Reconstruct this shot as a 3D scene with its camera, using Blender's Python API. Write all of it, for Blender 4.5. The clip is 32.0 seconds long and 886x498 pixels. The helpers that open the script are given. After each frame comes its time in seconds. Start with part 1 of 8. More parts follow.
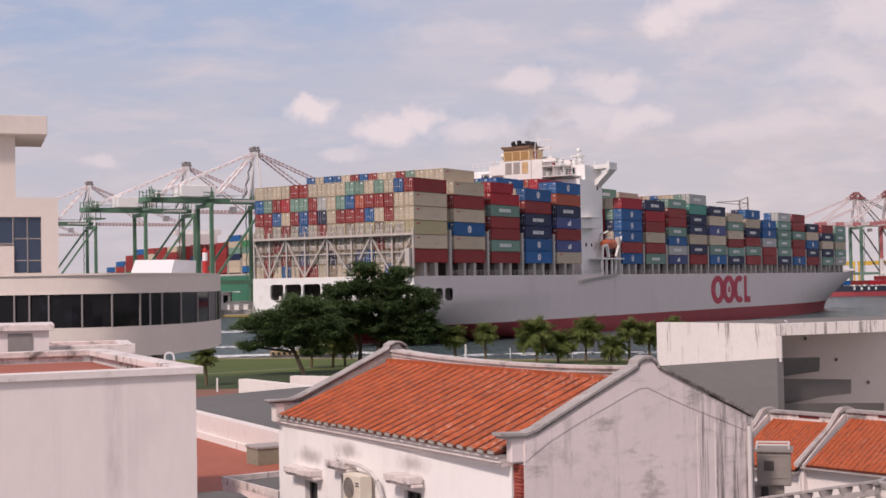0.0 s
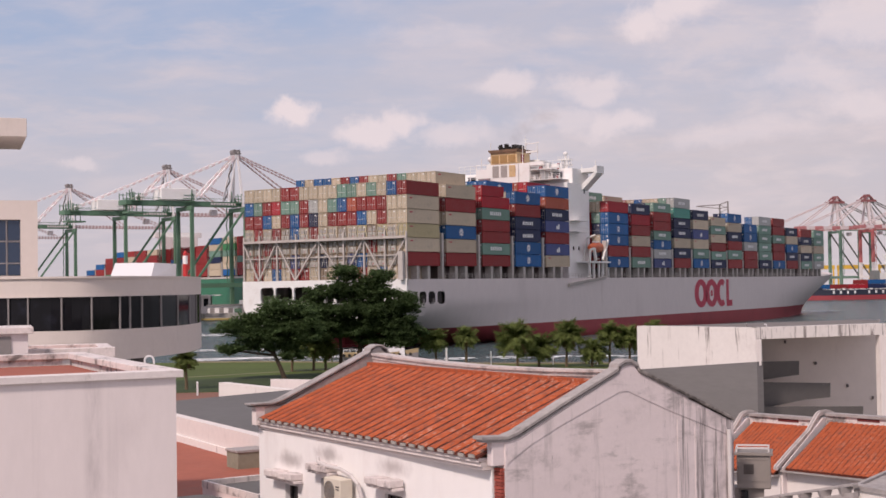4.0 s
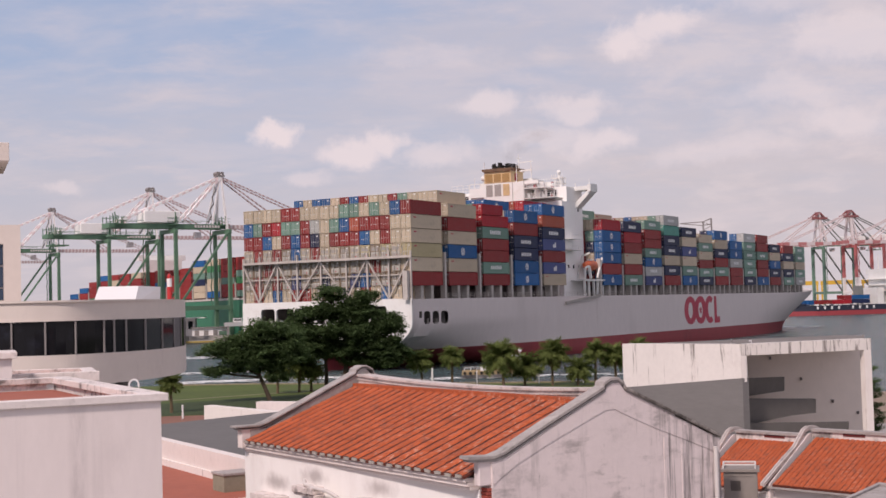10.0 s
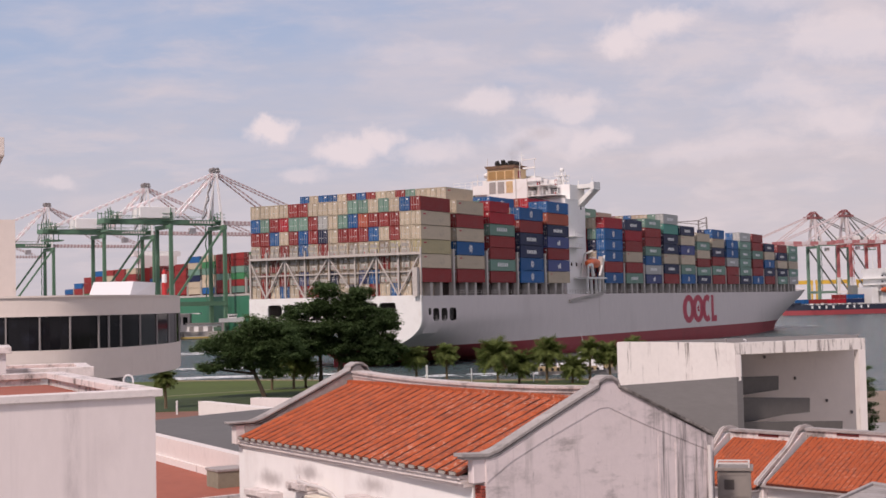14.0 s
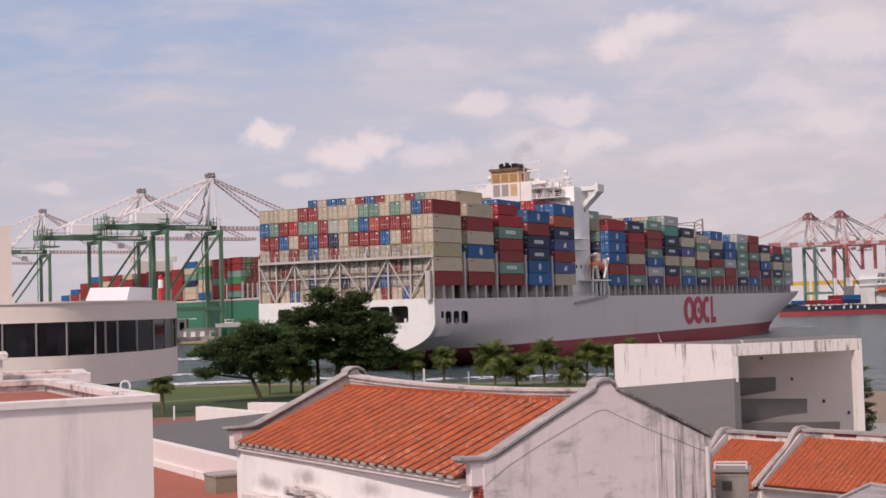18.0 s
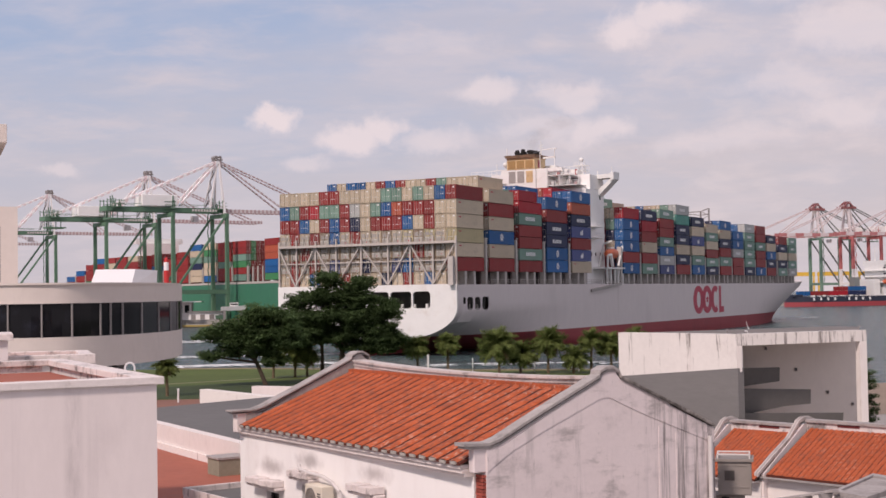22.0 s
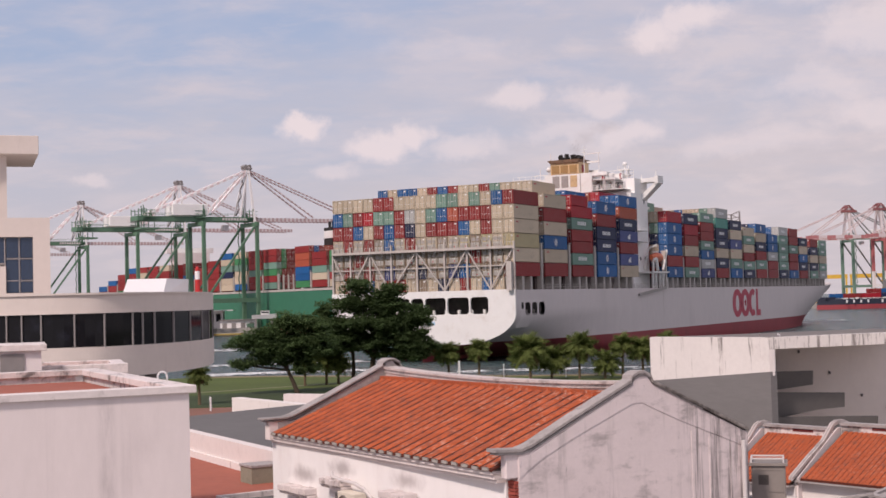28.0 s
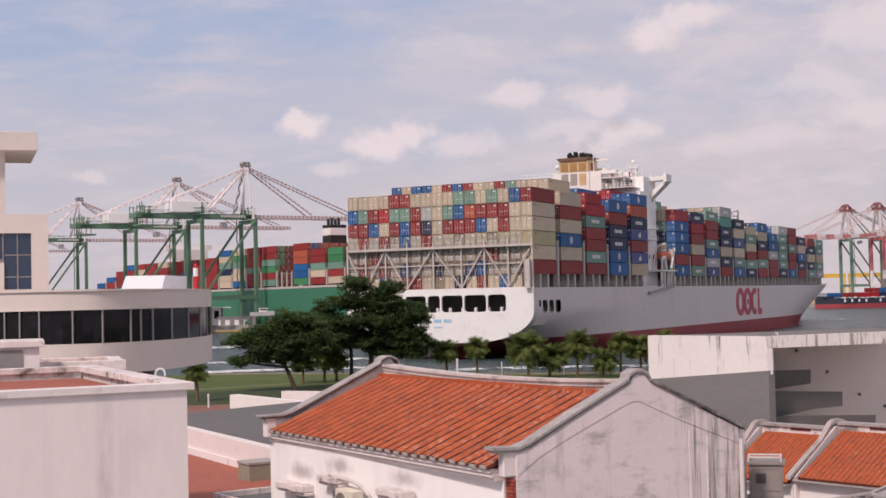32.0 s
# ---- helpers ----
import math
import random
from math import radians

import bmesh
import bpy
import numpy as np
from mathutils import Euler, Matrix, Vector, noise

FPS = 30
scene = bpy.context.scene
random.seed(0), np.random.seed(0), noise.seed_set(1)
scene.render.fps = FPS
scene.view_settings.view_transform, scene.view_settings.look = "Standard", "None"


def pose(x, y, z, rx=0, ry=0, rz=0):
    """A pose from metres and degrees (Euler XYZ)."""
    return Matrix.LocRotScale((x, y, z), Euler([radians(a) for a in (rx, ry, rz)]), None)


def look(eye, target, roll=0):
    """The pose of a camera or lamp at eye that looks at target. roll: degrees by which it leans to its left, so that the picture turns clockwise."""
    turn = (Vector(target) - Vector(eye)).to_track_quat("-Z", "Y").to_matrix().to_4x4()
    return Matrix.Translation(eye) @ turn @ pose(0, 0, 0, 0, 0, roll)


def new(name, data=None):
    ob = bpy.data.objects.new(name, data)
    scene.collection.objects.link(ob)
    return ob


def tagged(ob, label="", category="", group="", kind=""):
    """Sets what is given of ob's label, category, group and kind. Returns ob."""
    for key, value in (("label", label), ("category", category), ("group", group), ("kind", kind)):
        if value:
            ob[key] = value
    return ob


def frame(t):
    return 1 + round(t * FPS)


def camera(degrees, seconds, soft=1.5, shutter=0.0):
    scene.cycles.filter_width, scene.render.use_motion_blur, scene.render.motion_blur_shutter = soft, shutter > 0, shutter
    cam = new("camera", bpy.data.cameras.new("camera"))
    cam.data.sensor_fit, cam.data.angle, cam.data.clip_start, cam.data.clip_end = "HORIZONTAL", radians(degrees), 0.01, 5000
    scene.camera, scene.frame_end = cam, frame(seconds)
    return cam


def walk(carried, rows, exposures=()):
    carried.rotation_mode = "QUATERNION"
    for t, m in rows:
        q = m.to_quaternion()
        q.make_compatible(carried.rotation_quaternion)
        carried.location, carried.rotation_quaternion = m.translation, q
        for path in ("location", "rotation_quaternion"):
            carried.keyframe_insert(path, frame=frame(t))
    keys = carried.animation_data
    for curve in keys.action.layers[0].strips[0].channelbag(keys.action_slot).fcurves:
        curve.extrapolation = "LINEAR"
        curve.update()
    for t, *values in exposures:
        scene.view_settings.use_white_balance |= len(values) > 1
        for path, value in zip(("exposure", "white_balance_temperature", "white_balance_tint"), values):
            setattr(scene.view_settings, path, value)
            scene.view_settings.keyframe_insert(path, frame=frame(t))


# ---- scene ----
PATH = [
    (0, 0.001, 1.481, -1.010), (0.5, 0.198, 1.534, -0.967), (1, 0.313, 1.511, -1.034), (1.5, 0.475, 1.492, -0.998),
    (2, 0.630, 1.526, -0.996), (2.5, 0.735, 1.571, -0.822), (3, 0.846, 1.570, -0.843), (3.5, 0.769, 1.574, -0.921),
    (5.5, 1.047, 1.939, -1.096), (6, 1.103, 2.055, -1.035), (6.5, 1.147, 2.091, -1.135), (7, 1.201, 2.124, -1.219),
    (7.5, 1.239, 2.205, -1.366), (8, 1.235, 2.365, -1.370), (8.5, 1.224, 2.468, -1.302), (9, 1.260, 2.485, -1.372),
    (9.5, 1.363, 2.478, -1.500), (10, 1.476, 2.437, -1.597), (10.5, 1.560, 2.405, -1.518), (11, 1.674, 2.373, -1.515),
    (11.5, 1.788, 2.351, -1.492), (12, 1.868, 2.354, -1.495), (12.5, 1.802, 2.316, -1.443), (13, 1.686, 2.282, -1.440),
    (13.5, 1.595, 2.283, -1.360), (14, 1.673, 2.317, -1.278), (14.5, 1.749, 2.316, -1.270), (16.5, 1.854, 2.391, -1.438),
    (17, 1.882, 2.379, -1.446), (17.5, 1.866, 2.384, -1.575), (18, 1.830, 2.458, -1.676), (18.5, 1.814, 2.521, -1.673),
    (19, 1.833, 2.529, -1.565), (19.5, 1.781, 2.522, -1.373), (20, 1.629, 2.496, -1.307), (20.5, 1.572, 2.442, -1.221),
    (21, 1.455, 2.310, -1.143), (21.5, 1.524, 1.967, -1.044), (22, 1.581, 1.878, -0.942), (22.5, 1.645, 1.802, -1.074),
    (23, 1.658, 1.658, -1.251), (23.5, 1.422, 1.569, -1.208), (24, 1.179, 1.580, -1.264), (24.5, 1.001, 1.728, -1.270),
    (25, 0.894, 1.838, -1.256), (25.5, 0.723, 1.927, -1.299), (27.5, 0.398, 2.170, -1.442), (28, 0.330, 2.169, -1.516),
    (28.5, 0.278, 2.173, -1.443), (29, 0.246, 2.142, -1.439), (29.5, 0.192, 2.120, -1.605), (30, 0.172, 2.111, -1.608),
    (30.5, 0.188, 2.049, -1.600), (31, 0.260, 2.059, -1.516), (31.5, 0.322, 2.077, -1.443), (32, 0.394, 2.075, -1.315),
]
SHIP_PATH = [
    (0, -23.44, 285.94, 33.665), (3.5, -21.40, 284.94, 33.075), (7, -19.30, 283.96, 32.466), (10, -17.35, 283.16, 31.918),
    (13, -15.29, 282.40, 31.345), (17, -12.34, 281.46, 30.547), (20, -9.93, 280.81, 29.924), (23, -7.41, 280.20, 29.287),
    (25.5, -5.22, 279.73, 28.746), (28, -2.94, 279.29, 28.187), (30, -1.08, 278.97, 27.729), (32, 0.78, 278.64, 27.268),
]

EYE = 12.6


def aim(yaw, pitch, roll):
    return pose(0, 0, EYE, 90 + pitch, 0, -yaw) @ pose(0, 0, 0, 0, 0, roll)


cam = camera(36.1, 32.0, soft=1.6)
walk(cam, [(t, aim(a, b, c)) for t, a, b, c in PATH], [(0, -0.03, 7080, 22), (32, -0.03, 7080, 22)])

# ---- sky, sun, exposure ----
SUN_EL, SUN_AZ = 45.0, 214.0   # degrees above the horizon; clockwise from +y
world = bpy.data.worlds.new("sky")
scene.world = world
world.use_nodes = True
SUN = new("sun", bpy.data.lights.new("sun", "SUN"))
SUN.data.energy, SUN.data.angle, SUN.data.color = 2.75, radians(7.0), (1.0, 0.93, 0.86)
sun_way = Vector((math.sin(radians(SUN_AZ)) * math.cos(radians(SUN_EL)), math.cos(radians(SUN_AZ)) * math.cos(radians(SUN_EL)), math.sin(radians(SUN_EL))))
SUN.matrix_world = look(sun_way * 400, (0, 0, 0))


def direction(az, el):
    a, e = radians(az), radians(el)
    return (math.sin(a) * math.cos(e), math.cos(a) * math.cos(e), math.sin(e))


def build_sky():
    nt = world.node_tree
    nt.nodes.clear()
    N, L = nt.nodes.new, nt.links.new
    out, bg = N("ShaderNodeOutputWorld"), N("ShaderNodeBackground")
    bg.inputs["Strength"].default_value = 0.1
    sky = N("ShaderNodeTexSky")
    sky.sky_type, sky.sun_disc = "NISHITA", False
    sky.sun_elevation, sky.sun_rotation = radians(SUN_EL), radians(SUN_AZ)
    sky.air_density, sky.dust_density, sky.ozone_density = 1.0, 1.5, 1.5
    co = N("ShaderNodeTexCoord")

    def math_node(op, a, b=None, c=None, clamp=False):
        m = N("ShaderNodeMath")
        m.operation, m.use_clamp = op, clamp
        for k, x in enumerate((a, b, c)):
            if x is None:
                continue
            if isinstance(x, (int, float)):
                m.inputs[k].default_value = x
            else:
                L(x, m.inputs[k])
        return m.outputs[0]

    def ramp(x, lo, hi):
        m = N("ShaderNodeMapRange")
        m.interpolation_type = "SMOOTHSTEP"
        m.inputs["From Min"].default_value, m.inputs["From Max"].default_value = lo, hi
        L(x, m.inputs["Value"])
        return m.outputs["Result"]

    sep = N("ShaderNodeSeparateXYZ")
    L(co.outputs["Generated"], sep.inputs[0])
    # the layer of cloud, seen ever flatter towards the horizon
    z = math_node("ADD", math_node("MAXIMUM", sep.outputs[2], 0.0), 0.11)
    flat = N("ShaderNodeCombineXYZ")
    L(math_node("DIVIDE", sep.outputs[0], z), flat.inputs[0])
    L(math_node("DIVIDE", sep.outputs[1], z), flat.inputs[1])

    def noise_node(vec, scale, detail, rough, shift):
        mp = N("ShaderNodeMapping")
        mp.inputs["Location"].default_value = shift
        L(vec, mp.inputs["Vector"])
        n = N("ShaderNodeTexNoise")
        n.inputs["Scale"].default_value, n.inputs["Detail"].default_value, n.inputs["Roughness"].default_value = scale, detail, rough
        n.inputs["Distortion"].default_value = 0.25
        L(mp.outputs[0], n.inputs["Vector"])
        return n.outputs["Fac"]

    veil = ramp(noise_node(flat.outputs[0], 1.1, 8, 0.6, (3.1, 0.4, 0)), 0.36, 0.72)
    wisps = ramp(noise_node(flat.outputs[0], 3.4, 7, 0.62, (0.7, 5.2, 1.0)), 0.45, 0.75)
    # rippled and lumpy cloud, less foreshortened
    zz = math_node("ADD", math_node("MAXIMUM", sep.outputs[2], 0.0), 0.30)
    tall = N("ShaderNodeCombineXYZ")
    L(math_node("DIVIDE", sep.outputs[0], zz), tall.inputs[0])
    L(math_node("DIVIDE", sep.outputs[1], zz), tall.inputs[1])
    comb = N("ShaderNodeMapping")
    comb.inputs["Rotation"].default_value, comb.inputs["Scale"].default_value = (0, 0, 0.75), (0.62, 1.3, 1)
    L(tall.outputs[0], comb.inputs["Vector"])
    ripples = ramp(noise_node(comb.outputs[0], 6.0, 6, 0.55, (2.3, 1.1, 4.0)), 0.42, 0.72)
    lumps = ramp(noise_node(tall.outputs[0], 5.2, 9, 0.58, (6.1, 2.7, 1.0)), 0.47, 0.68)
    low = ramp(sep.outputs[2], 0.20, 0.02)
    east = ramp(sep.outputs[0], -0.10, 0.22)
    # heaps of cumulus: centre and half width, half height in radians, with ragged skins
    warp = N("ShaderNodeTexNoise")
    warp.inputs["Scale"].default_value, warp.inputs["Detail"].default_value, warp.inputs["Roughness"].default_value = 14.0, 7, 0.6
    L(co.outputs["Generated"], warp.inputs["Vector"])
    shift = N("ShaderNodeVectorMath")
    shift.operation = "MULTIPLY_ADD"
    L(warp.outputs["Color"], shift.inputs[0])
    shift.inputs[1].default_value = (0.075, 0.075, 0.045)
    L(co.outputs["Generated"], shift.inputs[2])
    edge = noise_node(co.outputs["Generated"], 26.0, 8, 0.6, (1.0, 2.0, 3.0))
    heaps = None
    for az, el, w, h, dense in CLOUDS:
        sub = N("ShaderNodeVectorMath")
        sub.operation = "SUBTRACT"
        L(shift.outputs[0], sub.inputs[0])
        d = direction(az, el)
        sub.inputs[1].default_value = (d[0] + 0.0375, d[1] + 0.0375, d[2] + 0.0225)
        mul = N("ShaderNodeVectorMath")
        mul.operation = "MULTIPLY"
        L(sub.outputs[0], mul.inputs[0])
        mul.inputs[1].default_value = (1 / w, 1 / w, 1 / h)
        ln = N("ShaderNodeVectorMath")
        ln.operation = "LENGTH"
        L(mul.outputs[0], ln.inputs[0])
        r = math_node("ADD", ln.outputs["Value"], math_node("MULTIPLY", math_node("SUBTRACT", edge, 0.5), 1.8))
        one = math_node("MULTIPLY", ramp(r, 1.2, 0.4), dense)
        heaps = one if heaps is None else math_node("MAXIMUM", heaps, one)

    def mix(fac, a, b):
        m = N("ShaderNodeMix")
        m.data_type = "RGBA"
        for s, x in ((m.inputs["Factor"], fac), (m.inputs["A"], a), (m.inputs["B"], b)):
            if isinstance(x, tuple):
                s.default_value = x
            elif isinstance(x, (int, float)):
                s.default_value = x
            else:
                L(x, s)
        return m.outputs["Result"]

    c = mix(0.6, sky.outputs[0], (4.1, 5.5, 7.9, 1))
    c = mix(math_node("MULTIPLY", low, 0.85), c, (5.55, 5.6, 6.2, 1))
    cover = math_node("ADD", math_node("MULTIPLY", veil, 0.5), math_node("MULTIPLY", east, 0.42), clamp=True)
    c = mix(math_node("MULTIPLY", cover, 0.85), c, (5.95, 5.8, 6.15, 1))
    c = mix(math_node("MULTIPLY", wisps, 0.4), c, (7.0, 6.6, 6.9, 1))
    c = mix(math_node("MULTIPLY", ripples, 0.36), c, (6.6, 6.45, 6.95, 1))
    c = mix(math_node("MULTIPLY", lumps, math_node("ADD", math_node("MULTIPLY", east, 0.42), 0.10)), c, (7.1, 6.8, 7.1, 1))
    c = mix(heaps, c, (7.6, 7.35, 7.75, 1))
    L(c, bg.inputs["Color"])
    L(bg.outputs[0], out.inputs[0])


CLOUDS = [(-5.75, 7.5, 0.023, 0.0085, 1.0), (-2.5, 6.7, 0.026, 0.012, 0.9), (-1.0, 7.0, 0.022, 0.012, 0.9), (1.2, 6.5, 0.04, 0.012, 0.6), (-3.9, 5.75, 0.022, 0.008, 0.5),
          (3.4, 8.3, 0.026, 0.010, 0.7), (6.8, 8.1, 0.026, 0.011, 0.65), (8.0, 6.7, 0.030, 0.013, 0.75), (5.4, 6.9, 0.04, 0.010, 0.5), (9.4, 10.6, 0.027, 0.015, 0.9), (10.8, 11.0, 0.024, 0.013, 0.85),
          (18.3, 10.4, 0.045, 0.018, 0.6), (18.4, 7.0, 0.04, 0.016, 0.6), (15.5, 8.2, 0.05, 0.012, 0.4), (12.5, 6.0, 0.06, 0.012, 0.4), (-14.8, 5.2, 0.014, 0.006, 0.5), (14.5, 12.3, 0.05, 0.014, 0.35), (1.0, 10.5, 0.06, 0.010, 0.2)]
build_sky()

# ---- materials ----


class Mat:
    """A node material: base colour with two scales of mottling, roughness and bump."""

    def __init__(self, name, colour, rough=0.7, metal=0.0, vary=0.12, big=0.25, small=6.0, bump=0.1, stain=None, stain_amount=0.0, stain_scale=0.5, per_piece=0.0, stretch=(1, 1, 1), drip=None, place=False, sharp=(0.52, 0.75)):
        m = self.m = bpy.data.materials.new(name)
        m.use_nodes = True
        nt = m.node_tree
        N, L = nt.nodes.new, nt.links.new
        b = self.b = nt.nodes["Principled BSDF"]
        b.inputs["Roughness"].default_value, b.inputs["Metallic"].default_value = rough, metal
        co = N("ShaderNodeTexCoord")
        mp = N("ShaderNodeMapping")
        mp.inputs["Scale"].default_value = stretch
        where = N("ShaderNodeNewGeometry").outputs["Position"] if place else co.outputs["Object"]
        L(where, mp.inputs["Vector"])

        def noise_fac(scale, detail):
            n = N("ShaderNodeTexNoise")
            n.inputs["Scale"].default_value, n.inputs["Detail"].default_value, n.inputs["Roughness"].default_value = scale, detail, 0.65
            L(mp.outputs[0], n.inputs["Vector"])
            return n.outputs["Fac"]

        n1, n2 = noise_fac(big, 4), noise_fac(small, 5)
        add = N("ShaderNodeMath")
        add.operation = "ADD"
        L(n1, add.inputs[0])
        L(n2, add.inputs[1])
        rng = N("ShaderNodeMapRange")
        rng.inputs["From Min"].default_value, rng.inputs["From Max"].default_value = 0.6, 1.4
        rng.inputs["To Min"].default_value, rng.inputs["To Max"].default_value = 1 - vary, 1 + vary
        L(add.outputs[0], rng.inputs["Value"])
        hsv = N("ShaderNodeHueSaturation")
        hsv.inputs["Color"].default_value = (*colour, 1)
        val = rng.outputs[0]
        if per_piece:
            oi = N("ShaderNodeObjectInfo")
            pr = N("ShaderNodeMapRange")
            pr.inputs["To Min"].default_value, pr.inputs["To Max"].default_value = 1 - per_piece, 1 + per_piece
            L(oi.outputs["Random"], pr.inputs["Value"])
            mu = N("ShaderNodeMath")
            mu.operation = "MULTIPLY"
            L(val, mu.inputs[0])
            L(pr.outputs[0], mu.inputs[1])
            val = mu.outputs[0]
        L(val, hsv.inputs["Value"])
        col = hsv.outputs[0]
        if stain:
            ns = N("ShaderNodeTexNoise")
            ns.inputs["Scale"].default_value, ns.inputs["Detail"].default_value, ns.inputs["Roughness"].default_value = stain_scale, 8, 0.7
            L(mp.outputs[0], ns.inputs["Vector"])
            sr = N("ShaderNodeMapRange")
            sr.interpolation_type = "SMOOTHSTEP"
            sr.inputs["From Min"].default_value, sr.inputs["From Max"].default_value = sharp
            sr.inputs["To Max"].default_value = stain_amount
            L(ns.outputs["Fac"], sr.inputs["Value"])
            mx = N("ShaderNodeMix")
            mx.data_type = "RGBA"
            L(sr.outputs[0], mx.inputs["Factor"])
            L(col, mx.inputs["A"])
            mx.inputs["B"].default_value = (*stain, 1)
            col = mx.outputs["Result"]
        if drip:
            # rain streaks: colour, amount, spread across, spread down, threshold
            dc, da, dx, dz, d0, d1 = drip
            dm, dn, dr, dx_ = N("ShaderNodeMapping"), N("ShaderNodeTexNoise"), N("ShaderNodeMapRange"), N("ShaderNodeMix")
            dm.inputs["Scale"].default_value = (dx, dx, dz)
            L(where, dm.inputs["Vector"])
            dn.inputs["Scale"].default_value, dn.inputs["Detail"].default_value, dn.inputs["Roughness"].default_value = 1.0, 7, 0.65
            L(dm.outputs[0], dn.inputs["Vector"])
            dr.interpolation_type = "SMOOTHSTEP"
            dr.inputs["From Min"].default_value, dr.inputs["From Max"].default_value, dr.inputs["To Max"].default_value = d0, d1, da
            L(dn.outputs["Fac"], dr.inputs["Value"])
            dx_.data_type = "RGBA"
            L(dr.outputs[0], dx_.inputs["Factor"])
            L(col, dx_.inputs["A"])
            dx_.inputs["B"].default_value = (*dc, 1)
            col = dx_.outputs["Result"]
        L(col, b.inputs["Base Color"])
        if bump:
            bp = N("ShaderNodeBump")
            bp.inputs["Strength"].default_value = bump
            bp.inputs["Distance"].default_value = 0.05
            L(n2, bp.inputs["Height"])
            L(bp.outputs[0], b.inputs["Normal"])



def mat(name, *a, **k):
    return Mat(name, *a, **k).m


STEEL_WHITE = mat("white_ship_paint", (0.78, 0.77, 0.75), 0.45, vary=0.06, stain=(0.45, 0.33, 0.22), stain_amount=0.25, stain_scale=0.4, bump=0.03)
HULL_GREY = mat("grey_hull_paint", (0.68, 0.61, 0.60), 0.5, vary=0.07, big=0.03, small=0.8, stain=(0.46, 0.41, 0.395), stain_amount=0.5, stain_scale=0.05, bump=0.03, stretch=(1, 1, 0.35), drip=((0.40, 0.33, 0.29), 0.4, 0.35, 0.05, 0.60, 0.76))
HULL_RED = mat("red_antifouling", (0.31, 0.04, 0.05), 0.65, vary=0.15, big=0.05, small=1.0, stain=(0.09, 0.03, 0.035), stain_amount=0.6, stain_scale=0.08, bump=0.05, stretch=(1, 1, 0.5))
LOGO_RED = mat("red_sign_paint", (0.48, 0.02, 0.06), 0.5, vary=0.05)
LASH_GREY = mat("grey_deck_steel", (0.36, 0.33, 0.31), 0.6, vary=0.15, small=2.0)
TRUSS_WHITE = mat("dull_white_steel", (0.49, 0.445, 0.415), 0.55, vary=0.15, small=1.5, stain=(0.26, 0.20, 0.16), stain_amount=0.6, stain_scale=0.9)
HOUSE_WHITE = mat("bright_white_house_paint", (0.90, 0.885, 0.87), 0.5, vary=0.05, stain=(0.6, 0.5, 0.42), stain_amount=0.2, stain_scale=0.3, bump=0.02)
# brown hatch paint, darkened to stand for shade between the pedestals
HATCH_SHADE = mat("shade_darkened_hatch_paint", (0.15, 0.115, 0.105), 0.8, vary=0.25, small=1.0)
# near-black for dark parts, and for painted shade inside the gallery
DARK = mat("dark_parts_and_recess_shade", (0.02, 0.02, 0.022), 0.8, vary=0.2)
BLACK_STEEL = mat("sooty_black_steel", (0.02, 0.018, 0.017), 0.8, vary=0.3)
CREAM = mat("cream_funnel_paint", (0.66, 0.47, 0.26), 0.5, vary=0.1, stain=(0.2, 0.11, 0.06), stain_amount=0.5, stain_scale=0.3)
ORANGE = mat("orange_lifeboat_shell", (0.52, 0.11, 0.04), 0.4, vary=0.08)
GLASS_DARK = mat("dark_window_glass", (0.012, 0.014, 0.02), 0.06, vary=0.2)

BOX_COLOURS = {
    "b": ("beige", (0.555, 0.455, 0.34)), "r": ("dark_red", (0.285, 0.030, 0.030)), "R": ("bright_red", (0.42, 0.018, 0.03)),
    "u": ("blue", (0.009, 0.105, 0.30)), "n": ("navy", (0.015, 0.024, 0.072)), "g": ("green", (0.165, 0.29, 0.235)),
    "y": ("yellowish", (0.52, 0.44, 0.26)), "s": ("grey", (0.45, 0.45, 0.44)), "o": ("orange_red", (0.42, 0.09, 0.05)),
    # d: rusty beige, darkened further to paint shade behind the stern truss
    "d": ("rust_and_shade_beige", (0.28, 0.205, 0.145)), "t": ("teal", (0.08, 0.33, 0.27)), "i": ("indigo", (0.06, 0.08, 0.22)), "e": ("mid_green", (0.045, 0.22, 0.09)),
}


def container_paint(name, colour):
    k = Mat("container_" + name, colour, 0.55, vary=0.1, big=0.2, small=2.0, bump=0.0, per_piece=0.14, stain=tuple(0.5 * c + 0.04 for c in colour), stain_amount=0.5, stain_scale=0.4)
    nt = k.m.node_tree
    wave = nt.nodes.new("ShaderNodeTexWave")
    wave.inputs["Scale"].default_value = 1.1
    wave.bands_direction = "Y"
    co = nt.nodes.new("ShaderNodeTexCoord")
    nt.links.new(co.outputs["Object"], wave.inputs["Vector"])
    bp = nt.nodes.new("ShaderNodeBump")
    bp.inputs["Strength"].default_value, bp.inputs["Distance"].default_value = 0.5, 0.04
    nt.links.new(wave.outputs["Fac"], bp.inputs["Height"])
    nt.links.new(bp.outputs[0], k.b.inputs["Normal"])
    k.b.inputs["Specular IOR Level"].default_value = 0.28
    return k.m


BOX_MATS = {c: container_paint(*v) for c, v in BOX_COLOURS.items()}
MARK_WHITE = mat("white_marking", (0.75, 0.75, 0.75), 0.5, vary=0.05)
BAR_STEEL = mat("galvanised_bar", (0.42, 0.40, 0.36), 0.5, vary=0.1)

# ---- mesh helpers ----


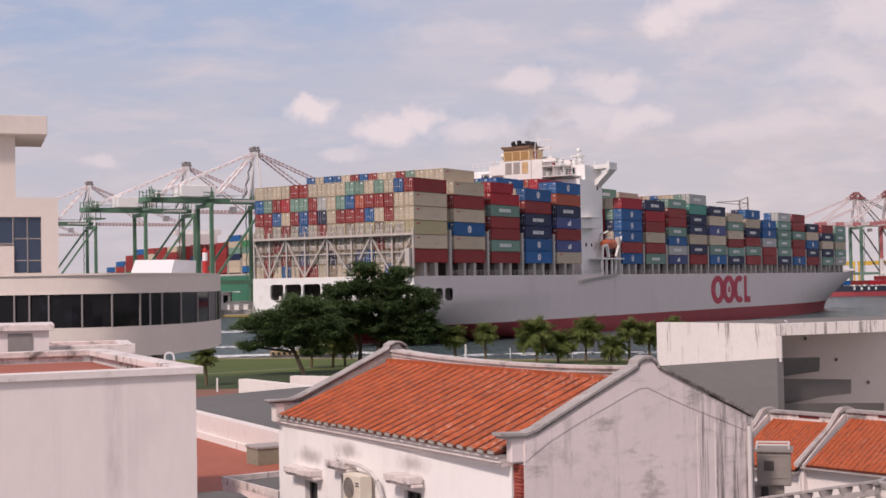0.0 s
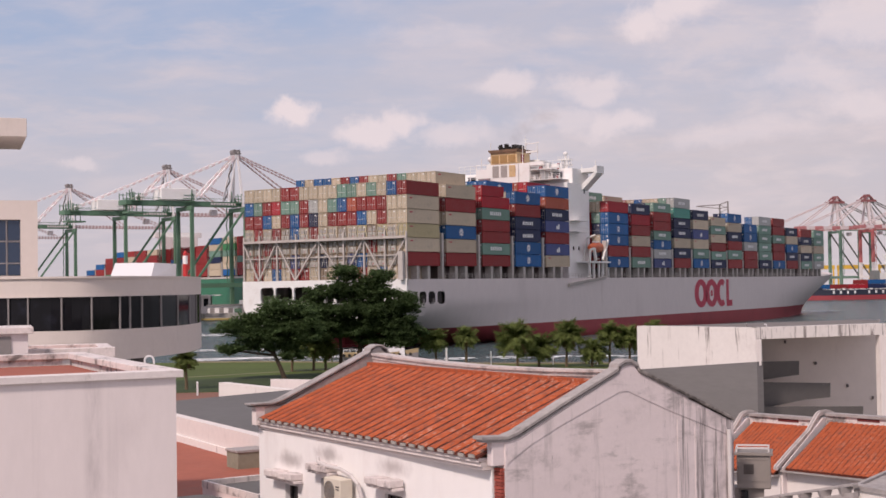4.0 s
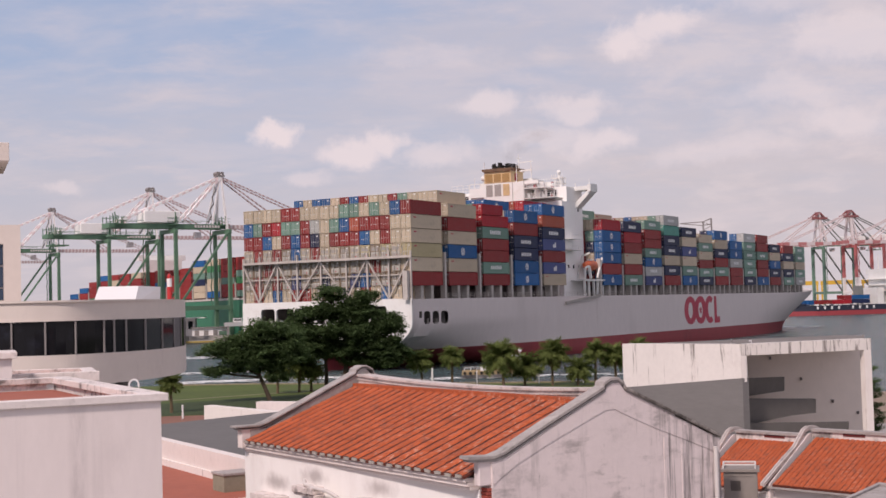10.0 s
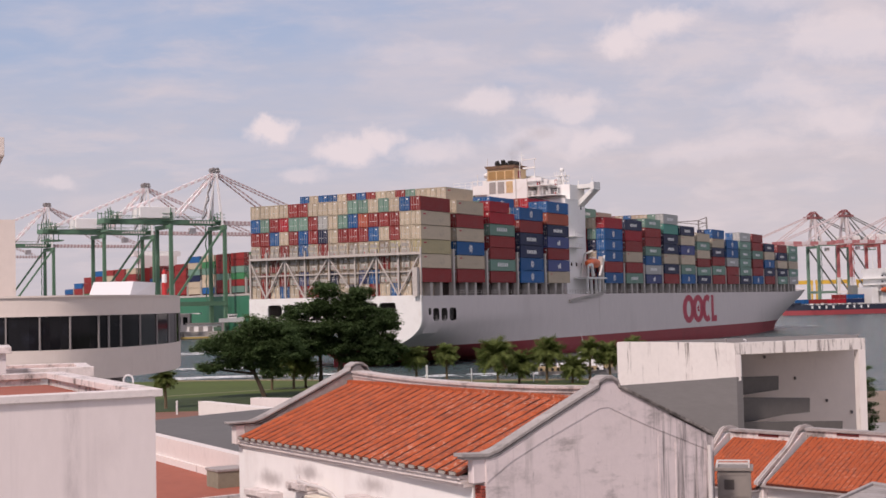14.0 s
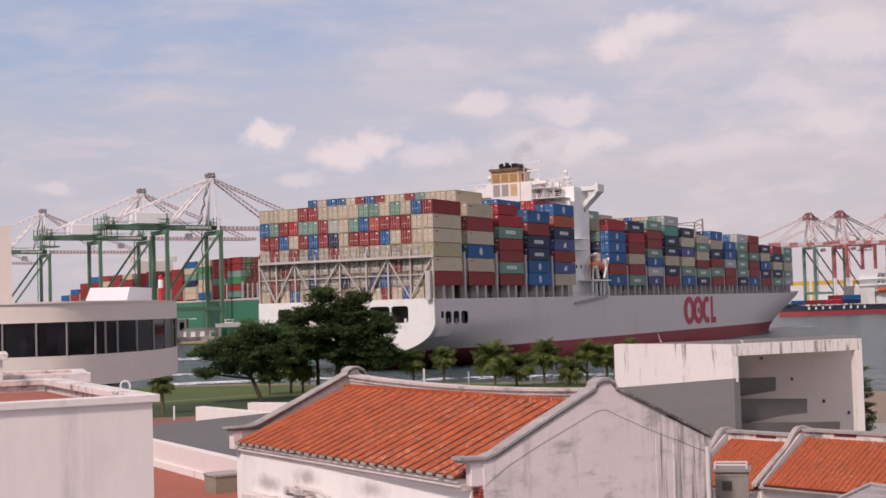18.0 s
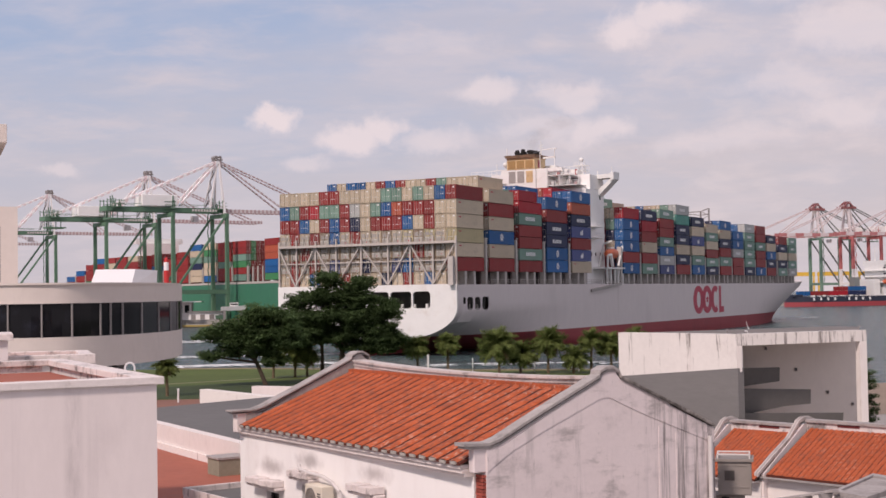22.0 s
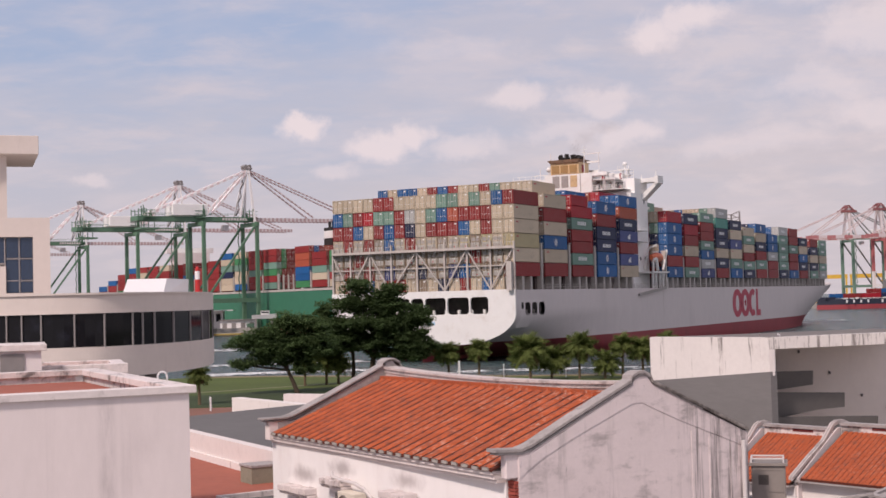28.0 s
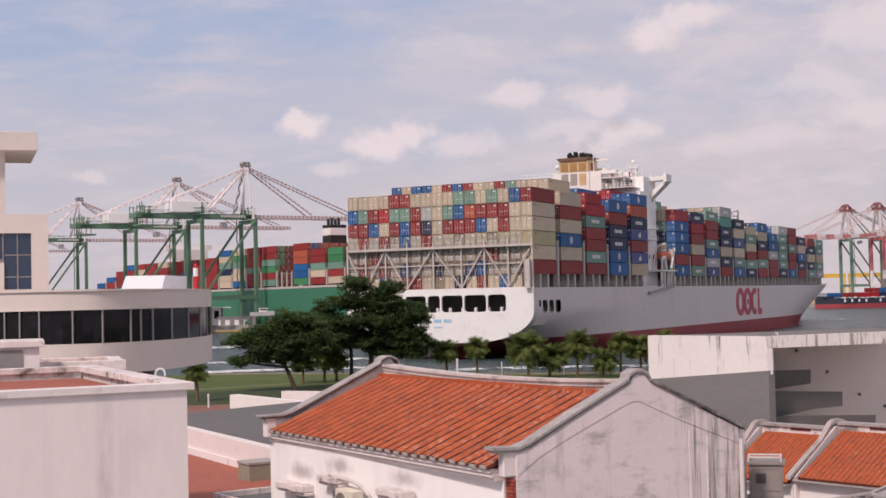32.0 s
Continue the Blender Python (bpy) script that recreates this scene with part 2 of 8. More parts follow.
def box(bm, x0, y0, z0, x1, y1, z1, slot=0):
    v = [bm.verts.new(p) for p in ((x0, y0, z0), (x1, y0, z0), (x1, y1, z0), (x0, y1, z0), (x0, y0, z1), (x1, y0, z1), (x1, y1, z1), (x0, y1, z1))]
    for q in ((3, 2, 1, 0), (4, 5, 6, 7), (0, 1, 5, 4), (1, 2, 6, 5), (2, 3, 7, 6), (3, 0, 4, 7)):
        bm.faces.new([v[i] for i in q]).material_index = slot
    return v


def beam(bm, a, b, w, h=None, sides=4, slot=0, w2=None):
    """A bar from a to b, square or round, w wide; tapers to w2."""
    a, b = Vector(a), Vector(b)
    d = (b - a).normalized()
    up = Vector((0, 0, 1)) if abs(d.z) < 0.95 else Vector((0, 1, 0))
    e1 = d.cross(up).normalized()
    e2 = e1.cross(d)
    h = h or w
    w2 = w if w2 is None else w2
    rings = []
    for c, f in ((a, 1.0), (b, w2 / w)):
        ring = []
        for k in range(sides):
            t = 2 * math.pi * (k + 0.5) / sides
            q = math.sqrt(2) if sides == 4 else 1.0
            ring.append(bm.verts.new(c + e1 * math.cos(t) * w / 2 * q * f + e2 * math.sin(t) * h / 2 * q * f))
        rings.append(ring)
    for k in range(sides):
        j = (k + 1) % sides
        bm.faces.new((rings[0][j], rings[0][k], rings[1][k], rings[1][j])).material_index = slot
    bm.faces.new(rings[0]).material_index = slot
    bm.faces.new(rings[1][::-1]).material_index = slot


def prism(bm, pts, z0, z1, slot=0):
    """An upright prism over a plan, counter-clockwise."""
    lo = [bm.verts.new((x, y, z0)) for x, y in pts]
    hi = [bm.verts.new((x, y, z1)) for x, y in pts]
    n = len(pts)
    bm.faces.new(lo[::-1]).material_index = slot
    bm.faces.new(hi).material_index = slot
    for k in range(n):
        bm.faces.new((lo[k], lo[(k + 1) % n], hi[(k + 1) % n], hi[k])).material_index = slot


def extrude_xz(bm, pts, y0, y1, slot=0):
    """A plate over an outline in x and z (counter-clockwise seen from -y), from y0 to y1."""
    a = [bm.verts.new((x, y0, z)) for x, z in pts]
    b = [bm.verts.new((x, y1, z)) for x, z in pts]
    n = len(pts)
    bm.faces.new(a).material_index = slot
    bm.faces.new(b[::-1]).material_index = slot
    for k in range(n):
        bm.faces.new((a[(k + 1) % n], a[k], b[k], b[(k + 1) % n])).material_index = slot


def mesh_of(name, bm, mats, smooth=False, bevel=0.0):
    if bevel:
        bmesh.ops.bevel(bm, geom=bm.edges[:], offset=bevel, segments=1, affect="EDGES")
    me = bpy.data.meshes.new(name)
    bm.to_mesh(me)
    bm.free()
    for m in (mats if isinstance(mats, (list, tuple)) else [mats]):
        me.materials.append(m)
    if smooth:
        me.polygons.foreach_set("use_smooth", [True] * len(me.polygons))
        me.set_sharp_from_angle(angle=radians(35))
    return me


def part(name, bm, material, parent, label="", smooth=False, bevel=0.0, at=None):
    ob = new(name, mesh_of(name, bm, material, smooth, bevel))
    ob.parent = parent
    if at is not None:
        ob.matrix_basis = at
    if label:
        tagged(ob, label)
    return ob


def shared(name, me, parent, at):
    ob = new(name, me)
    ob.parent = parent
    ob.matrix_basis = at
    return ob


def thing(name, label, category, at=None, group="", kind=""):
    ob = new(name)
    if at is not None:
        ob.matrix_basis = at
    return tagged(ob, label, category, group, kind)


def structure(name, bm, mats, label, category, smooth=False, at=None):
    ob = new(name, mesh_of(name, bm, mats, smooth))
    if at is not None:
        ob.matrix_basis = at
    return tagged(ob, label, category, kind="structure")


B = bmesh.new


# ---- the container ship: x to starboard, y to the bow, z up from the water ----
DECK, TIER0, BEAM = 14.35, 17.07, 21.4


def half_breadth(u, z):
    """u: station in metres along the ship; returns the place and half breadth of the shell at height z."""
    y = u
    w = BEAM
    if u > 205.0:
        q = min(1.0, max(0.0, (z + 2) / (DECK + 2)))
        end = 321.0 + 14.0 * q ** 2.6
        t = (u - 205.0) / (322.0 - 205.0)
        y = 205.0 + t * (end - 205.0)
        w = BEAM * max(0.0, 1 - t ** (1.75 + 5.2 * q ** 2.2))
    keel = -3.0
    if u < 62.0:
        keel = 3.4 - 6.4 * (max(0.0, u) / 62.0) ** 0.8
    r = 4.0 + 5.0 * max(0.0, 1 - max(0.0, u) / 45.0)
    f = min(1.0, max(0.0, (z - keel) / r))
    w *= math.sqrt(max(0.0, 1 - (1 - f) ** (3.4 + min(3.6, 0.35 * max(0.0, u)) * min(1.0, max(0.0, (z - 7.6) / 1.6))))) if u < 205 else 1.0
    if u < 60:   # the run aft narrows towards the water
        g = min(1.0, max(0.0, (z - 1.0) / 9.0))
        w *= 1 - (1 - g) * 0.2 * (1 - u / 60.0)
    if 1.0 < u < 62.0:   # upright shell plates high on the quarter
        w = max(w, BEAM * (0.9985 if z >= 9.2 else 0.985 if z >= 8.2 else 0.95 if z >= 6.8 else 0.0))
    return y, w


SIDE_HOLES = [(2.1, 3.1), (3.9, 6.4), (7.3, 9.8), (10.7, 13.6)]


NAME_BLUE = mat("pale_blue_lettering", (0.22, 0.48, 0.66), 0.5, vary=0.1)


def build_hull(ship):
    zs = [-2.0, -0.6, 0.8, 2.2, 3.6, 3.9, 5.2, 6.8, 8.2, 9.2, 10.5, 11.8, 13.2, DECK]
    us = [-0.5, 1.2, 2.1, 3.1, 3.9, 6.4, 7.3, 9.8, 10.7, 13.6, 16, 20, 28, 38, 48, 60, 90, 130, 170, 205] + [205 + 117 * t for t in (0.1, 0.2, 0.3, 0.4, 0.5, 0.6, 0.68, 0.75, 0.81, 0.86, 0.9, 0.94, 0.97, 0.985, 0.995, 1.0)]
    for name, lo, hi, m, label in (("hull", 3.9, DECK, HULL_GREY, "grey painted steel hull side with a square stern"), ("boot_topping", -2.0, 3.9, HULL_RED, "dull red underwater paint above the waterline")):
        bm = B()
        zz = [z for z in zs if lo <= z <= hi]
        for side in (1, -1):
            grid = []
            for u in us:
                col = []
                for z in zz:
                    y, w = half_breadth(u, z)
                    rise = 2.2 * max(0.0, (u - 268.0) / 54.0) ** 1.2 if z == DECK else 0.0
                    col.append(bm.verts.new((side * w, y, z + rise)))
                grid.append(col)
            for i in range(len(us) - 1):
                for j in range(len(zz) - 1):
                    if lo > 0 and side > 0 and (us[i], us[i + 1]) in SIDE_HOLES and (9.2 if i > 2 else 10.5) <= zz[j] < 11.8:
                        continue
                    q = (grid[i][j], grid[i + 1][j], grid[i + 1][j + 1], grid[i][j + 1])
                    if len({v.co.to_tuple(3) for v in q}) < 3:
                        continue
                    bm.faces.new(q if side > 0 else q[::-1])
        bmesh.ops.remove_doubles(bm, verts=bm.verts[:], dist=0.002)
        part(name, bm, m, ship, label, smooth=True)
    # rounded corners of the openings in the side
    for a, b in SIDE_HOLES[1:]:
        for y, sy in ((a, 1), (b, -1)):
            for z, sz in ((9.2, 1), (11.8, -1)):
                bm = B()
                x, c = half_breadth(a, 10.5)[1] - 0.03, 0.7
                v = [bm.verts.new((x, y + sy * p, z + sz * q)) for p, q in ((-0.02, -0.02), (c, -0.02), (c * 0.28, c * 0.28), (-0.02, c))]
                bm.faces.new(v if sy * sz > 0 else v[::-1])
                part("opening_corner", bm, HULL_GREY, ship)
    for a, b in SIDE_HOLES[1:]:
        bm = B()
        beam(bm, (19.6, (a + b) / 2 - 0.4, 8.7), (19.6, (a + b) / 2 - 0.4, 10.3), 0.55, sides=8)
        box(bm, 19.2, a, 8.7, 19.9, b, 9.5)
        part("fairlead", bm, LASH_GREY, ship)
    # deck plate
    bm = B()
    port, star = [], []
    for u in us:
        y, w = half_breadth(u, DECK)
        rise = 2.2 * max(0.0, (u - 268.0) / 54.0) ** 1.2
        star.append((w - 0.05, y, DECK - 0.05 + rise - 0.5 * (u > 268)))
        port.append((-w + 0.05, y, DECK - 0.05 + rise - 0.5 * (u > 268)))
    for i in range(len(us) - 2):
        bm.faces.new([bm.verts.new(p) for p in (star[i], star[i + 1], port[i + 1], port[i])])
    part("deck", bm, LASH_GREY, ship)
    # transom: U-shaped white plate below the row of mooring openings, bars between them
    def bottom(x):
        f = abs(x) / BEAM
        return 3.4 + 5.4 * (1 - math.sqrt(max(0.0, 1 - max(0.0, (f - 0.42) / 0.58) ** 2.2))) + 0.9 * f * f
    bm = B()
    xs = [BEAM * math.sin(math.pi / 2 * k / 24) for k in range(-24, 25)]
    low = [(x, min(9.65, bottom(x))) for x in xs]
    extrude_xz(bm, low + [(BEAM, 9.7), (-BEAM, 9.7)], -0.7, -0.2)
    holes = [(-16.5, -12.8), (-12.4, -7.8), (-7.4, -2.6), (-2.2, 0.6), (1.0, 5.8), (6.15, 11.05), (11.4, 15.4)]
    edges = [-BEAM] + [v for h in holes for v in h] + [BEAM]
    for k in range(0, len(edges), 2):
        box(bm, edges[k], -0.7, 9.7, edges[k + 1], -0.2, 13.1)
    box(bm, -BEAM, -0.7, 13.1, BEAM, -0.2, DECK + 0.15)
    for a, b in holes:   # rounded corners of the openings
        for x, sx in ((a, 1), (b, -1)):
            for z, sz in ((9.7, 1), (13.1, -1)):
                c = 0.6
                tri = [(x, z), (x + sx * c, z), (x + sx * c * 0.3, z + sz * c * 0.3), (x, z + sz * c)]
                extrude_xz(bm, tri if sx * sz > 0 else tri[::-1], -0.69, -0.21)
    for k in range(9):
        if k == 4:
            continue
        tb = B()
        box(tb, -0.9 + 0.47 * k, -0.76, 7.6, -0.58 + 0.47 * k, -0.68, 8.3)
        part("name_bar", tb, NAME_BLUE, ship, "pale blue bar of the stern lettering")
    for k in range(5):
        tb = B()
        box(tb, -0.8 + 0.4 * k, -0.75, 6.5, -0.55 + 0.4 * k, -0.68, 6.85)
        part("name_bar", tb, NAME_BLUE, ship)
    part("transom", bm, STEEL_WHITE, ship, "white painted stern plate with rounded openings")
    bm = B()
    box(bm, -20.5, 2.0, 8.6, 20.4, 14.0, 8.7)
    box(bm, -20.5, 13.9, 8.7, 20.4, 14.1, 14.2)
    part("mooring_deck", bm, mat("shaded_deck_paint", (0.22, 0.205, 0.195), 0.8, vary=0.3, small=1.0), ship, "shaded mooring deck behind the stern openings")
    for k in range(12):
        bm = B()
        x = -15.5 + 2.9 * k
        beam(bm, (x, 1.5, 8.7), (x, 1.5, 10.6), 0.7, sides=8)
        part("bollard", bm, STEEL_WHITE, ship)


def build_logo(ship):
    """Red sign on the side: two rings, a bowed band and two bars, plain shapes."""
    def ring(y0, y1, z0, z1, gap=None):
        bm = B()
        cy, cz, ry, rz = (y0 + y1) / 2, (z0 + z1) / 2, (y1 - y0) / 2, (z1 - z0) / 2
        n = 40
        prev = None
        for k in range(n + 1):
            t = 2 * math.pi * k / n
            if gap and math.cos(t) > gap:
                prev = None
                continue
            o = (cy + ry * math.cos(t), cz + rz * math.sin(t))
            i = (cy + ry * 0.38 * math.cos(t), cz + rz * 0.58 * math.sin(t))
            cur = [bm.verts.new((x, q[0], q[1])) for x in (BEAM - 0.05, BEAM + 0.06) for q in (o, i)]
            if prev:
                for a, b in ((0, 1), (1, 3), (3, 2), (2, 0)):
                    bm.faces.new((prev[a], prev[b], cur[b], cur[a]))
            prev = cur
        bmesh.ops.recalc_face_normals(bm, faces=bm.faces[:])
        part("sign_ring", bm, LOGO_RED, ship, "red ring painted on the hull side")
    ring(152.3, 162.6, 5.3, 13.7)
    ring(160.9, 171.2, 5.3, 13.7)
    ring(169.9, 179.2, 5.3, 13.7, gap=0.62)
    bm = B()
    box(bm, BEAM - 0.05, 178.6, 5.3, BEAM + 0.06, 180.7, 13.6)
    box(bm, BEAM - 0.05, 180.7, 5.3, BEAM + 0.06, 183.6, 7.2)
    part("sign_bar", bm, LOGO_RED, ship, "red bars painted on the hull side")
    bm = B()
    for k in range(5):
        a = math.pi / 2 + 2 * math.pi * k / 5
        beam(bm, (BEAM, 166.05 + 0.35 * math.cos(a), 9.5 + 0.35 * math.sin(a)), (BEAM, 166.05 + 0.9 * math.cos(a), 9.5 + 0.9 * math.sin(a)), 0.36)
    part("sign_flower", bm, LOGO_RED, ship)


def container_mesh(code, height, mark=""):
    """A 40 foot box, origin in the middle of its bottom face; the doors look aft."""
    bm = B()
    w, l, h = 1.205, 6.096, height - 0.09
    d = 0.05
    box(bm, -w + d, -l + d, 0.12, w - d, l - d, h - 0.06)
    for x in (-w, w):
        s = 0.16 if x < 0 else -0.16
        for y in (-l, l):
            q = 0.16 if y < 0 else -0.16
            box(bm, *sorted((x, x + s))[:1], sorted((y, y + q))[0], 0, sorted((x, x + s))[1], sorted((y, y + q))[1], h)
        for z0, z1 in ((0.02, 0.17), (h - 0.11, h - 0.01)):
            box(bm, min(x, x + s * 0.6), -l + 0.16, z0, max(x, x + s * 0.6), l - 0.16, z1)
    for y in (-l, l):
        for z0, z1 in ((0.02, 0.17), (h - 0.13, h - 0.01)):
            box(bm, -w + 0.16, min(y, y - math.copysign(0.1, y)), z0, w - 0.16, max(y, y - math.copysign(0.1, y)), z1)
    for x in (-0.85, -0.33, 0.33, 0.85):   # locking bars of the doors
        beam(bm, (x, -l + 0.01, 0.1), (x, -l + 0.01, h - 0.1), 0.05, slot=1)
    # rubber gaskets round the two door leaves, and handles
    for x0, x1 in ((-w + 0.15, -w + 0.20), (-0.03, 0.03), (w - 0.20, w - 0.15)):
        box(bm, x0, -l + 0.03, 0.15, x1, -l + 0.054, h - 0.12, slot=5)
    for z0 in (0.16, h - 0.19):
        box(bm, -w + 0.2, -l + 0.03, z0, w - 0.2, -l + 0.053, z0 + 0.05, slot=5)
    for x in (-0.72, -0.2, 0.2, 0.72):
        box(bm, x - 0.12, -l - 0.02, 1.05, x + 0.12, -l + 0.04, 1.13, slot=2)
    box(bm, 0.42, -l + 0.03, h - 0.62, 0.86, -l + 0.045, h - 0.36, slot=2)
    if mark == "reefer":
        box(bm, -0.95, -l - 0.01, 0.25, 0.95, -l + 0.06, 1.25, slot=1)
        beam(bm, (0.45, -l - 0.02, 1.8), (0.45, -l + 0.05, 1.8), 0.7, sides=10, slot=4)
        box(bm, -0.85, -l - 0.01, 1.5, 0.0, -l + 0.06, 2.25, slot=4)
        box(bm, -0.75, -l - 0.02, 0.4, -0.1, -l + 0.06, 0.95, slot=4)
        box(bm, 0.15, -l - 0.02, 0.45, 0.35, -l + 0.06, 0.7, slot=3)
    if mark == "bars":
        for k in range(6):
            box(bm, w - d - 0.01, -2.6 + 0.85 * k, 0.95, w - d + 0.03, -2.0 + 0.85 * k, 1.75, slot=2)
    elif mark == "star":
        for k in range(8):
            a = 2 * math.pi * k / 8
            beam(bm, (w - d + 0.01, 0.2 * math.cos(a), 1.4 + 0.2 * math.sin(a)), (w - d + 0.01, 0.85 * math.cos(a), 1.4 + 0.85 * math.sin(a)), 0.06, 0.28, slot=2)
    elif mark == "block":
        box(bm, w - d - 0.01, -0.6, 0.7, w - d + 0.03, 0.2, 1.5, slot=2)
        box(bm, w - d - 0.01, 0.3, 0.7, w - d + 0.03, 1.0, 1.9, slot=2)
    elif mark == "small":
        box(bm, w - d - 0.01, -4.9, h - 0.75, w - d + 0.03, -3.9, h - 0.5, slot=3)
    return mesh_of("container", bm, [BOX_MATS[code], BAR_STEEL, MARK_WHITE, LOGO_RED, LASH_GREY, DARK])


MARKS = {"u": "star", "g": "bars", "n": "bars", "i": "block", "b": "small", "y": "small", "s": "bars", "t": ""}
MESHES = {}


def container(ship, code, height, x, y, z, reefer=False):
    key = (code, round(height, 2), reefer)
    if key not in MESHES:
        MESHES[key] = container_mesh(code, height, "reefer" if reefer else MARKS.get(code, ""))
    ob = shared("container", MESHES[key], ship, pose(x, y, z))
    return ob


HC = 2.896
BAY_AFT = [0.0, 14.9, 29.9, 44.85, 59.65, 94.5, 109.05, 123.75, 138.35, 152.95, 167.45, 182.0, 196.55, 210.8, 225.1, 239.5, 256.0, 271.0]
# starboard stack of each bay from the lowest box up
SIDE = ["rbybbr", "rbubrb", "rgrrgRR", "uunnru", "birinou", "uruuuR", "grbrRn", "isugrrg", "rnbnnts", "ugbibn", "ngrbgb", "rgrnbu", "rrsuu", "nggggs", "urrgrr", "rnubn", "gnbnr", "sgbgg"]
INNER = {6: ("r", 7), 7: ("u", 8), 1: ("b", 7), 3: ("u", 7), 4: ("o", 7), 5: ("g", 7), 12: ("b", 5)}
# doors at the stern, port to starboard, top row first
STERN_ROWS = ["bbbbrrbbbbggbgbur", "ugrRggrsbguorrrbb", "rrubrurnbrrrubrbb", "brbrbubrbbybybybb", "bbrbbbbbbbbbbrbbb", "brbrbibbnbbiubbbr"]


def build_cargo(ship):
    for bay, stack in enumerate(SIDE):
        y = BAY_AFT[bay] + 6.096
        h = {2: 2.6, 4: 2.8, 7: 2.61, 10: 2.62}.get(bay, HC)
        cols = [-20.0 + 2.5 * k for k in range(17)]
        if bay == 0:
            for row, text in enumerate(STERN_ROWS):
                tier = 5 - row
                for k, code in enumerate(text):
                    if k == 16:
                        code = stack[tier]
                    # low beige boxes: dirt, with the truss's shade put into their colour
                    dirty_shaded = tier < 3 and code in "by" and k < 16
                    container(ship, "d" if dirty_shaded and (tier < 2 or k % 3 == 1) else code, HC, cols[k], y, TIER0 + HC * tier, reefer=dirty_shaded)
            for k, code in enumerate("brbubrrbdbnbrbub"):
                container(ship, code, HC, cols[k], y, TIER0 - HC + 0.05)
        else:
            for tier, code in enumerate(stack):
                ob = container(ship, code, h, cols[-1], y, TIER0 + h * tier)
                if bay == 2 and tier == 6:   # a shorter box on top
                    ob.matrix_basis = pose(cols[-1], y - 1.25, TIER0 + h * tier) @ Matrix.Diagonal((1, 0.79, 0.92, 1))
                if bay in (5, 6) or tier > 3:
                    container(ship, RNG.choice("rubgnb"), h, cols[-2], y, TIER0 + h * tier)
            fill = B()
            box(fill, cols[0] - 1.2, y - 6.0, TIER0 + 0.1, cols[-3] + 1.2, y + 6.0, TIER0 + h * (len(stack) - 1))
            part("cargo_block", fill, BOX_MATS["r"], ship, "inner stacks of closed steel containers")
            # topmost boxes across the ship
            for k in range(0, len(cols) - 2, 1):
                container(ship, RNG.choice("rubgnbrbs"), h, cols[k], y, TIER0 + h * (len(stack) - 1)) if bay in (1, 2, 3, 5, 8) else None
            if bay in INNER:
                code, tiers = INNER[bay]
                z = TIER0 + h * len(stack)
                if bay == 1:
                    for k, c in enumerate("ubuubrurbbrgbbb"):
                        container(ship, c, h, cols[1 + k], y, z)
                elif bay == 4:
                    for k, c in enumerate("oRRoR"):
                        container(ship, c, HC, cols[10 + k], y, TIER0 + 6 * HC + 0.35)
                else:
                    for k in range(6, 14) if bay not in (6, 7) else range(5, 11):
                        container(ship, code if k > 10 else RNG.choice("rubgnb"), h, cols[k], y, z)


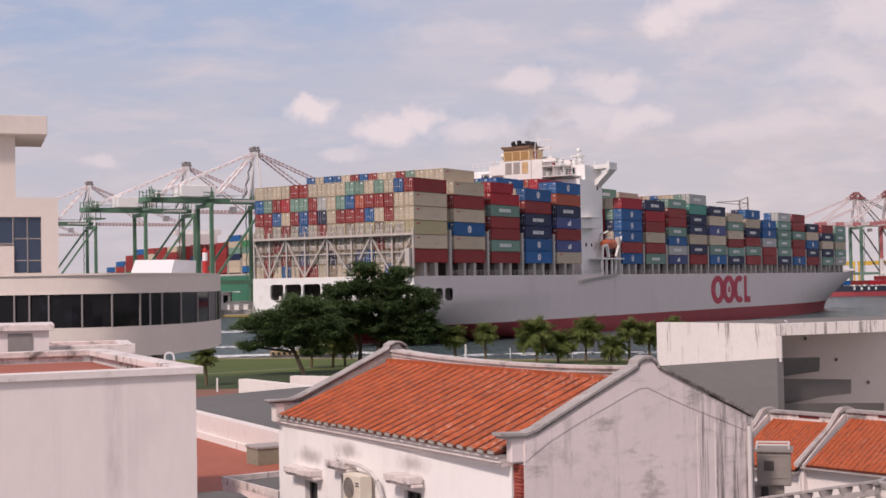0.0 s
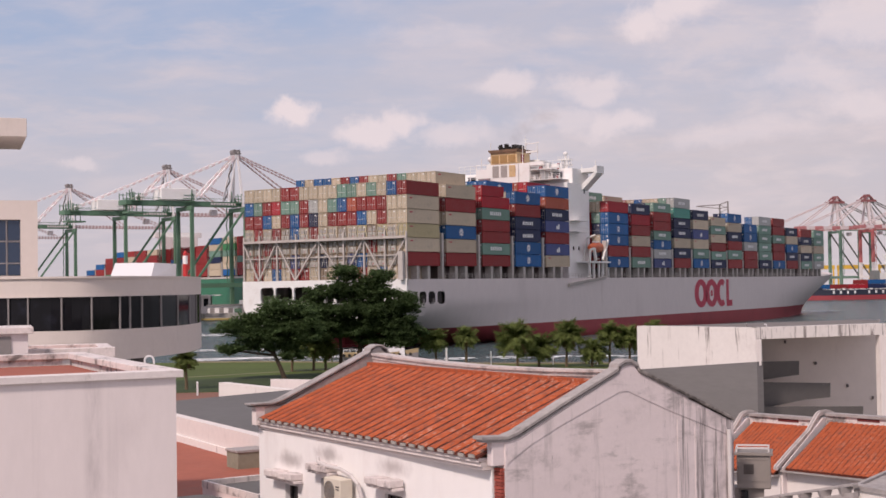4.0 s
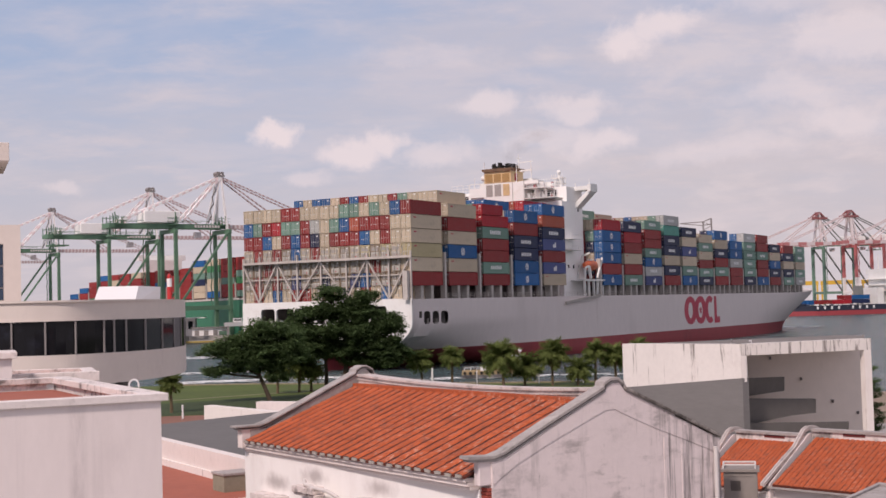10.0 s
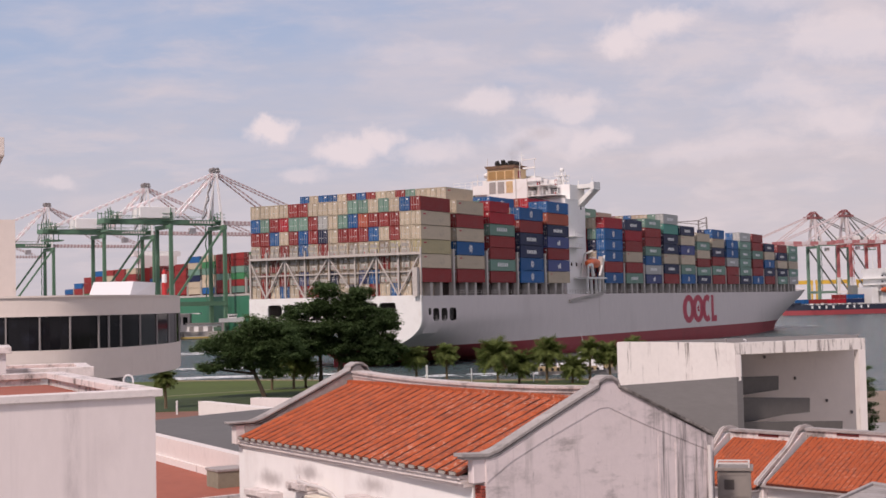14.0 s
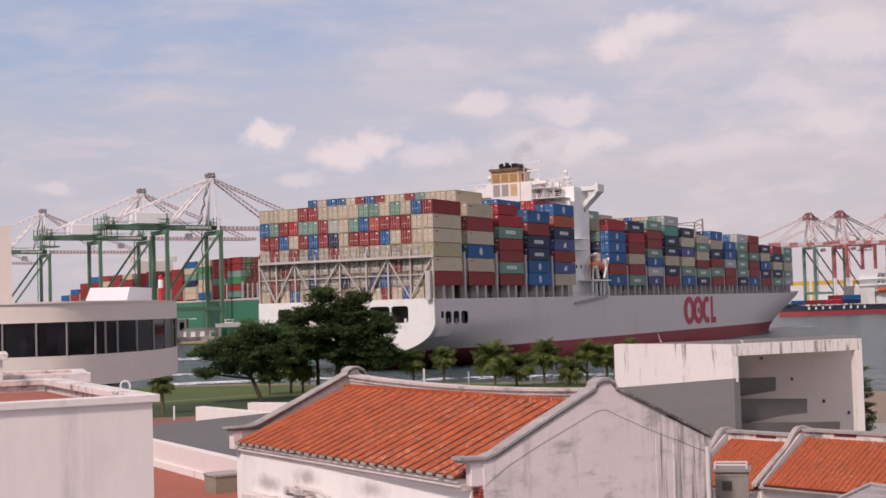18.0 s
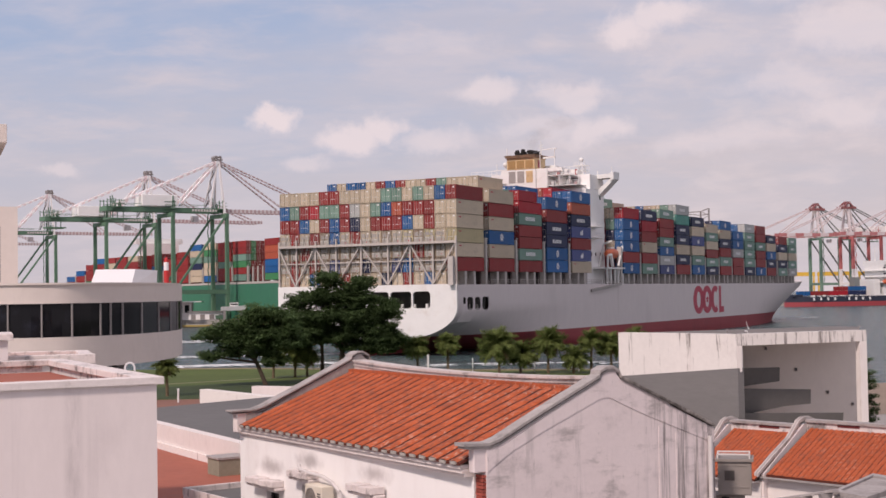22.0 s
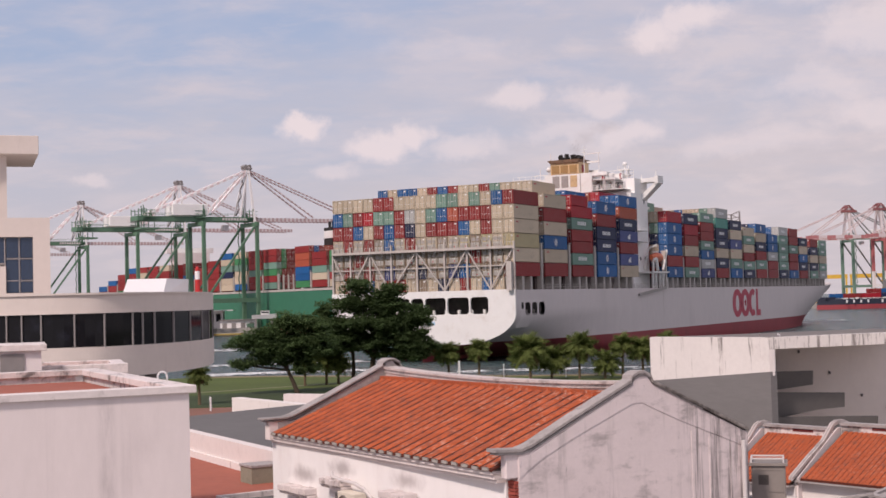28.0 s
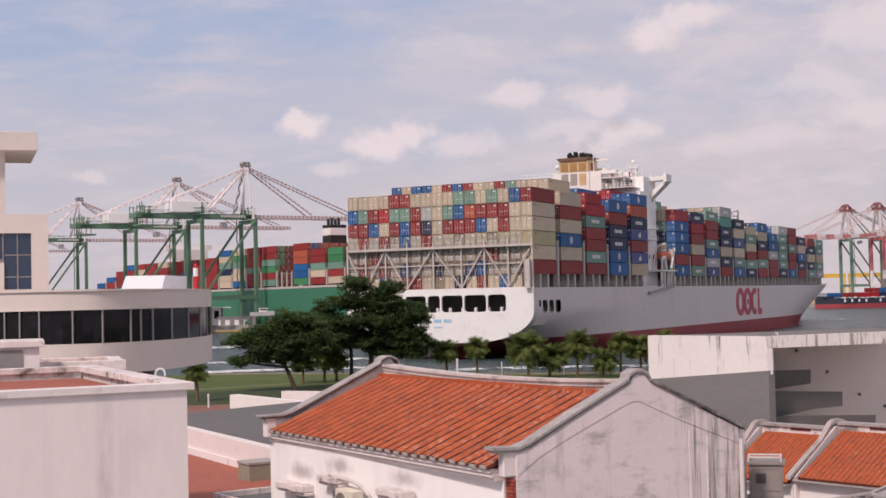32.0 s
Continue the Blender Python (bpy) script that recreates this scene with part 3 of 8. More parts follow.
def build_lashing(ship):
    # stern truss
    bm = B()
    zt, zm, y = 22.95, 19.3, -0.35
    posts = [-21.2, -16.8, -12.0, -6.9, -0.8, 5.6, 10.8, 16.0, 21.2]
    for k, x in enumerate(posts):
        bm = B()
        beam(bm, (x, y, DECK), (x, y, zt + (1.4 if k % 2 else 1.1)), 0.36)
        part("truss_post", bm, TRUSS_WHITE, ship)
    for z, w in ((zt, 0.42), (zm, 0.22)):
        bm = B()
        beam(bm, (-21.2, y - 0.02, z), (21.2, y - 0.02, z), w)
        part("truss_beam", bm, TRUSS_WHITE, ship)
    for a, b in ((-21.2, -17), (-12, -17), (-12, -7), (-0.8, -7), (-0.8, 5.6), (10.8, 5.6), (10.8, 16), (21.2, 16)):
        bm = B()
        beam(bm, (a, y - 0.2, zt - 0.2), (b, y - 0.2, DECK + 0.2), 0.29)
        part("truss_brace", bm, TRUSS_WHITE, ship)
    # lashing rods crossed between the posts, and a walkway rail
    for a, b in zip(posts, posts[1:]):
        for q in (0.25, 0.5, 0.75):
            x = a + (b - a) * q
            bm = B()
            beam(bm, (x - 0.9, y + 0.15, zm - 2.0), (x + 0.9, y + 0.15, zt + 2.6), 0.08)
            part("lashing_rod", bm, BAR_STEEL, ship)
            bm = B()
            beam(bm, (x + 0.9, y + 0.1, DECK + 0.4), (x - 0.9, y + 0.1, zt + 2.2), 0.08)
            part("lashing_rod", bm, BAR_STEEL, ship)
    # grated walkways behind the truss
    for z in (22.6,):
        for q in range(7):
            bm = B()
            box(bm, -21.0, -0.15 - 0.2 * q, z, 21.0, -0.01 - 0.2 * q, z + 0.08)
            part("walkway_plank", bm, LASH_GREY, ship, "grated steel lashing walkway")
    for k in range(34):
        bm = B()
        x = -20.9 + 42.0 * k / 33
        beam(bm, (x, y, zt), (x, y, zt + 1.1), 0.09)
        part("rail_post", bm, TRUSS_WHITE, ship)
    bm = B()
    box(bm, 19.6, -0.6, 15.0, 21.3, -0.1, 19.8)
    part("locker", bm, TRUSS_WHITE, ship)
    # posts and pedestals under the stacks along the starboard edge
    for bay, y0 in enumerate(BAY_AFT):
        x = 20.9
        bm = B()
        top = 24.0 if bay in (1, 2, 3, 4, 5) else 22.5
        box(bm, x - 0.9, y0 - 1.7, DECK - 0.1, x + 0.2, y0 - 0.95, top if bay else 20.0)
        part("lashing_bridge", bm, TRUSS_WHITE, ship, "grey steel lashing post between the stacks")
        for q in (4.2, 8.2):
            bm = B()
            box(bm, x - 1.4, y0 + q - 0.5, DECK - 0.1, x + 0.1, y0 + q + 0.5, TIER0)
            part("pedestal", bm, TRUSS_WHITE, ship)
        if bay == 0:
            continue
        bm = B()
        box(bm, -x + 2, y0 + 0.2, DECK - 0.1, x - 2.2, y0 + 12.0, TIER0 - 0.12)
        part("hatch_cover", bm, HATCH_SHADE, ship)
    bm = B()
    for k in range(160):
        y0 = 14 + k * 1.6
        beam(bm, (21.25, y0, DECK), (21.25, y0, DECK + 1.05), 0.07)
    for z in (0.55, 1.05):
        beam(bm, (21.25, 14, DECK + z), (21.25, 270, DECK + z), 0.06)
    part("deck_rail", bm, TRUSS_WHITE, ship)
    bm = B()
    beam(bm, (BEAM + 0.4, 70, 12.7), (BEAM + 0.4, 90.6, 14.4), 0.4, 0.7)
    part("gangway", bm, LASH_GREY, ship, "stowed grey boarding ladder along the hull side")


SOOT_BROWN = mat("soot_brown_paint", (0.17, 0.095, 0.055), 0.7, vary=0.3, small=1.5, stain=(0.03, 0.025, 0.02), stain_amount=0.7, stain_scale=0.4)
FUNNEL_PANEL = mat("sooty_yellow_panel", (0.36, 0.21, 0.08), 0.6, vary=0.2, small=1.5)


def build_house(ship):
    def blk(name, x0, y0, z0, x1, y1, z1, m=STEEL_WHITE, label=""):
        bm = B()
        box(bm, x0, y0, z0, x1, y1, z1)
        return part(name, bm, m, ship, label, bevel=0.06)
    blk("deckhouse", -16, 79.5, DECK, 17, 91.9, 38.6, HOUSE_WHITE, "tall white accommodation block")
    br = blk("bridge", -17, 82.5, 38.6, 17, 91.8, 42.4, HOUSE_WHITE, "white wheelhouse with dark windows")
    # bridge wing: a deck with its end box, carried by a sloping strut
    for sx in (1, -1):
        bm = B()
        for pts in ([(16.6, 41.5), (20.6, 41.6), (20.6, 42.7), (16.6, 42.5)], [(20.6, 40.9), (21.5, 41.2), (21.5, 43.1), (20.6, 43.0)]):
            pts = [(sx * x, z) for x, z in pts]
            extrude_xz(bm, pts if sx > 0 else pts[::-1], 87.4, 91.6)
        part("bridge_wing", bm, STEEL_WHITE, ship, "white bridge wing deck with an end box")
        bm = B()
        pts = [(sx * x, z) for x, z in [(16.9, 36.9), (21.2, 40.9), (20.7, 41.6), (16.9, 38.5)]]
        extrude_xz(bm, pts if sx > 0 else pts[::-1], 87.8, 91.2)
        part("wing_strut", bm, STEEL_WHITE, ship, "white sloping strut under the bridge wing")
    for k in range(9):
        bm = B()
        box(bm, -14 + 3.2 * k, 82.44, 40.2, -11.6 + 3.2 * k, 82.56, 41.6)
        part("window", bm, GLASS_DARK, br)
    for z, ys in ((21.5, (82.0, 85.0, 88.5)), (36.2, (88.8,))):
        for y in ys:
            bm = B()
            box(bm, 16.95, y, z, 17.06, y + 0.7, z + 0.9)
            part("porthole", bm, GLASS_DARK, ship)
    # walkways on the side of the block
    for z in (26.0, 28.8):
        blk("gallery", 17, 80, z, 19.4, 86, z + 0.18)
        bm = B()
        for y in np.linspace(80.1, 85.9, 6):
            beam(bm, (19.35, y, z), (19.35, y, z + 1.1), 0.08)
        beam(bm, (19.35, 80, z + 1.1), (19.35, 86, z + 1.1), 0.08)
        part("gallery_rail", bm, STEEL_WHITE, ship)
    # funnel casing: white below, cream above, a sooty flared cap
    blk("funnel_base", -3.6, 76.5, 30, 4.6, 83.2, 44.0, STEEL_WHITE, "white lower funnel casing with louvres")
    blk("funnel", -3.4, 76.4, 44.0, 4.4, 83.3, 47.0, CREAM, "cream funnel band with framed panels")
    blk("casing_wing", 4.6, 76.9, 30, 7.6, 83.2, 44.0, STEEL_WHITE)
    for k in range(3):
        x = -3.0 + 2.45 * k
        bm = B()
        box(bm, x, 76.3, 44.3, x + 2.05, 76.42, 46.3)
        pn = part("funnel_panel", bm, FUNNEL_PANEL, ship)
        bm = B()
        box(bm, x + 0.1, 76.42, 40.6, x + 1.95, 76.52, 43.6)
        for j in range(7):
            box(bm, x + 0.1, 76.36, 40.7 + 0.43 * j, x + 1.95, 76.5, 40.9 + 0.43 * j)
        part("louvre", bm, (LASH_GREY, LASH_GREY, CREAM)[k], ship)
    bm = B()
    beam(bm, (4.42, 79.2, 44.5), (4.46, 79.2, 46.4), 0.1, 1.6)
    part("emblem", bm, HULL_RED, ship, "plain dark red shape on the funnel side")
    bm = B()
    pts = [(-4.0, 47.7), (5.0, 47.7), (4.4, 46.95), (-3.4, 46.95)]
    extrude_xz(bm, pts[::-1], 75.9, 83.8)
    part("funnel_cap", bm, SOOT_BROWN, ship, "sooty brown flared funnel top")
    rp = random.Random(2)
    for k in range(16):
        bm = B()
        x, y = -1.6 + 0.38 * k + rp.uniform(-0.2, 0.2), 77.0 + rp.uniform(0, 5)
        h = 48.2 + 0.9 * math.sin(math.pi * (k + 1) / 17) + rp.uniform(-0.1, 0.3)
        beam(bm, (x, y, 47.5), (x + rp.uniform(-0.6, 0.3), y - 0.5, h), rp.uniform(0.8, 1.3), sides=10)
        part("exhaust_pipe", bm, BLACK_STEEL, ship)
    # stepped galleries and small deckhouses between funnel and bridge
    for x0, y0, z0, x1, y1, z1 in ((6.0, 83.0, 42.4, 9.0, 86.5, 44.6), (9.8, 84.4, 42.4, 13.0, 88.0, 44.0), (7.6, 77.2, 43.0, 11.6, 79.4, 44.1), (7.6, 77.0, 42.0, 13.8, 82.4, 42.2), (7.6, 77.0, 39.4, 16.0, 82.4, 39.6), (12.0, 77.6, 42.2, 12.9, 79.0, 43.6), (9.4, 79.6, 39.6, 10.6, 82.4, 42.0)):
        blk("upper_deckhouse", x0, y0, z0, x1, y1, z1)
    for x, y, z, h in ((5.6, 77.2, 43.9, 4.4), (8.8, 79.2, 44.0, 5.2), (7.6, 77.2, 39.6, 2.4), (10.8, 77.2, 39.6, 2.4), (13.7, 77.2, 39.6, 3.6), (-3.2, 76.2, 47.6, 2.0), (12.8, 78.1, 42.2, 1.6), (15.7, 78.1, 39.6, 2.6), (14.5, 84.0, 42.4, 2.6), (17.0, 88.0, 42.4, 1.2), (20.8, 88.2, 42.8, 1.6), (-6.6, 77.2, 44.2, 1.6)):
        bm = B()
        beam(bm, (x, y, z), (x, y, z + h), 0.2, sides=6)
        part("stanchion", bm, STEEL_WHITE, ship)
    rq = random.Random(8)
    for k in range(16):
        bm = B()
        x, y, w = rq.uniform(7.8, 15.8), rq.uniform(77.4, 81.5), rq.uniform(0.25, 0.7)
        z = rq.choice((39.6, 42.2))
        box(bm, x, y, z, x + w, y + w, z + rq.uniform(0.5, 1.5))
        part("deck_locker", bm, rq.choice((STEEL_WHITE, STEEL_WHITE, LASH_GREY, HULL_RED)), ship)
    bm = B()
    for x0 in np.linspace(7.7, 16.2, 9):
        beam(bm, (x0, 77.1, 39.6), (x0, 77.1, 40.7), 0.1)
        beam(bm, (x0 * 0.75 + 1.9, 77.05, 42.2), (x0 * 0.75 + 1.9, 77.05, 43.3), 0.1)
    for z0 in (40.15, 40.7):
        beam(bm, (7.7, 77.1, z0), (16.2, 77.1, z0), 0.08)
    part("gallery_rail", bm, STEEL_WHITE, ship)
    bm = B()
    beam(bm, (5.2, 79.2, 49.0), (9.4, 79.2, 49.2), 0.22)
    part("yard_arm", bm, STEEL_WHITE, ship)
    bm = B()
    beam(bm, (7.6, 77.1, 43.3), (13.8, 77.1, 43.3), 0.12)
    part("gallery_rail", bm, STEEL_WHITE, ship)
    bm = B()
    beam(bm, (5.6, 79.2, 46.9), (9.0, 79.2, 47.0), 0.45)
    part("radar_bar", bm, STEEL_WHITE, ship)
    blk("compass_deck", -9, 83.5, 42.4, 12, 90.5, 43.0)
    blk("mast_house", 1.0, 84.6, 43.0, 6.4, 89, 45.4)
    bm = B()
    for z in (42.6, 43.4, 44.2):
        beam(bm, (-16.8, 82.6, z + 0.4), (16.8, 82.6, z + 0.4), 0.09)
    for x0 in np.linspace(-16.8, 16.8, 20):
        beam(bm, (x0, 82.6, 42.4), (x0, 82.6, 44.6), 0.09)
    part("roof_rail", bm, STEEL_WHITE, ship)
    bm = B()
    for dx, dy in ((-0.9, -0.9), (0.9, -0.9), (-0.9, 0.9), (0.9, 0.9)):
        beam(bm, (12.9 + dx, 87 + dy, 42.4), (12.9 + dx * 0.8, 87 + dy * 0.8, 45.0), 0.25)
    for z in (43.6, 45.0):
        box(bm, 11.3, 85.7, z, 14.5, 88.3, z + 0.15)
    for k in range(6):
        beam(bm, (11.4 + 0.6 * k, 85.7, 45.1), (11.4 + 0.6 * k, 85.7, 46.0), 0.1)
    beam(bm, (12.9, 87, 45.0), (12.9, 87, 46.2), 0.3)
    part("radar_mast", bm, STEEL_WHITE, ship, "white lattice radar mast")
    bm = B()
    bmesh.ops.create_uvsphere(bm, u_segments=14, v_segments=8, radius=0.62, matrix=pose(12.9, 87, 46.6))
    part("radome", bm, STEEL_WHITE, ship, smooth=True)
    bm = B()
    beam(bm, (3.6, 82.5, 47.0), (3.6, 82.5, 51.6), 0.3, w2=0.12)
    beam(bm, (2.9, 82.5, 50.6), (4.4, 82.5, 50.6), 0.16)
    beam(bm, (2.9, 82.5, 49.9), (4.4, 82.5, 49.9), 0.16)
    part("signal_mast", bm, STEEL_WHITE, ship)
    blk("side_gallery", -14.6, 77.6, 36.0, -8.2, 83, 40.2)
    bm = B()
    for x0 in (-14.4, -12.4, -10.4, -8.6):
        beam(bm, (x0, 77.7, 40.2), (x0, 77.7, 41.4), 0.13)
    for z0 in (40.8, 41.4):
        beam(bm, (-14.4, 77.7, z0), (-8.3, 77.7, z0), 0.1)
    part("gallery_rail", bm, STEEL_WHITE, ship)
    bm = B()
    bmesh.ops.create_uvsphere(bm, u_segments=12, v_segments=8, radius=0.7, matrix=pose(-4.6, 78.2, 45.6))
    beam(bm, (-4.6, 78.2, 44.3), (-4.6, 78.2, 45.2), 0.25)
    part("dish_dome", bm, STEEL_WHITE, ship, smooth=True)
    bm = B()
    box(bm, -8.2, 77.0, 40.6, -3.6, 83, 42.0)
    box(bm, -8.2, 77.0, 42.0, -3.6, 77.12, 43.0)
    for x0 in (-8.1, -6.6, -5.0):
        beam(bm, (x0, 77.1, 43.0), (x0, 77.1, 44.2), 0.13)
    beam(bm, (-8.1, 77.1, 44.2), (-3.6, 77.1, 44.2), 0.12)
    box(bm, -6.0, 78.6, 42.0, -3.6, 82, 44.4)
    box(bm, -8.0, 78.0, 34.0, -3.6, 82, 40.6)
    part("side_platform", bm, STEEL_WHITE, ship)
    # lifeboat and davits
    bm = B()
    ring0 = None
    for k in range(13):
        t = k / 12
        y = 86.5 + 8.4 * t
        r = 1.3 * math.sin(math.pi * (0.06 + 0.88 * t)) ** 0.5
        ring = [bm.verts.new((19.4 + r * 0.95 * math.cos(a), y, 22.2 + r * 1.05 * math.sin(a))) for a in np.linspace(0, 2 * math.pi, 13)[:-1]]
        if ring0:
            for j in range(12):
                bm.faces.new((ring0[j], ring[j], ring[(j + 1) % 12], ring0[(j + 1) % 12]))
        else:
            bm.faces.new(ring[::-1])
        ring0 = ring
    bm.faces.new(ring0)
    boat = part("lifeboat", bm, ORANGE, ship, "orange enclosed lifeboat hung in white davits", smooth=True)
    bm = B()
    box(bm, 18.9, 89.2, 23.3, 19.9, 91.2, 23.85)
    part("lifeboat_hatch", bm, STEEL_WHITE, boat, bevel=0.1)
    for y in (84.0, 86.4, 89.4, 91.6, 94.9):
        bm = B()
        beam(bm, (20.6, y, DECK), (20.6, y, 18.6), 0.5)
        part("davit_post", bm, STEEL_WHITE, ship)
    for y in (87.6, 94.9):
        bm = B()
        beam(bm, (17.0, y, 18.4), (18.4, y, 24.6), 0.4)
        beam(bm, (18.4, y, 24.6), (20.6, y, 25.4), 0.4)
        part("davit_arm", bm, STEEL_WHITE, ship)
    bm = B()
    box(bm, 16, 83.4, 18.2, 21.2, 95.4, 18.6)
    part("boat_deck", bm, STEEL_WHITE, ship)
    for a, b, w in (((20.8, 83.9, 18.6), (20.8, 84.2, 21.5), 0.4), ((20.8, 84.2, 21.5), (20.8, 86.4, 21.9), 0.45), ((20.8, 86.4, 21.9), (20.8, 87.4, 18.8), 0.6), ((20.9, 95.2, 18.6), (20.9, 95.2, 25.2), 0.4), ((20.9, 95.0, 24.6), (20.9, 91.2, 19.0), 0.45), ((20.9, 84.2, 14.9), (20.9, 82.6, 14.4), 0.4), ((20.9, 91.6, 18.4), (20.9, 90.6, 14.4), 0.35)):
        bm = B()
        beam(bm, a, b, w)
        part("davit_frame", bm, STEEL_WHITE, ship)
    # foremast and deck cranes at the bow
    bm = B()
    beam(bm, (0, 292, 16), (0, 292, 33), 0.9, w2=0.4)
    beam(bm, (-1.5, 292, 28), (1.5, 292, 28), 0.3)
    part("foremast", bm, STEEL_WHITE, ship)




def build_smoke(ship):
    """Thin exhaust haze that trails from the funnel: a few nearly clear puffs."""
    m = bpy.data.materials.new("thin_exhaust_haze")
    m.use_nodes = True
    nt = m.node_tree
    b, out = nt.nodes["Principled BSDF"], nt.nodes["Material Output"]
    b.inputs["Base Color"].default_value, b.inputs["Roughness"].default_value = (0.10, 0.09, 0.09, 1), 1.0
    tr, mx = nt.nodes.new("ShaderNodeBsdfTransparent"), nt.nodes.new("ShaderNodeMixShader")
    # thins out from the heart of a puff to nothing at its rim
    co, mp, ln, fade, nz, mul = (nt.nodes.new("ShaderNode" + n) for n in ("TexCoord", "Mapping", "VectorMath", "MapRange", "TexNoise", "Math"))
    mp.inputs["Scale"].default_value = (1, 0, 1)
    ln.operation, mul.operation = "LENGTH", "MULTIPLY"
    fade.interpolation_type = "SMOOTHSTEP"
    for name, v in (("From Min", 0.95), ("From Max", 0.0), ("To Min", 0.0), ("To Max", 0.16)):
        fade.inputs[name].default_value = v
    nz.inputs["Scale"].default_value, nz.inputs["Detail"].default_value = 2.2, 4
    for a, b2 in ((co.outputs["Object"], mp.inputs["Vector"]), (mp.outputs[0], ln.inputs[0]), (ln.outputs["Value"], fade.inputs["Value"]), (co.outputs["Object"], nz.inputs["Vector"]), (fade.outputs["Result"], mul.inputs[0]), (nz.outputs["Fac"], mul.inputs[1]), (mul.outputs[0], mx.inputs[0])):
        nt.links.new(a, b2)
    nt.links.new(tr.outputs[0], mx.inputs[1])
    nt.links.new(b.outputs[0], mx.inputs[2])
    nt.links.new(mx.outputs[0], out.inputs["Surface"])
    for x, z, rx, rz in ((2.2, 50.6, 2.6, 2.6), (4.8, 53.2, 4.2, 2.8), (10.5, 55.6, 6.5, 2.6)):
        bm = B()
        bmesh.ops.create_icosphere(bm, subdivisions=4, radius=1.0)
        ob = part("smoke_puff", bm, m, ship, "faint grey puff of exhaust smoke", smooth=True, at=pose(x, 80.0, z) @ Matrix.Diagonal((rx, 1.2, rz, 1)))
        ob.visible_shadow = False


RNG = random.Random(7)
ship = thing("container_ship", "large grey container ship stacked high with coloured containers", "ship")
build_hull(ship)
build_logo(ship)
build_cargo(ship)
build_lashing(ship)
build_house(ship)
build_smoke(ship)


# ---- the land and the water ----
GRASS = mat("mown_grass", (0.064, 0.094, 0.010), 0.9, vary=0.35, big=0.08, small=1.2, bump=0.4, stain=(0.035, 0.07, 0.015), stain_amount=0.6, stain_scale=0.06)
BROWN_PAVING = mat("red_brown_paving", (0.22, 0.10, 0.07), 0.9, vary=0.2, small=2.0)
OLD_PLASTER = mat("streaked_grey_plaster", (0.62, 0.555, 0.54), 0.9, vary=0.08, big=0.5, small=7.0, stain=(0.20, 0.18, 0.18), stain_amount=0.7, stain_scale=0.9, bump=0.2, stretch=(1, 1, 0.5), drip=((0.16, 0.14, 0.14), 0.7, 2.2, 0.2, 0.55, 0.75))
FRESH_PLASTER = mat("white_wall_paint", (0.77, 0.715, 0.685), 0.85, vary=0.04, big=0.3, small=4.0, stain=(0.6, 0.5, 0.48), stain_amount=0.3, stain_scale=0.7, bump=0.08, stretch=(1, 1, 0.4), drip=((0.38, 0.31, 0.29), 0.75, 3.2, 0.35, 0.60, 0.74))
COPING = mat("mossy_grey_coping", (0.36, 0.325, 0.315), 0.95, vary=0.25, big=1.2, small=9.0, stain=(0.16, 0.145, 0.135), stain_amount=0.7, stain_scale=1.3, bump=0.4, sharp=(0.50, 0.70))
TRIM = mat("stained_white_trim", (0.72, 0.65, 0.63), 0.9, vary=0.12, big=1.0, small=7.0, stain=(0.10, 0.088, 0.082), stain_amount=0.85, stain_scale=1.1, bump=0.3, sharp=(0.52, 0.66), drip=((0.17, 0.145, 0.135), 0.7, 4.0, 0.6, 0.57, 0.7))


def fleck(k, where_scale, lo, hi, colour, amount, spread=None, along=None):
    """Lay noise-shaped flecks over a material's base colour; spread is a slow mask (scale, lo, hi)."""
    nt = k.m.node_tree
    N, L = nt.nodes.new, nt.links.new
    pos = N("ShaderNodeNewGeometry").outputs["Position"]

    def field(scale, detail, lo, hi):
        n, r = N("ShaderNodeTexNoise"), N("ShaderNodeMapRange")
        n.inputs["Scale"].default_value, n.inputs["Detail"].default_value, n.inputs["Roughness"].default_value = scale, detail, 0.7
        L(pos, n.inputs["Vector"])
        r.interpolation_type = "SMOOTHSTEP"
        r.inputs["From Min"].default_value, r.inputs["From Max"].default_value = lo, hi
        L(n.outputs["Fac"], r.inputs["Value"])
        return r.outputs[0]
    f = field(where_scale, 6, lo, hi)
    mu = N("ShaderNodeMath")
    mu.operation = "MULTIPLY"
    L(f, mu.inputs[0])
    mu.inputs[1].default_value = amount
    out = mu.outputs[0]
    if spread:
        m2 = N("ShaderNodeMath")
        m2.operation = "MULTIPLY"
        L(out, m2.inputs[0])
        L(field(spread[0], 3, spread[1], spread[2]), m2.inputs[1])
        out = m2.outputs[0]
    if along:
        # thicker towards one end: direction, from, to
        dt, rg, m3 = N("ShaderNodeVectorMath"), N("ShaderNodeMapRange"), N("ShaderNodeMath")
        dt.operation, m3.operation = "DOT_PRODUCT", "MULTIPLY"
        L(pos, dt.inputs[0])
        dt.inputs[1].default_value = along[0]
        rg.inputs["From Min"].default_value, rg.inputs["From Max"].default_value, rg.inputs["To Min"].default_value = along[1], along[2], 0.12
        L(dt.outputs["Value"], rg.inputs["Value"])
        L(out, m3.inputs[0])
        L(rg.outputs[0], m3.inputs[1])
        out = m3.outputs[0]
    mx = N("ShaderNodeMix")
    mx.data_type = "RGBA"
    L(out, mx.inputs["Factor"])
    L(k.b.inputs["Base Color"].links[0].from_socket, mx.inputs["A"])
    mx.inputs["B"].default_value = (*colour, 1)
    L(mx.outputs["Result"], k.b.inputs["Base Color"])


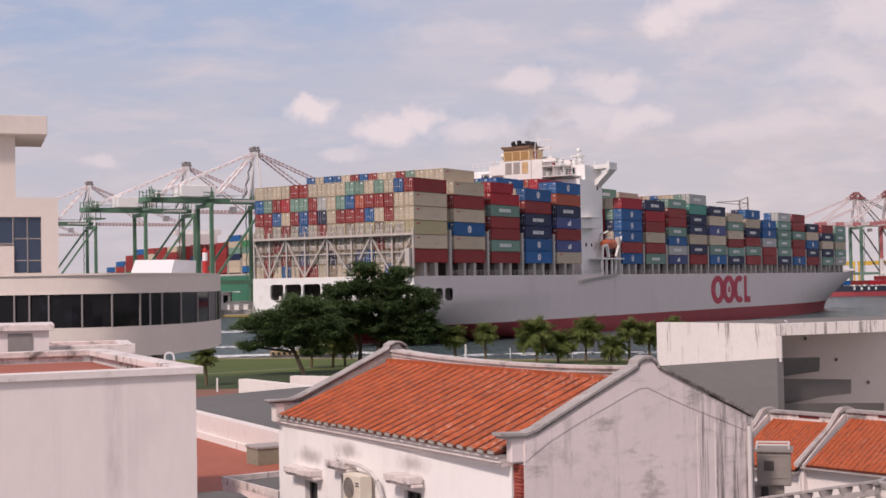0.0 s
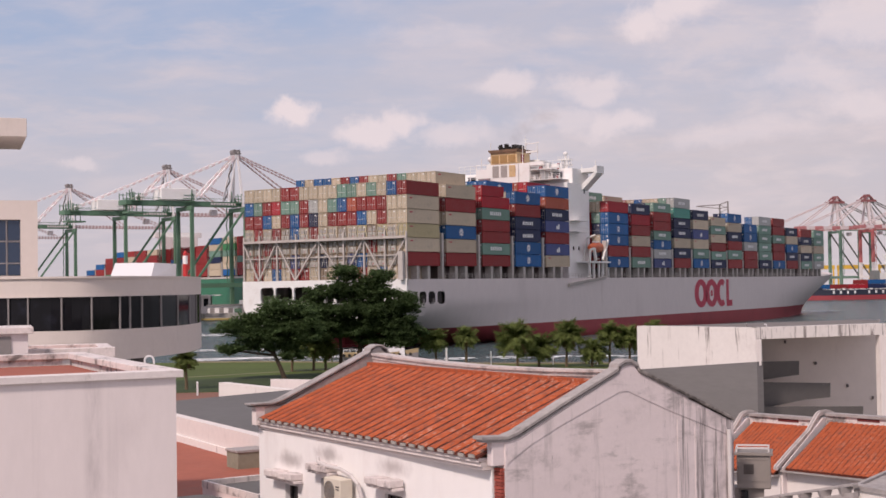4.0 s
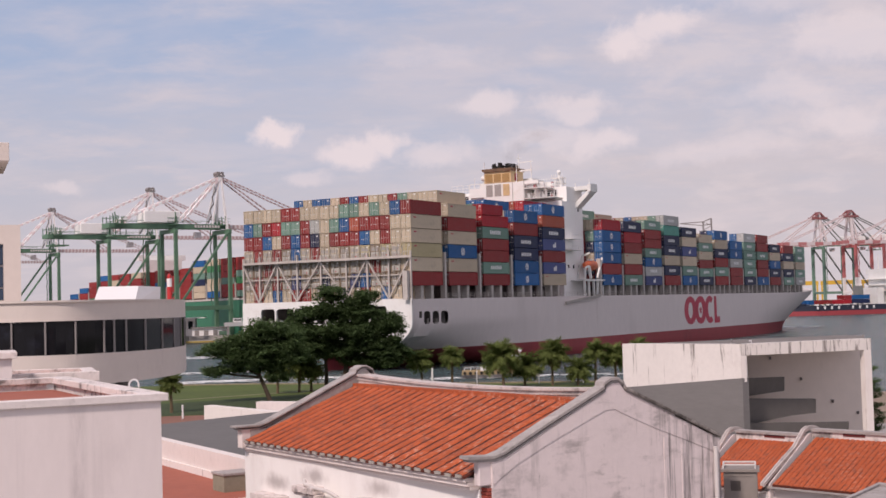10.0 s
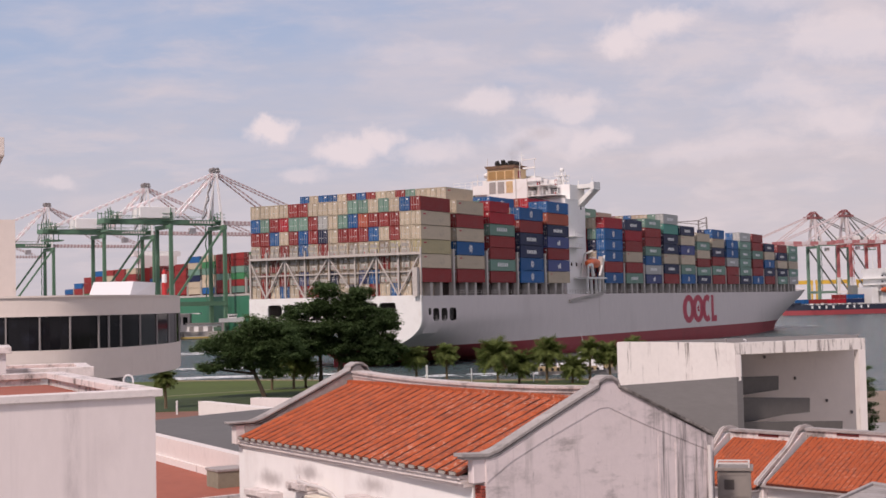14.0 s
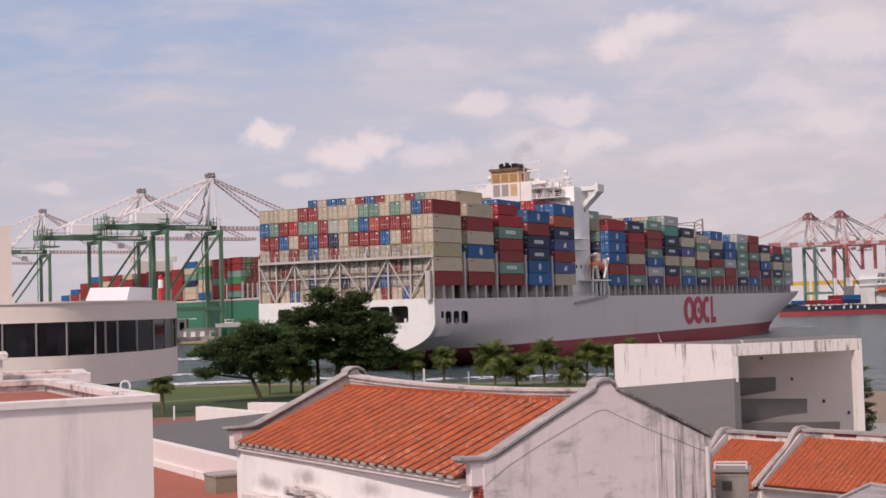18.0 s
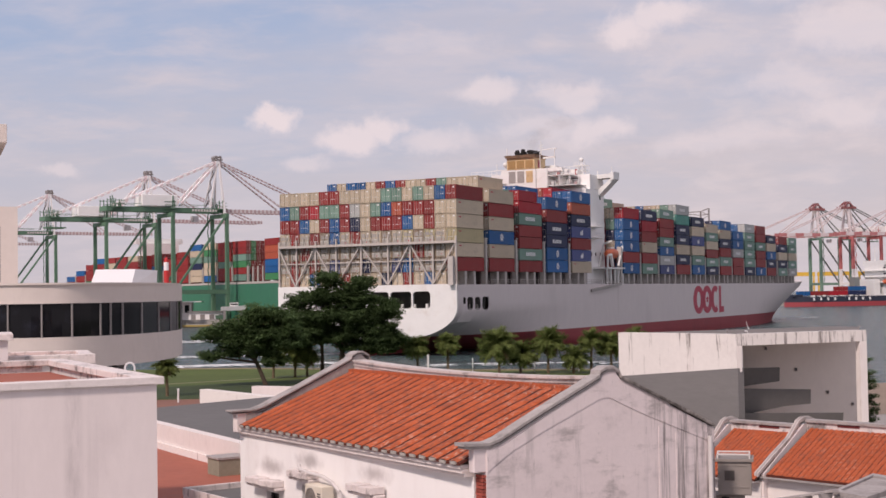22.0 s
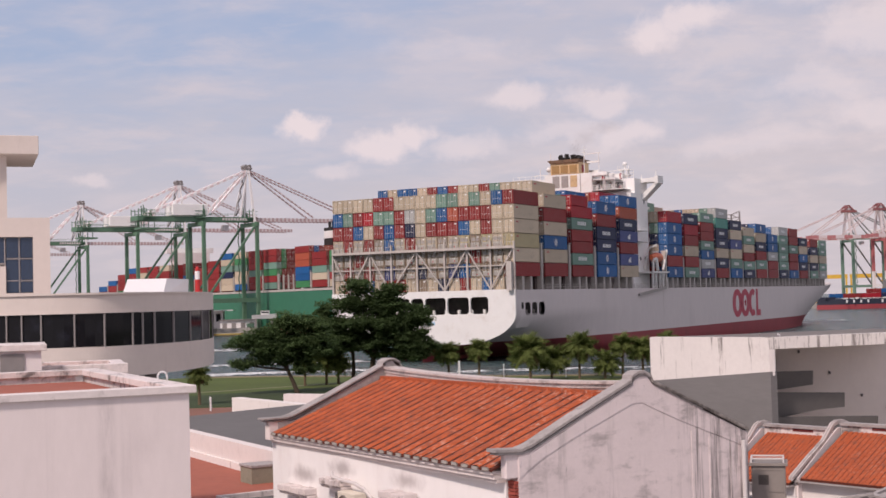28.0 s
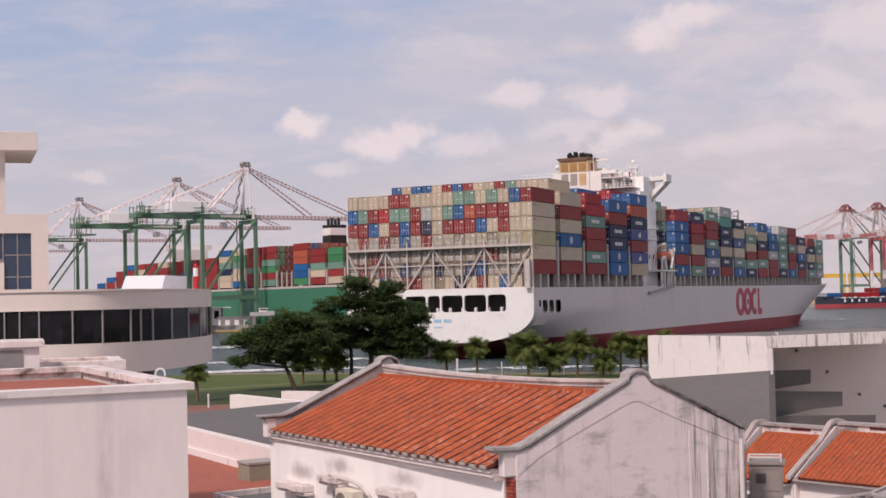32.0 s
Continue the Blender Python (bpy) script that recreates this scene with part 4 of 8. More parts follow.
def tile_material():
    k = Mat("orange_clay_tile", (0.43, 0.086, 0.025), 0.82, vary=0.22, big=0.9, small=9.0, per_piece=0.10, bump=0.3, stain=(0.22, 0.06, 0.032), stain_amount=0.6, stain_scale=1.6, place=True)
    fleck(k, 7.0, 0.50, 0.66, (0.20, 0.07, 0.045), 0.75)
    fleck(k, 9.0, 0.52, 0.63, (0.50, 0.33, 0.26), 0.75, (0.45, 0.36, 0.55), ((-0.521, 0.853, 0), 28.5, 24.0))
    return k.m


TILE = tile_material()


def speckled_plaster():
    k = Mat("weathered_white_plaster", (0.77, 0.69, 0.68), 0.88, vary=0.06, big=0.35, small=5.0, stain=(0.42, 0.37, 0.37), stain_amount=0.4, stain_scale=0.6, bump=0.12, stretch=(1, 1, 0.35), drip=((0.34, 0.30, 0.30), 0.5, 2.6, 0.12, 0.58, 0.78))
    fleck(k, 4.2, 0.655, 0.69, (0.20, 0.17, 0.165), 0.85, (0.35, 0.40, 0.60))
    fleck(k, 1.4, 0.60, 0.75, (0.50, 0.44, 0.43), 0.5)
    return k.m


PLASTER = speckled_plaster()


def block_wall():
    """Pinkish render with one broad vertical stain and small pock marks."""
    k = Mat("pinkish_render", (0.77, 0.69, 0.68), 0.88, vary=0.05, big=0.35, small=5.0, stain=(0.55, 0.48, 0.48), stain_amount=0.4, stain_scale=0.6, bump=0.12, stretch=(1, 1, 0.35), drip=((0.42, 0.37, 0.37), 0.22, 2.2, 0.10, 0.56, 0.74))
    fleck(k, 6.5, 0.69, 0.715, (0.25, 0.21, 0.205), 0.8, (0.35, 0.45, 0.60))
    nt = k.m.node_tree
    N, L = nt.nodes.new, nt.links.new
    co, sep, ns = N("ShaderNodeTexCoord"), N("ShaderNodeSeparateXYZ"), N("ShaderNodeTexNoise")
    mp = N("ShaderNodeMapping")
    mp.inputs["Scale"].default_value = (5.0, 5.0, 0.9)
    L(co.outputs["Object"], sep.inputs[0])
    L(co.outputs["Object"], mp.inputs["Vector"])
    L(mp.outputs[0], ns.inputs["Vector"])
    ns.inputs["Scale"].default_value, ns.inputs["Detail"].default_value, ns.inputs["Roughness"].default_value = 1.0, 8, 0.7
    d, a, r, n2, mu, mx = N("ShaderNodeMath"), N("ShaderNodeMath"), N("ShaderNodeMapRange"), N("ShaderNodeMapRange"), N("ShaderNodeMath"), N("ShaderNodeMix")
    d.operation, a.operation, mu.operation = "ADD", "ABSOLUTE", "MULTIPLY"
    d.inputs[1].default_value = 1.535
    L(sep.outputs[0], d.inputs[0])
    L(d.outputs[0], a.inputs[0])
    r.interpolation_type = "SMOOTHSTEP"
    r.inputs["From Min"].default_value, r.inputs["From Max"].default_value, r.inputs["To Min"].default_value, r.inputs["To Max"].default_value = 0.06, 0.20, 1.0, 0.0
    L(a.outputs[0], r.inputs["Value"])
    n2.inputs["From Min"].default_value, n2.inputs["From Max"].default_value, n2.inputs["To Max"].default_value = 0.3, 0.7, 0.55
    L(ns.outputs["Fac"], n2.inputs["Value"])
    L(r.outputs[0], mu.inputs[0])
    L(n2.outputs[0], mu.inputs[1])
    mx.data_type = "RGBA"
    L(mu.outputs[0], mx.inputs["Factor"])
    L(k.b.inputs["Base Color"].links[0].from_socket, mx.inputs["A"])
    mx.inputs["B"].default_value = (0.34, 0.295, 0.30, 1)
    L(mx.outputs["Result"], k.b.inputs["Base Color"])
    return k.m


BLOCK_WALL = block_wall()
SLAB_EDGE = mat("stained_slab_edge", (0.72, 0.655, 0.64), 0.9, vary=0.1, big=1.0, small=8.0, stain=(0.30, 0.265, 0.26), stain_amount=0.75, stain_scale=1.6, bump=0.3, sharp=(0.53, 0.7), drip=((0.20, 0.175, 0.17), 0.6, 3.0, 1.2, 0.6, 0.72))
# clay bed, its colour darkened to paint the shade between the rolls
SHADED_TILE_BED = mat("tile_trough_painted_shade", (0.10, 0.022, 0.012), 0.9, vary=0.4, big=0.8, small=10.0, bump=0.3)
MORTAR = mat("grey_lime_mortar", (0.36, 0.33, 0.30), 0.95, vary=0.3, small=8.0, bump=0.4)
TERRACE_PLASTER = mat("pale_terrace_plaster", (0.74, 0.67, 0.64), 0.88, vary=0.06, big=0.4, small=5.0, stain=(0.5, 0.44, 0.42), stain_amount=0.4, stain_scale=0.7, bump=0.1, drip=((0.36, 0.32, 0.30), 0.5, 1.6, 0.3, 0.62, 0.74))
RED_ROOF = mat("red_oxide_roof_paint", (0.36, 0.105, 0.065), 0.85, vary=0.15, big=0.4, small=3.0, stain=(0.25, 0.12, 0.09), stain_amount=0.5, stain_scale=0.8)
GREY_WALL = mat("grey_cement_render", (0.175, 0.167, 0.165), 0.9, vary=0.12, big=0.15, small=3.0, stain=(0.12, 0.116, 0.116), stain_amount=0.6, stain_scale=0.4, stretch=(0.4, 0.4, 2.0))
DRIP_LINTEL = mat("rain_blackened_concrete_beam", (0.73, 0.685, 0.655), 0.88, vary=0.06, small=4.0, stain=(0.42, 0.37, 0.35), stain_amount=0.5, stain_scale=1.2, bump=0.1, drip=((0.13, 0.105, 0.10), 0.8, 4.5, 0.5, 0.50, 0.64))
MOSSY = mat("moss_blackened_white_coping", (0.70, 0.63, 0.61), 0.95, vary=0.15, big=1.0, small=7.0, stain=(0.075, 0.066, 0.06), stain_amount=0.85, stain_scale=1.6, bump=0.4, sharp=(0.51, 0.68), drip=((0.12, 0.10, 0.095), 0.7, 4.0, 0.8, 0.56, 0.70))
DARK_ROOF = mat("dark_grey_cement_roof", (0.13, 0.125, 0.122), 0.9, vary=0.15, big=0.15, small=2.0, stain=(0.09, 0.085, 0.085), stain_amount=0.5, stain_scale=0.3)
BEIGE_WALL = mat("pale_beige_panel", (0.63, 0.56, 0.52), 0.75, vary=0.05, big=0.1, small=2.0, stain=(0.5, 0.43, 0.40), stain_amount=0.3, stain_scale=0.3, drip=((0.42, 0.36, 0.34), 0.35, 0.9, 0.25, 0.58, 0.75))
BRICK = mat("red_brick", (0.34, 0.07, 0.05), 0.85, vary=0.15, small=12.0, per_piece=0.2)
# the bluish blotches paint faint reflections into the dark glass
WINDOW = mat("dark_glass_painted_reflections", (0.008, 0.008, 0.010), 0.05, vary=0.1, bump=0.0, stain=(0.022, 0.024, 0.036), stain_amount=0.7, stain_scale=0.5)
WINDOW.node_tree.nodes["Principled BSDF"].inputs["IOR"].default_value = 1.3
DRIP_WHITE = mat("rain_streaked_white_concrete", (0.73, 0.685, 0.655), 0.88, vary=0.06, small=4.0, stain=(0.5, 0.43, 0.41), stain_amount=0.4, stain_scale=0.8, bump=0.1, drip=((0.14, 0.115, 0.105), 0.85, 2.6, 0.22, 0.575, 0.665))
BLUE_GLASS = mat("blue_grey_glass", (0.03, 0.05, 0.09), 0.06, vary=0.2, bump=0.0)
FRAME_DARK = mat("brown_window_frame", (0.10, 0.085, 0.085), 0.5, vary=0.1)
BAR_PALE = mat("dull_aluminium_bar", (0.34, 0.31, 0.31), 0.5, vary=0.1)
AC_WHITE = mat("yellowed_white_enamel", (0.70, 0.64, 0.54), 0.5, vary=0.06, small=6.0)
FAN_BROWN = mat("shaded_brown_enamel", (0.26, 0.22, 0.17), 0.7, vary=0.15, small=6.0)
METAL_GREY = mat("dull_grey_sheet_metal", (0.24, 0.22, 0.215), 0.6, vary=0.12, small=4.0)
PIPE_GREY = mat("pale_plastic_pipe", (0.62, 0.58, 0.57), 0.6, vary=0.08)
POLE_RED = mat("red_marker_paint", (0.50, 0.03, 0.03), 0.5, vary=0.1)
POLE_WHITE = mat("white_marker_paint", (0.78, 0.76, 0.76), 0.5, vary=0.05)


def water_material():
    m = bpy.data.materials.new("harbour_water")
    m.use_nodes = True
    nt = m.node_tree
    N, L = nt.nodes.new, nt.links.new
    b = nt.nodes["Principled BSDF"]
    b.inputs["Base Color"].default_value = (0.055, 0.085, 0.085, 1)
    b.inputs["Roughness"].default_value, b.inputs["IOR"].default_value = 0.22, 1.33
    co = N("ShaderNodeTexCoord")
    heights = []
    for scale, stretch in ((0.055, (1, 0.6, 1)), (0.30, (1, 0.7, 1)), (1.3, (1, 1, 1))):
        mp = N("ShaderNodeMapping")
        mp.inputs["Scale"].default_value = stretch
        mp.inputs["Rotation"].default_value = (0, 0, 0.5)
        L(co.outputs["Object"], mp.inputs["Vector"])
        n = N("ShaderNodeTexNoise")
        n.inputs["Scale"].default_value, n.inputs["Detail"].default_value = scale, 3
        L(mp.outputs[0], n.inputs["Vector"])
        heights.append(n.outputs["Fac"])
    normal = None
    for h, d in zip(heights, (5.0, 3.2, 0.9)):
        bp = N("ShaderNodeBump")
        bp.inputs["Strength"].default_value, bp.inputs["Distance"].default_value = 1.0, d
        L(h, bp.inputs["Height"])
        if normal:
            L(normal, bp.inputs["Normal"])
        normal = bp.outputs[0]
    L(normal, b.inputs["Normal"])
    mx = N("ShaderNodeMix")
    mx.data_type = "RGBA"
    mx.inputs["A"].default_value, mx.inputs["B"].default_value = (0.03, 0.065, 0.07, 1), (0.075, 0.115, 0.118, 1)
    L(heights[0], mx.inputs["Factor"])
    L(mx.outputs["Result"], b.inputs["Base Color"])
    return m


WATER = water_material()


def sooted_wall():
    """White wall paint with soot smudges above the window hoods."""
    k = Mat("sooted_white_wall", (0.88, 0.855, 0.845), 0.85, vary=0.03, big=0.3, small=4.0, stain=(0.6, 0.5, 0.48), stain_amount=0.3, stain_scale=0.7, bump=0.08, stretch=(1, 1, 0.4))
    nt = k.m.node_tree
    N, L = nt.nodes.new, nt.links.new
    co, ns = N("ShaderNodeTexCoord"), N("ShaderNodeTexNoise")
    ns.inputs["Scale"].default_value, ns.inputs["Detail"].default_value = 3.0, 6
    L(co.outputs["Object"], ns.inputs["Vector"])
    col = k.b.inputs["Base Color"].links[0].from_socket
    for x, z, w, h in ((-8.9, 8.42, 1.1, 0.3), (-6.9, 8.74, 0.85, 0.28), (-3.95, 8.74, 0.9, 0.3)):
        mp, ln, ad, rg, mx = N("ShaderNodeMapping"), N("ShaderNodeVectorMath"), N("ShaderNodeMath"), N("ShaderNodeMapRange"), N("ShaderNodeMix")
        mp.inputs["Location"].default_value, mp.inputs["Scale"].default_value = (-x / w, 0, -z / h), (1 / w, 0, 1 / h)
        L(co.outputs["Object"], mp.inputs["Vector"])
        ln.operation = "LENGTH"
        L(mp.outputs[0], ln.inputs[0])
        ad.operation = "ADD"
        L(ln.outputs["Value"], ad.inputs[0])
        L(ns.outputs["Fac"], ad.inputs[1])
        rg.interpolation_type = "SMOOTHSTEP"
        rg.inputs["From Min"].default_value, rg.inputs["From Max"].default_value, rg.inputs["To Min"].default_value, rg.inputs["To Max"].default_value = 0.55, 1.5, 0.62, 0.0
        L(ad.outputs[0], rg.inputs["Value"])
        mx.data_type = "RGBA"
        L(rg.outputs[0], mx.inputs["Factor"])
        L(col, mx.inputs["A"])
        mx.inputs["B"].default_value = (0.26, 0.22, 0.22, 1)
        col = mx.outputs["Result"]
    L(col, k.b.inputs["Base Color"])
    return k.m


SOOTED_WALL = sooted_wall()
PALE_TRIM = mat("pale_plaster_moulding", (0.76, 0.68, 0.655), 0.9, vary=0.1, big=1.0, small=7.0, stain=(0.36, 0.31, 0.295), stain_amount=0.6, stain_scale=1.6, bump=0.25, sharp=(0.53, 0.70))
HOOD_SLAB = mat("soot_flecked_white_slab", (0.70, 0.625, 0.61), 0.9, vary=0.15, big=1.5, small=9.0, stain=(0.20, 0.17, 0.165), stain_amount=0.75, stain_scale=3.0, bump=0.3, sharp=(0.50, 0.66))


def gable_plaster():
    """Pinkish grey plaster with sooty smears, and rain streaks towards the back corner."""
    k = Mat("gable_plaster", (0.75, 0.655, 0.65), 0.9, vary=0.06, big=0.5, small=7.0, stain=(0.40, 0.35, 0.345), stain_amount=0.75, stain_scale=0.7, bump=0.12, stretch=(1, 0.8, 1.2), sharp=(0.50, 0.70))
    nt = k.m.node_tree
    N, L = nt.nodes.new, nt.links.new
    co, sep = N("ShaderNodeTexCoord"), N("ShaderNodeSeparateXYZ")
    L(co.outputs["Object"], sep.inputs[0])
    col = k.b.inputs["Base Color"].links[0].from_socket
    for scale, a0, a1, y0, y1, tone, amount in (((4.6, 4.6, 0.2), 0.47, 0.62, 4.6, 5.2, 0.09, 0.78), ((1.1, 0.7, 1.9), 0.53, 0.72, -3.0, 1.0, 0.20, 0.65), ((2.6, 2.6, 0.22), 0.53, 0.72, -3.0, 1.0, 0.25, 0.5), ((14.0, 14.0, 2.2), 0.60, 0.74, -3.0, 1.0, 0.12, 0.5)):
        mp, n, r, ry, mu, mx = N("ShaderNodeMapping"), N("ShaderNodeTexNoise"), N("ShaderNodeMapRange"), N("ShaderNodeMapRange"), N("ShaderNodeMath"), N("ShaderNodeMix")
        mp.inputs["Scale"].default_value = scale
        L(co.outputs["Object"], mp.inputs["Vector"])
        n.inputs["Scale"].default_value, n.inputs["Detail"].default_value, n.inputs["Roughness"].default_value = 1.0, 8, 0.68
        L(mp.outputs[0], n.inputs["Vector"])
        r.interpolation_type = "SMOOTHSTEP"
        r.inputs["From Min"].default_value, r.inputs["From Max"].default_value, r.inputs["To Max"].default_value = a0, a1, amount
        L(n.outputs["Fac"], r.inputs["Value"])
        ry.inputs["From Min"].default_value, ry.inputs["From Max"].default_value = y0, y1
        L(sep.outputs[1], ry.inputs["Value"])
        mu.operation = "MULTIPLY"
        L(r.outputs[0], mu.inputs[0])
        L(ry.outputs[0], mu.inputs[1])
        mx.data_type = "RGBA"
        L(mu.outputs[0], mx.inputs["Factor"])
        L(col, mx.inputs["A"])
        mx.inputs["B"].default_value = (tone, tone * 0.9, tone * 0.88, 1)
        col = mx.outputs["Result"]
    L(col, k.b.inputs["Base Color"])
    return k.m


GABLE_WALL = gable_plaster()
RIDGE_PLASTER = mat("flaking_white_ridge_plaster", (0.57, 0.50, 0.48), 0.95, vary=0.15, big=1.5, small=8.0, stain=(0.27, 0.235, 0.22), stain_amount=0.75, stain_scale=2.4, bump=0.35, sharp=(0.49, 0.66))
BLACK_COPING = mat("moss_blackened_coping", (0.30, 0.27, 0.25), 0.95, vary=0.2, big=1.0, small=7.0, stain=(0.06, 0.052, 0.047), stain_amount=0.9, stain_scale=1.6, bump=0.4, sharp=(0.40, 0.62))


def plan_wall(bm, a, b, z0, z1, thick, slot=0, side=1):
    """An upright slab from plan point a to b; thick to the left (side 1) or right (-1) of that way."""
    a, b = Vector(a), Vector(b)
    d = (b - a).normalized()
    n = Vector((-d.y, d.x)) * thick * side
    pts = [a, b, b + n, a + n]
    if side < 0:
        pts = pts[::-1]
    prism(bm, [tuple(p) for p in pts], z0, z1, slot)


def polar(az, d):
    """A place in the plan by its bearing from the lookout, in degrees, and its distance."""
    return (d * math.sin(radians(az)), d * math.cos(radians(az)))


bm = B()
box(bm, -3000, 140, -3.0, 3500, 4700, 0.0)
structure("water", bm, WATER, "choppy grey-green harbour water", "water")
bm = B()
SHORE = [polar(11.5, 184), polar(7.1, 184.5), polar(2.9, 187), polar(-3.5, 196.5), polar(-6.6, 203), polar(-10, 207)]
prism(bm, [(-600, -150), (600, -150), (600, 148), (44, 148), *SHORE, (-600, 230)], -3.1, 2.0)
structure("ground", bm, GRASS, "mown park lawn along the harbour shore", "ground")
bm = B()
prism(bm, [(-60, 149.5), (-28.6, 168.9), (-16.0, 178.4), (-10.0, 180.5), (-10.0, 181.9), (-16.0, 179.9), (-28.6, 170.4), (-60, 151.2)], 1.9, 2.012)
structure("footpath", bm, mat("trodden_footpath", (0.17, 0.17, 0.09), 0.9, vary=0.2, small=2.0), "narrow worn footpath across the lawn", "path")
# a dark green sheet that paints the shade lying on the lawn
bm = B()
prism(bm, [(-60, 143.5), (-20, 143.5), (12, 143.5), (12, 174), (-14, 173.5), (-27, 164.5), (-60, 145.5)], 1.9, 2.02)
structure("ground_cover", bm, mat("painted_lawn_shade", (0.030, 0.050, 0.012), 0.95, vary=0.4, big=0.15, small=1.6, bump=0.6), "flat dark green sheet for the shaded part of the lawn", "ground cover")
bm = B()
box(bm, -60, 120, 1.9, -19, 143, 2.008)
structure("pavement", bm, BROWN_PAVING, "red-brown paved forecourt beside the lawn", "pavement")
bm = B()
box(bm, -90, -80, 1.9, 90, 112, 2.005)
structure("town_paving", bm, mat("grey_town_paving", (0.27, 0.25, 0.235), 0.9, vary=0.15, big=0.1, small=2.0), "grey paved yards and lanes between the houses", "pavement")
bm = B()
box(bm, 26, 112.2, 1.9, 120, 148.1, 2.01)
structure("earth_bank", bm, mat("bare_brown_earth", (0.24, 0.18, 0.135), 0.95, vary=0.25, big=0.1, small=1.5, bump=0.4), "bare brown earth bank at the water", "ground")
bm = B()
box(bm, 9, 44, 1.9, 40, 70, 2.016)
structure("forecourt", bm, mat("pale_concrete_paving", (0.50, 0.46, 0.42), 0.9, vary=0.12, small=2.0), "pale concrete forecourt of the pavilion", "pavement")
bm = B()
for q0, q1 in zip(SHORE, SHORE[1:]):
    plan_wall(bm, q0, q1, 1.9, 2.16, 0.6)
structure("quay_edge", bm, mat("sandy_stone_edging", (0.25, 0.21, 0.14), 0.95, vary=0.3, big=0.3, small=1.5), "low sandy stone edging along the water", "kerb")

# ---- the tiled house in front ----
HOUSE = Matrix.Translation((0.963, 25.89, 0)) @ Matrix(((0.521, 0.853, 0, 0), (-0.853, 0.521, 0, 0), (0, 0, 1, 0), (0, 0, 0, 1)))
# here x runs from the far gable (-10.05) to the near gable (0), y from the front (0.45) to the back (6.6)


def bar_profile(bm, pts, width0, width1, thick, slot=0):
    """A coping along points in y and z, between two x, that thick downwards."""
    n = len(pts)
    ring = []
    for y, z in pts:
        ring.append([bm.verts.new(p) for p in ((width0, y, z - thick), (width1, y, z - thick), (width1, y, z), (width0, y, z))])
    for a, b in zip(ring, ring[1:]):
        for k in range(4):
            bm.faces.new((a[k], a[(k + 1) % 4], b[(k + 1) % 4], b[k])).material_index = slot
    bm.faces.new(ring[0][::-1]).material_index = slot
    bm.faces.new(ring[-1]).material_index = slot


def extrude_yz(bm, pts, x0, x1, slot=0):
    a = [bm.verts.new((x0, y, z)) for y, z in pts]
    b = [bm.verts.new((x1, y, z)) for y, z in pts]
    n = len(pts)
    bm.faces.new(a[::-1]).material_index = slot
    bm.faces.new(b).material_index = slot
    for k in range(n):
        bm.faces.new((a[k], a[(k + 1) % n], b[(k + 1) % n], b[k])).material_index = slot


def tile_mesh(length, radius, mats, lift=0.0):
    """A curved cover tile that lies along y, its lower end at the origin, slightly tapered."""
    bm = B()
    rows = []
    for y, r in ((0.0, radius), (length, radius * 0.95)):
        rows.append([[bm.verts.new((q * math.cos(a), y, q * math.sin(a) * 0.26 + (0.004 if y == 0 else 0))) for a in np.linspace(0, math.pi, 7)] for q in (r, r - 0.018)])
    for k in range(6):
        bm.faces.new((rows[0][0][k], rows[0][0][k + 1], rows[1][0][k + 1], rows[1][0][k]))
        bm.faces.new((rows[0][1][k], rows[0][0][k], rows[0][0][k + 1], rows[0][1][k + 1])[::-1])
    bmesh.ops.recalc_face_normals(bm, faces=bm.faces[:])
    return mesh_of("tile", bm, mats, smooth=True)


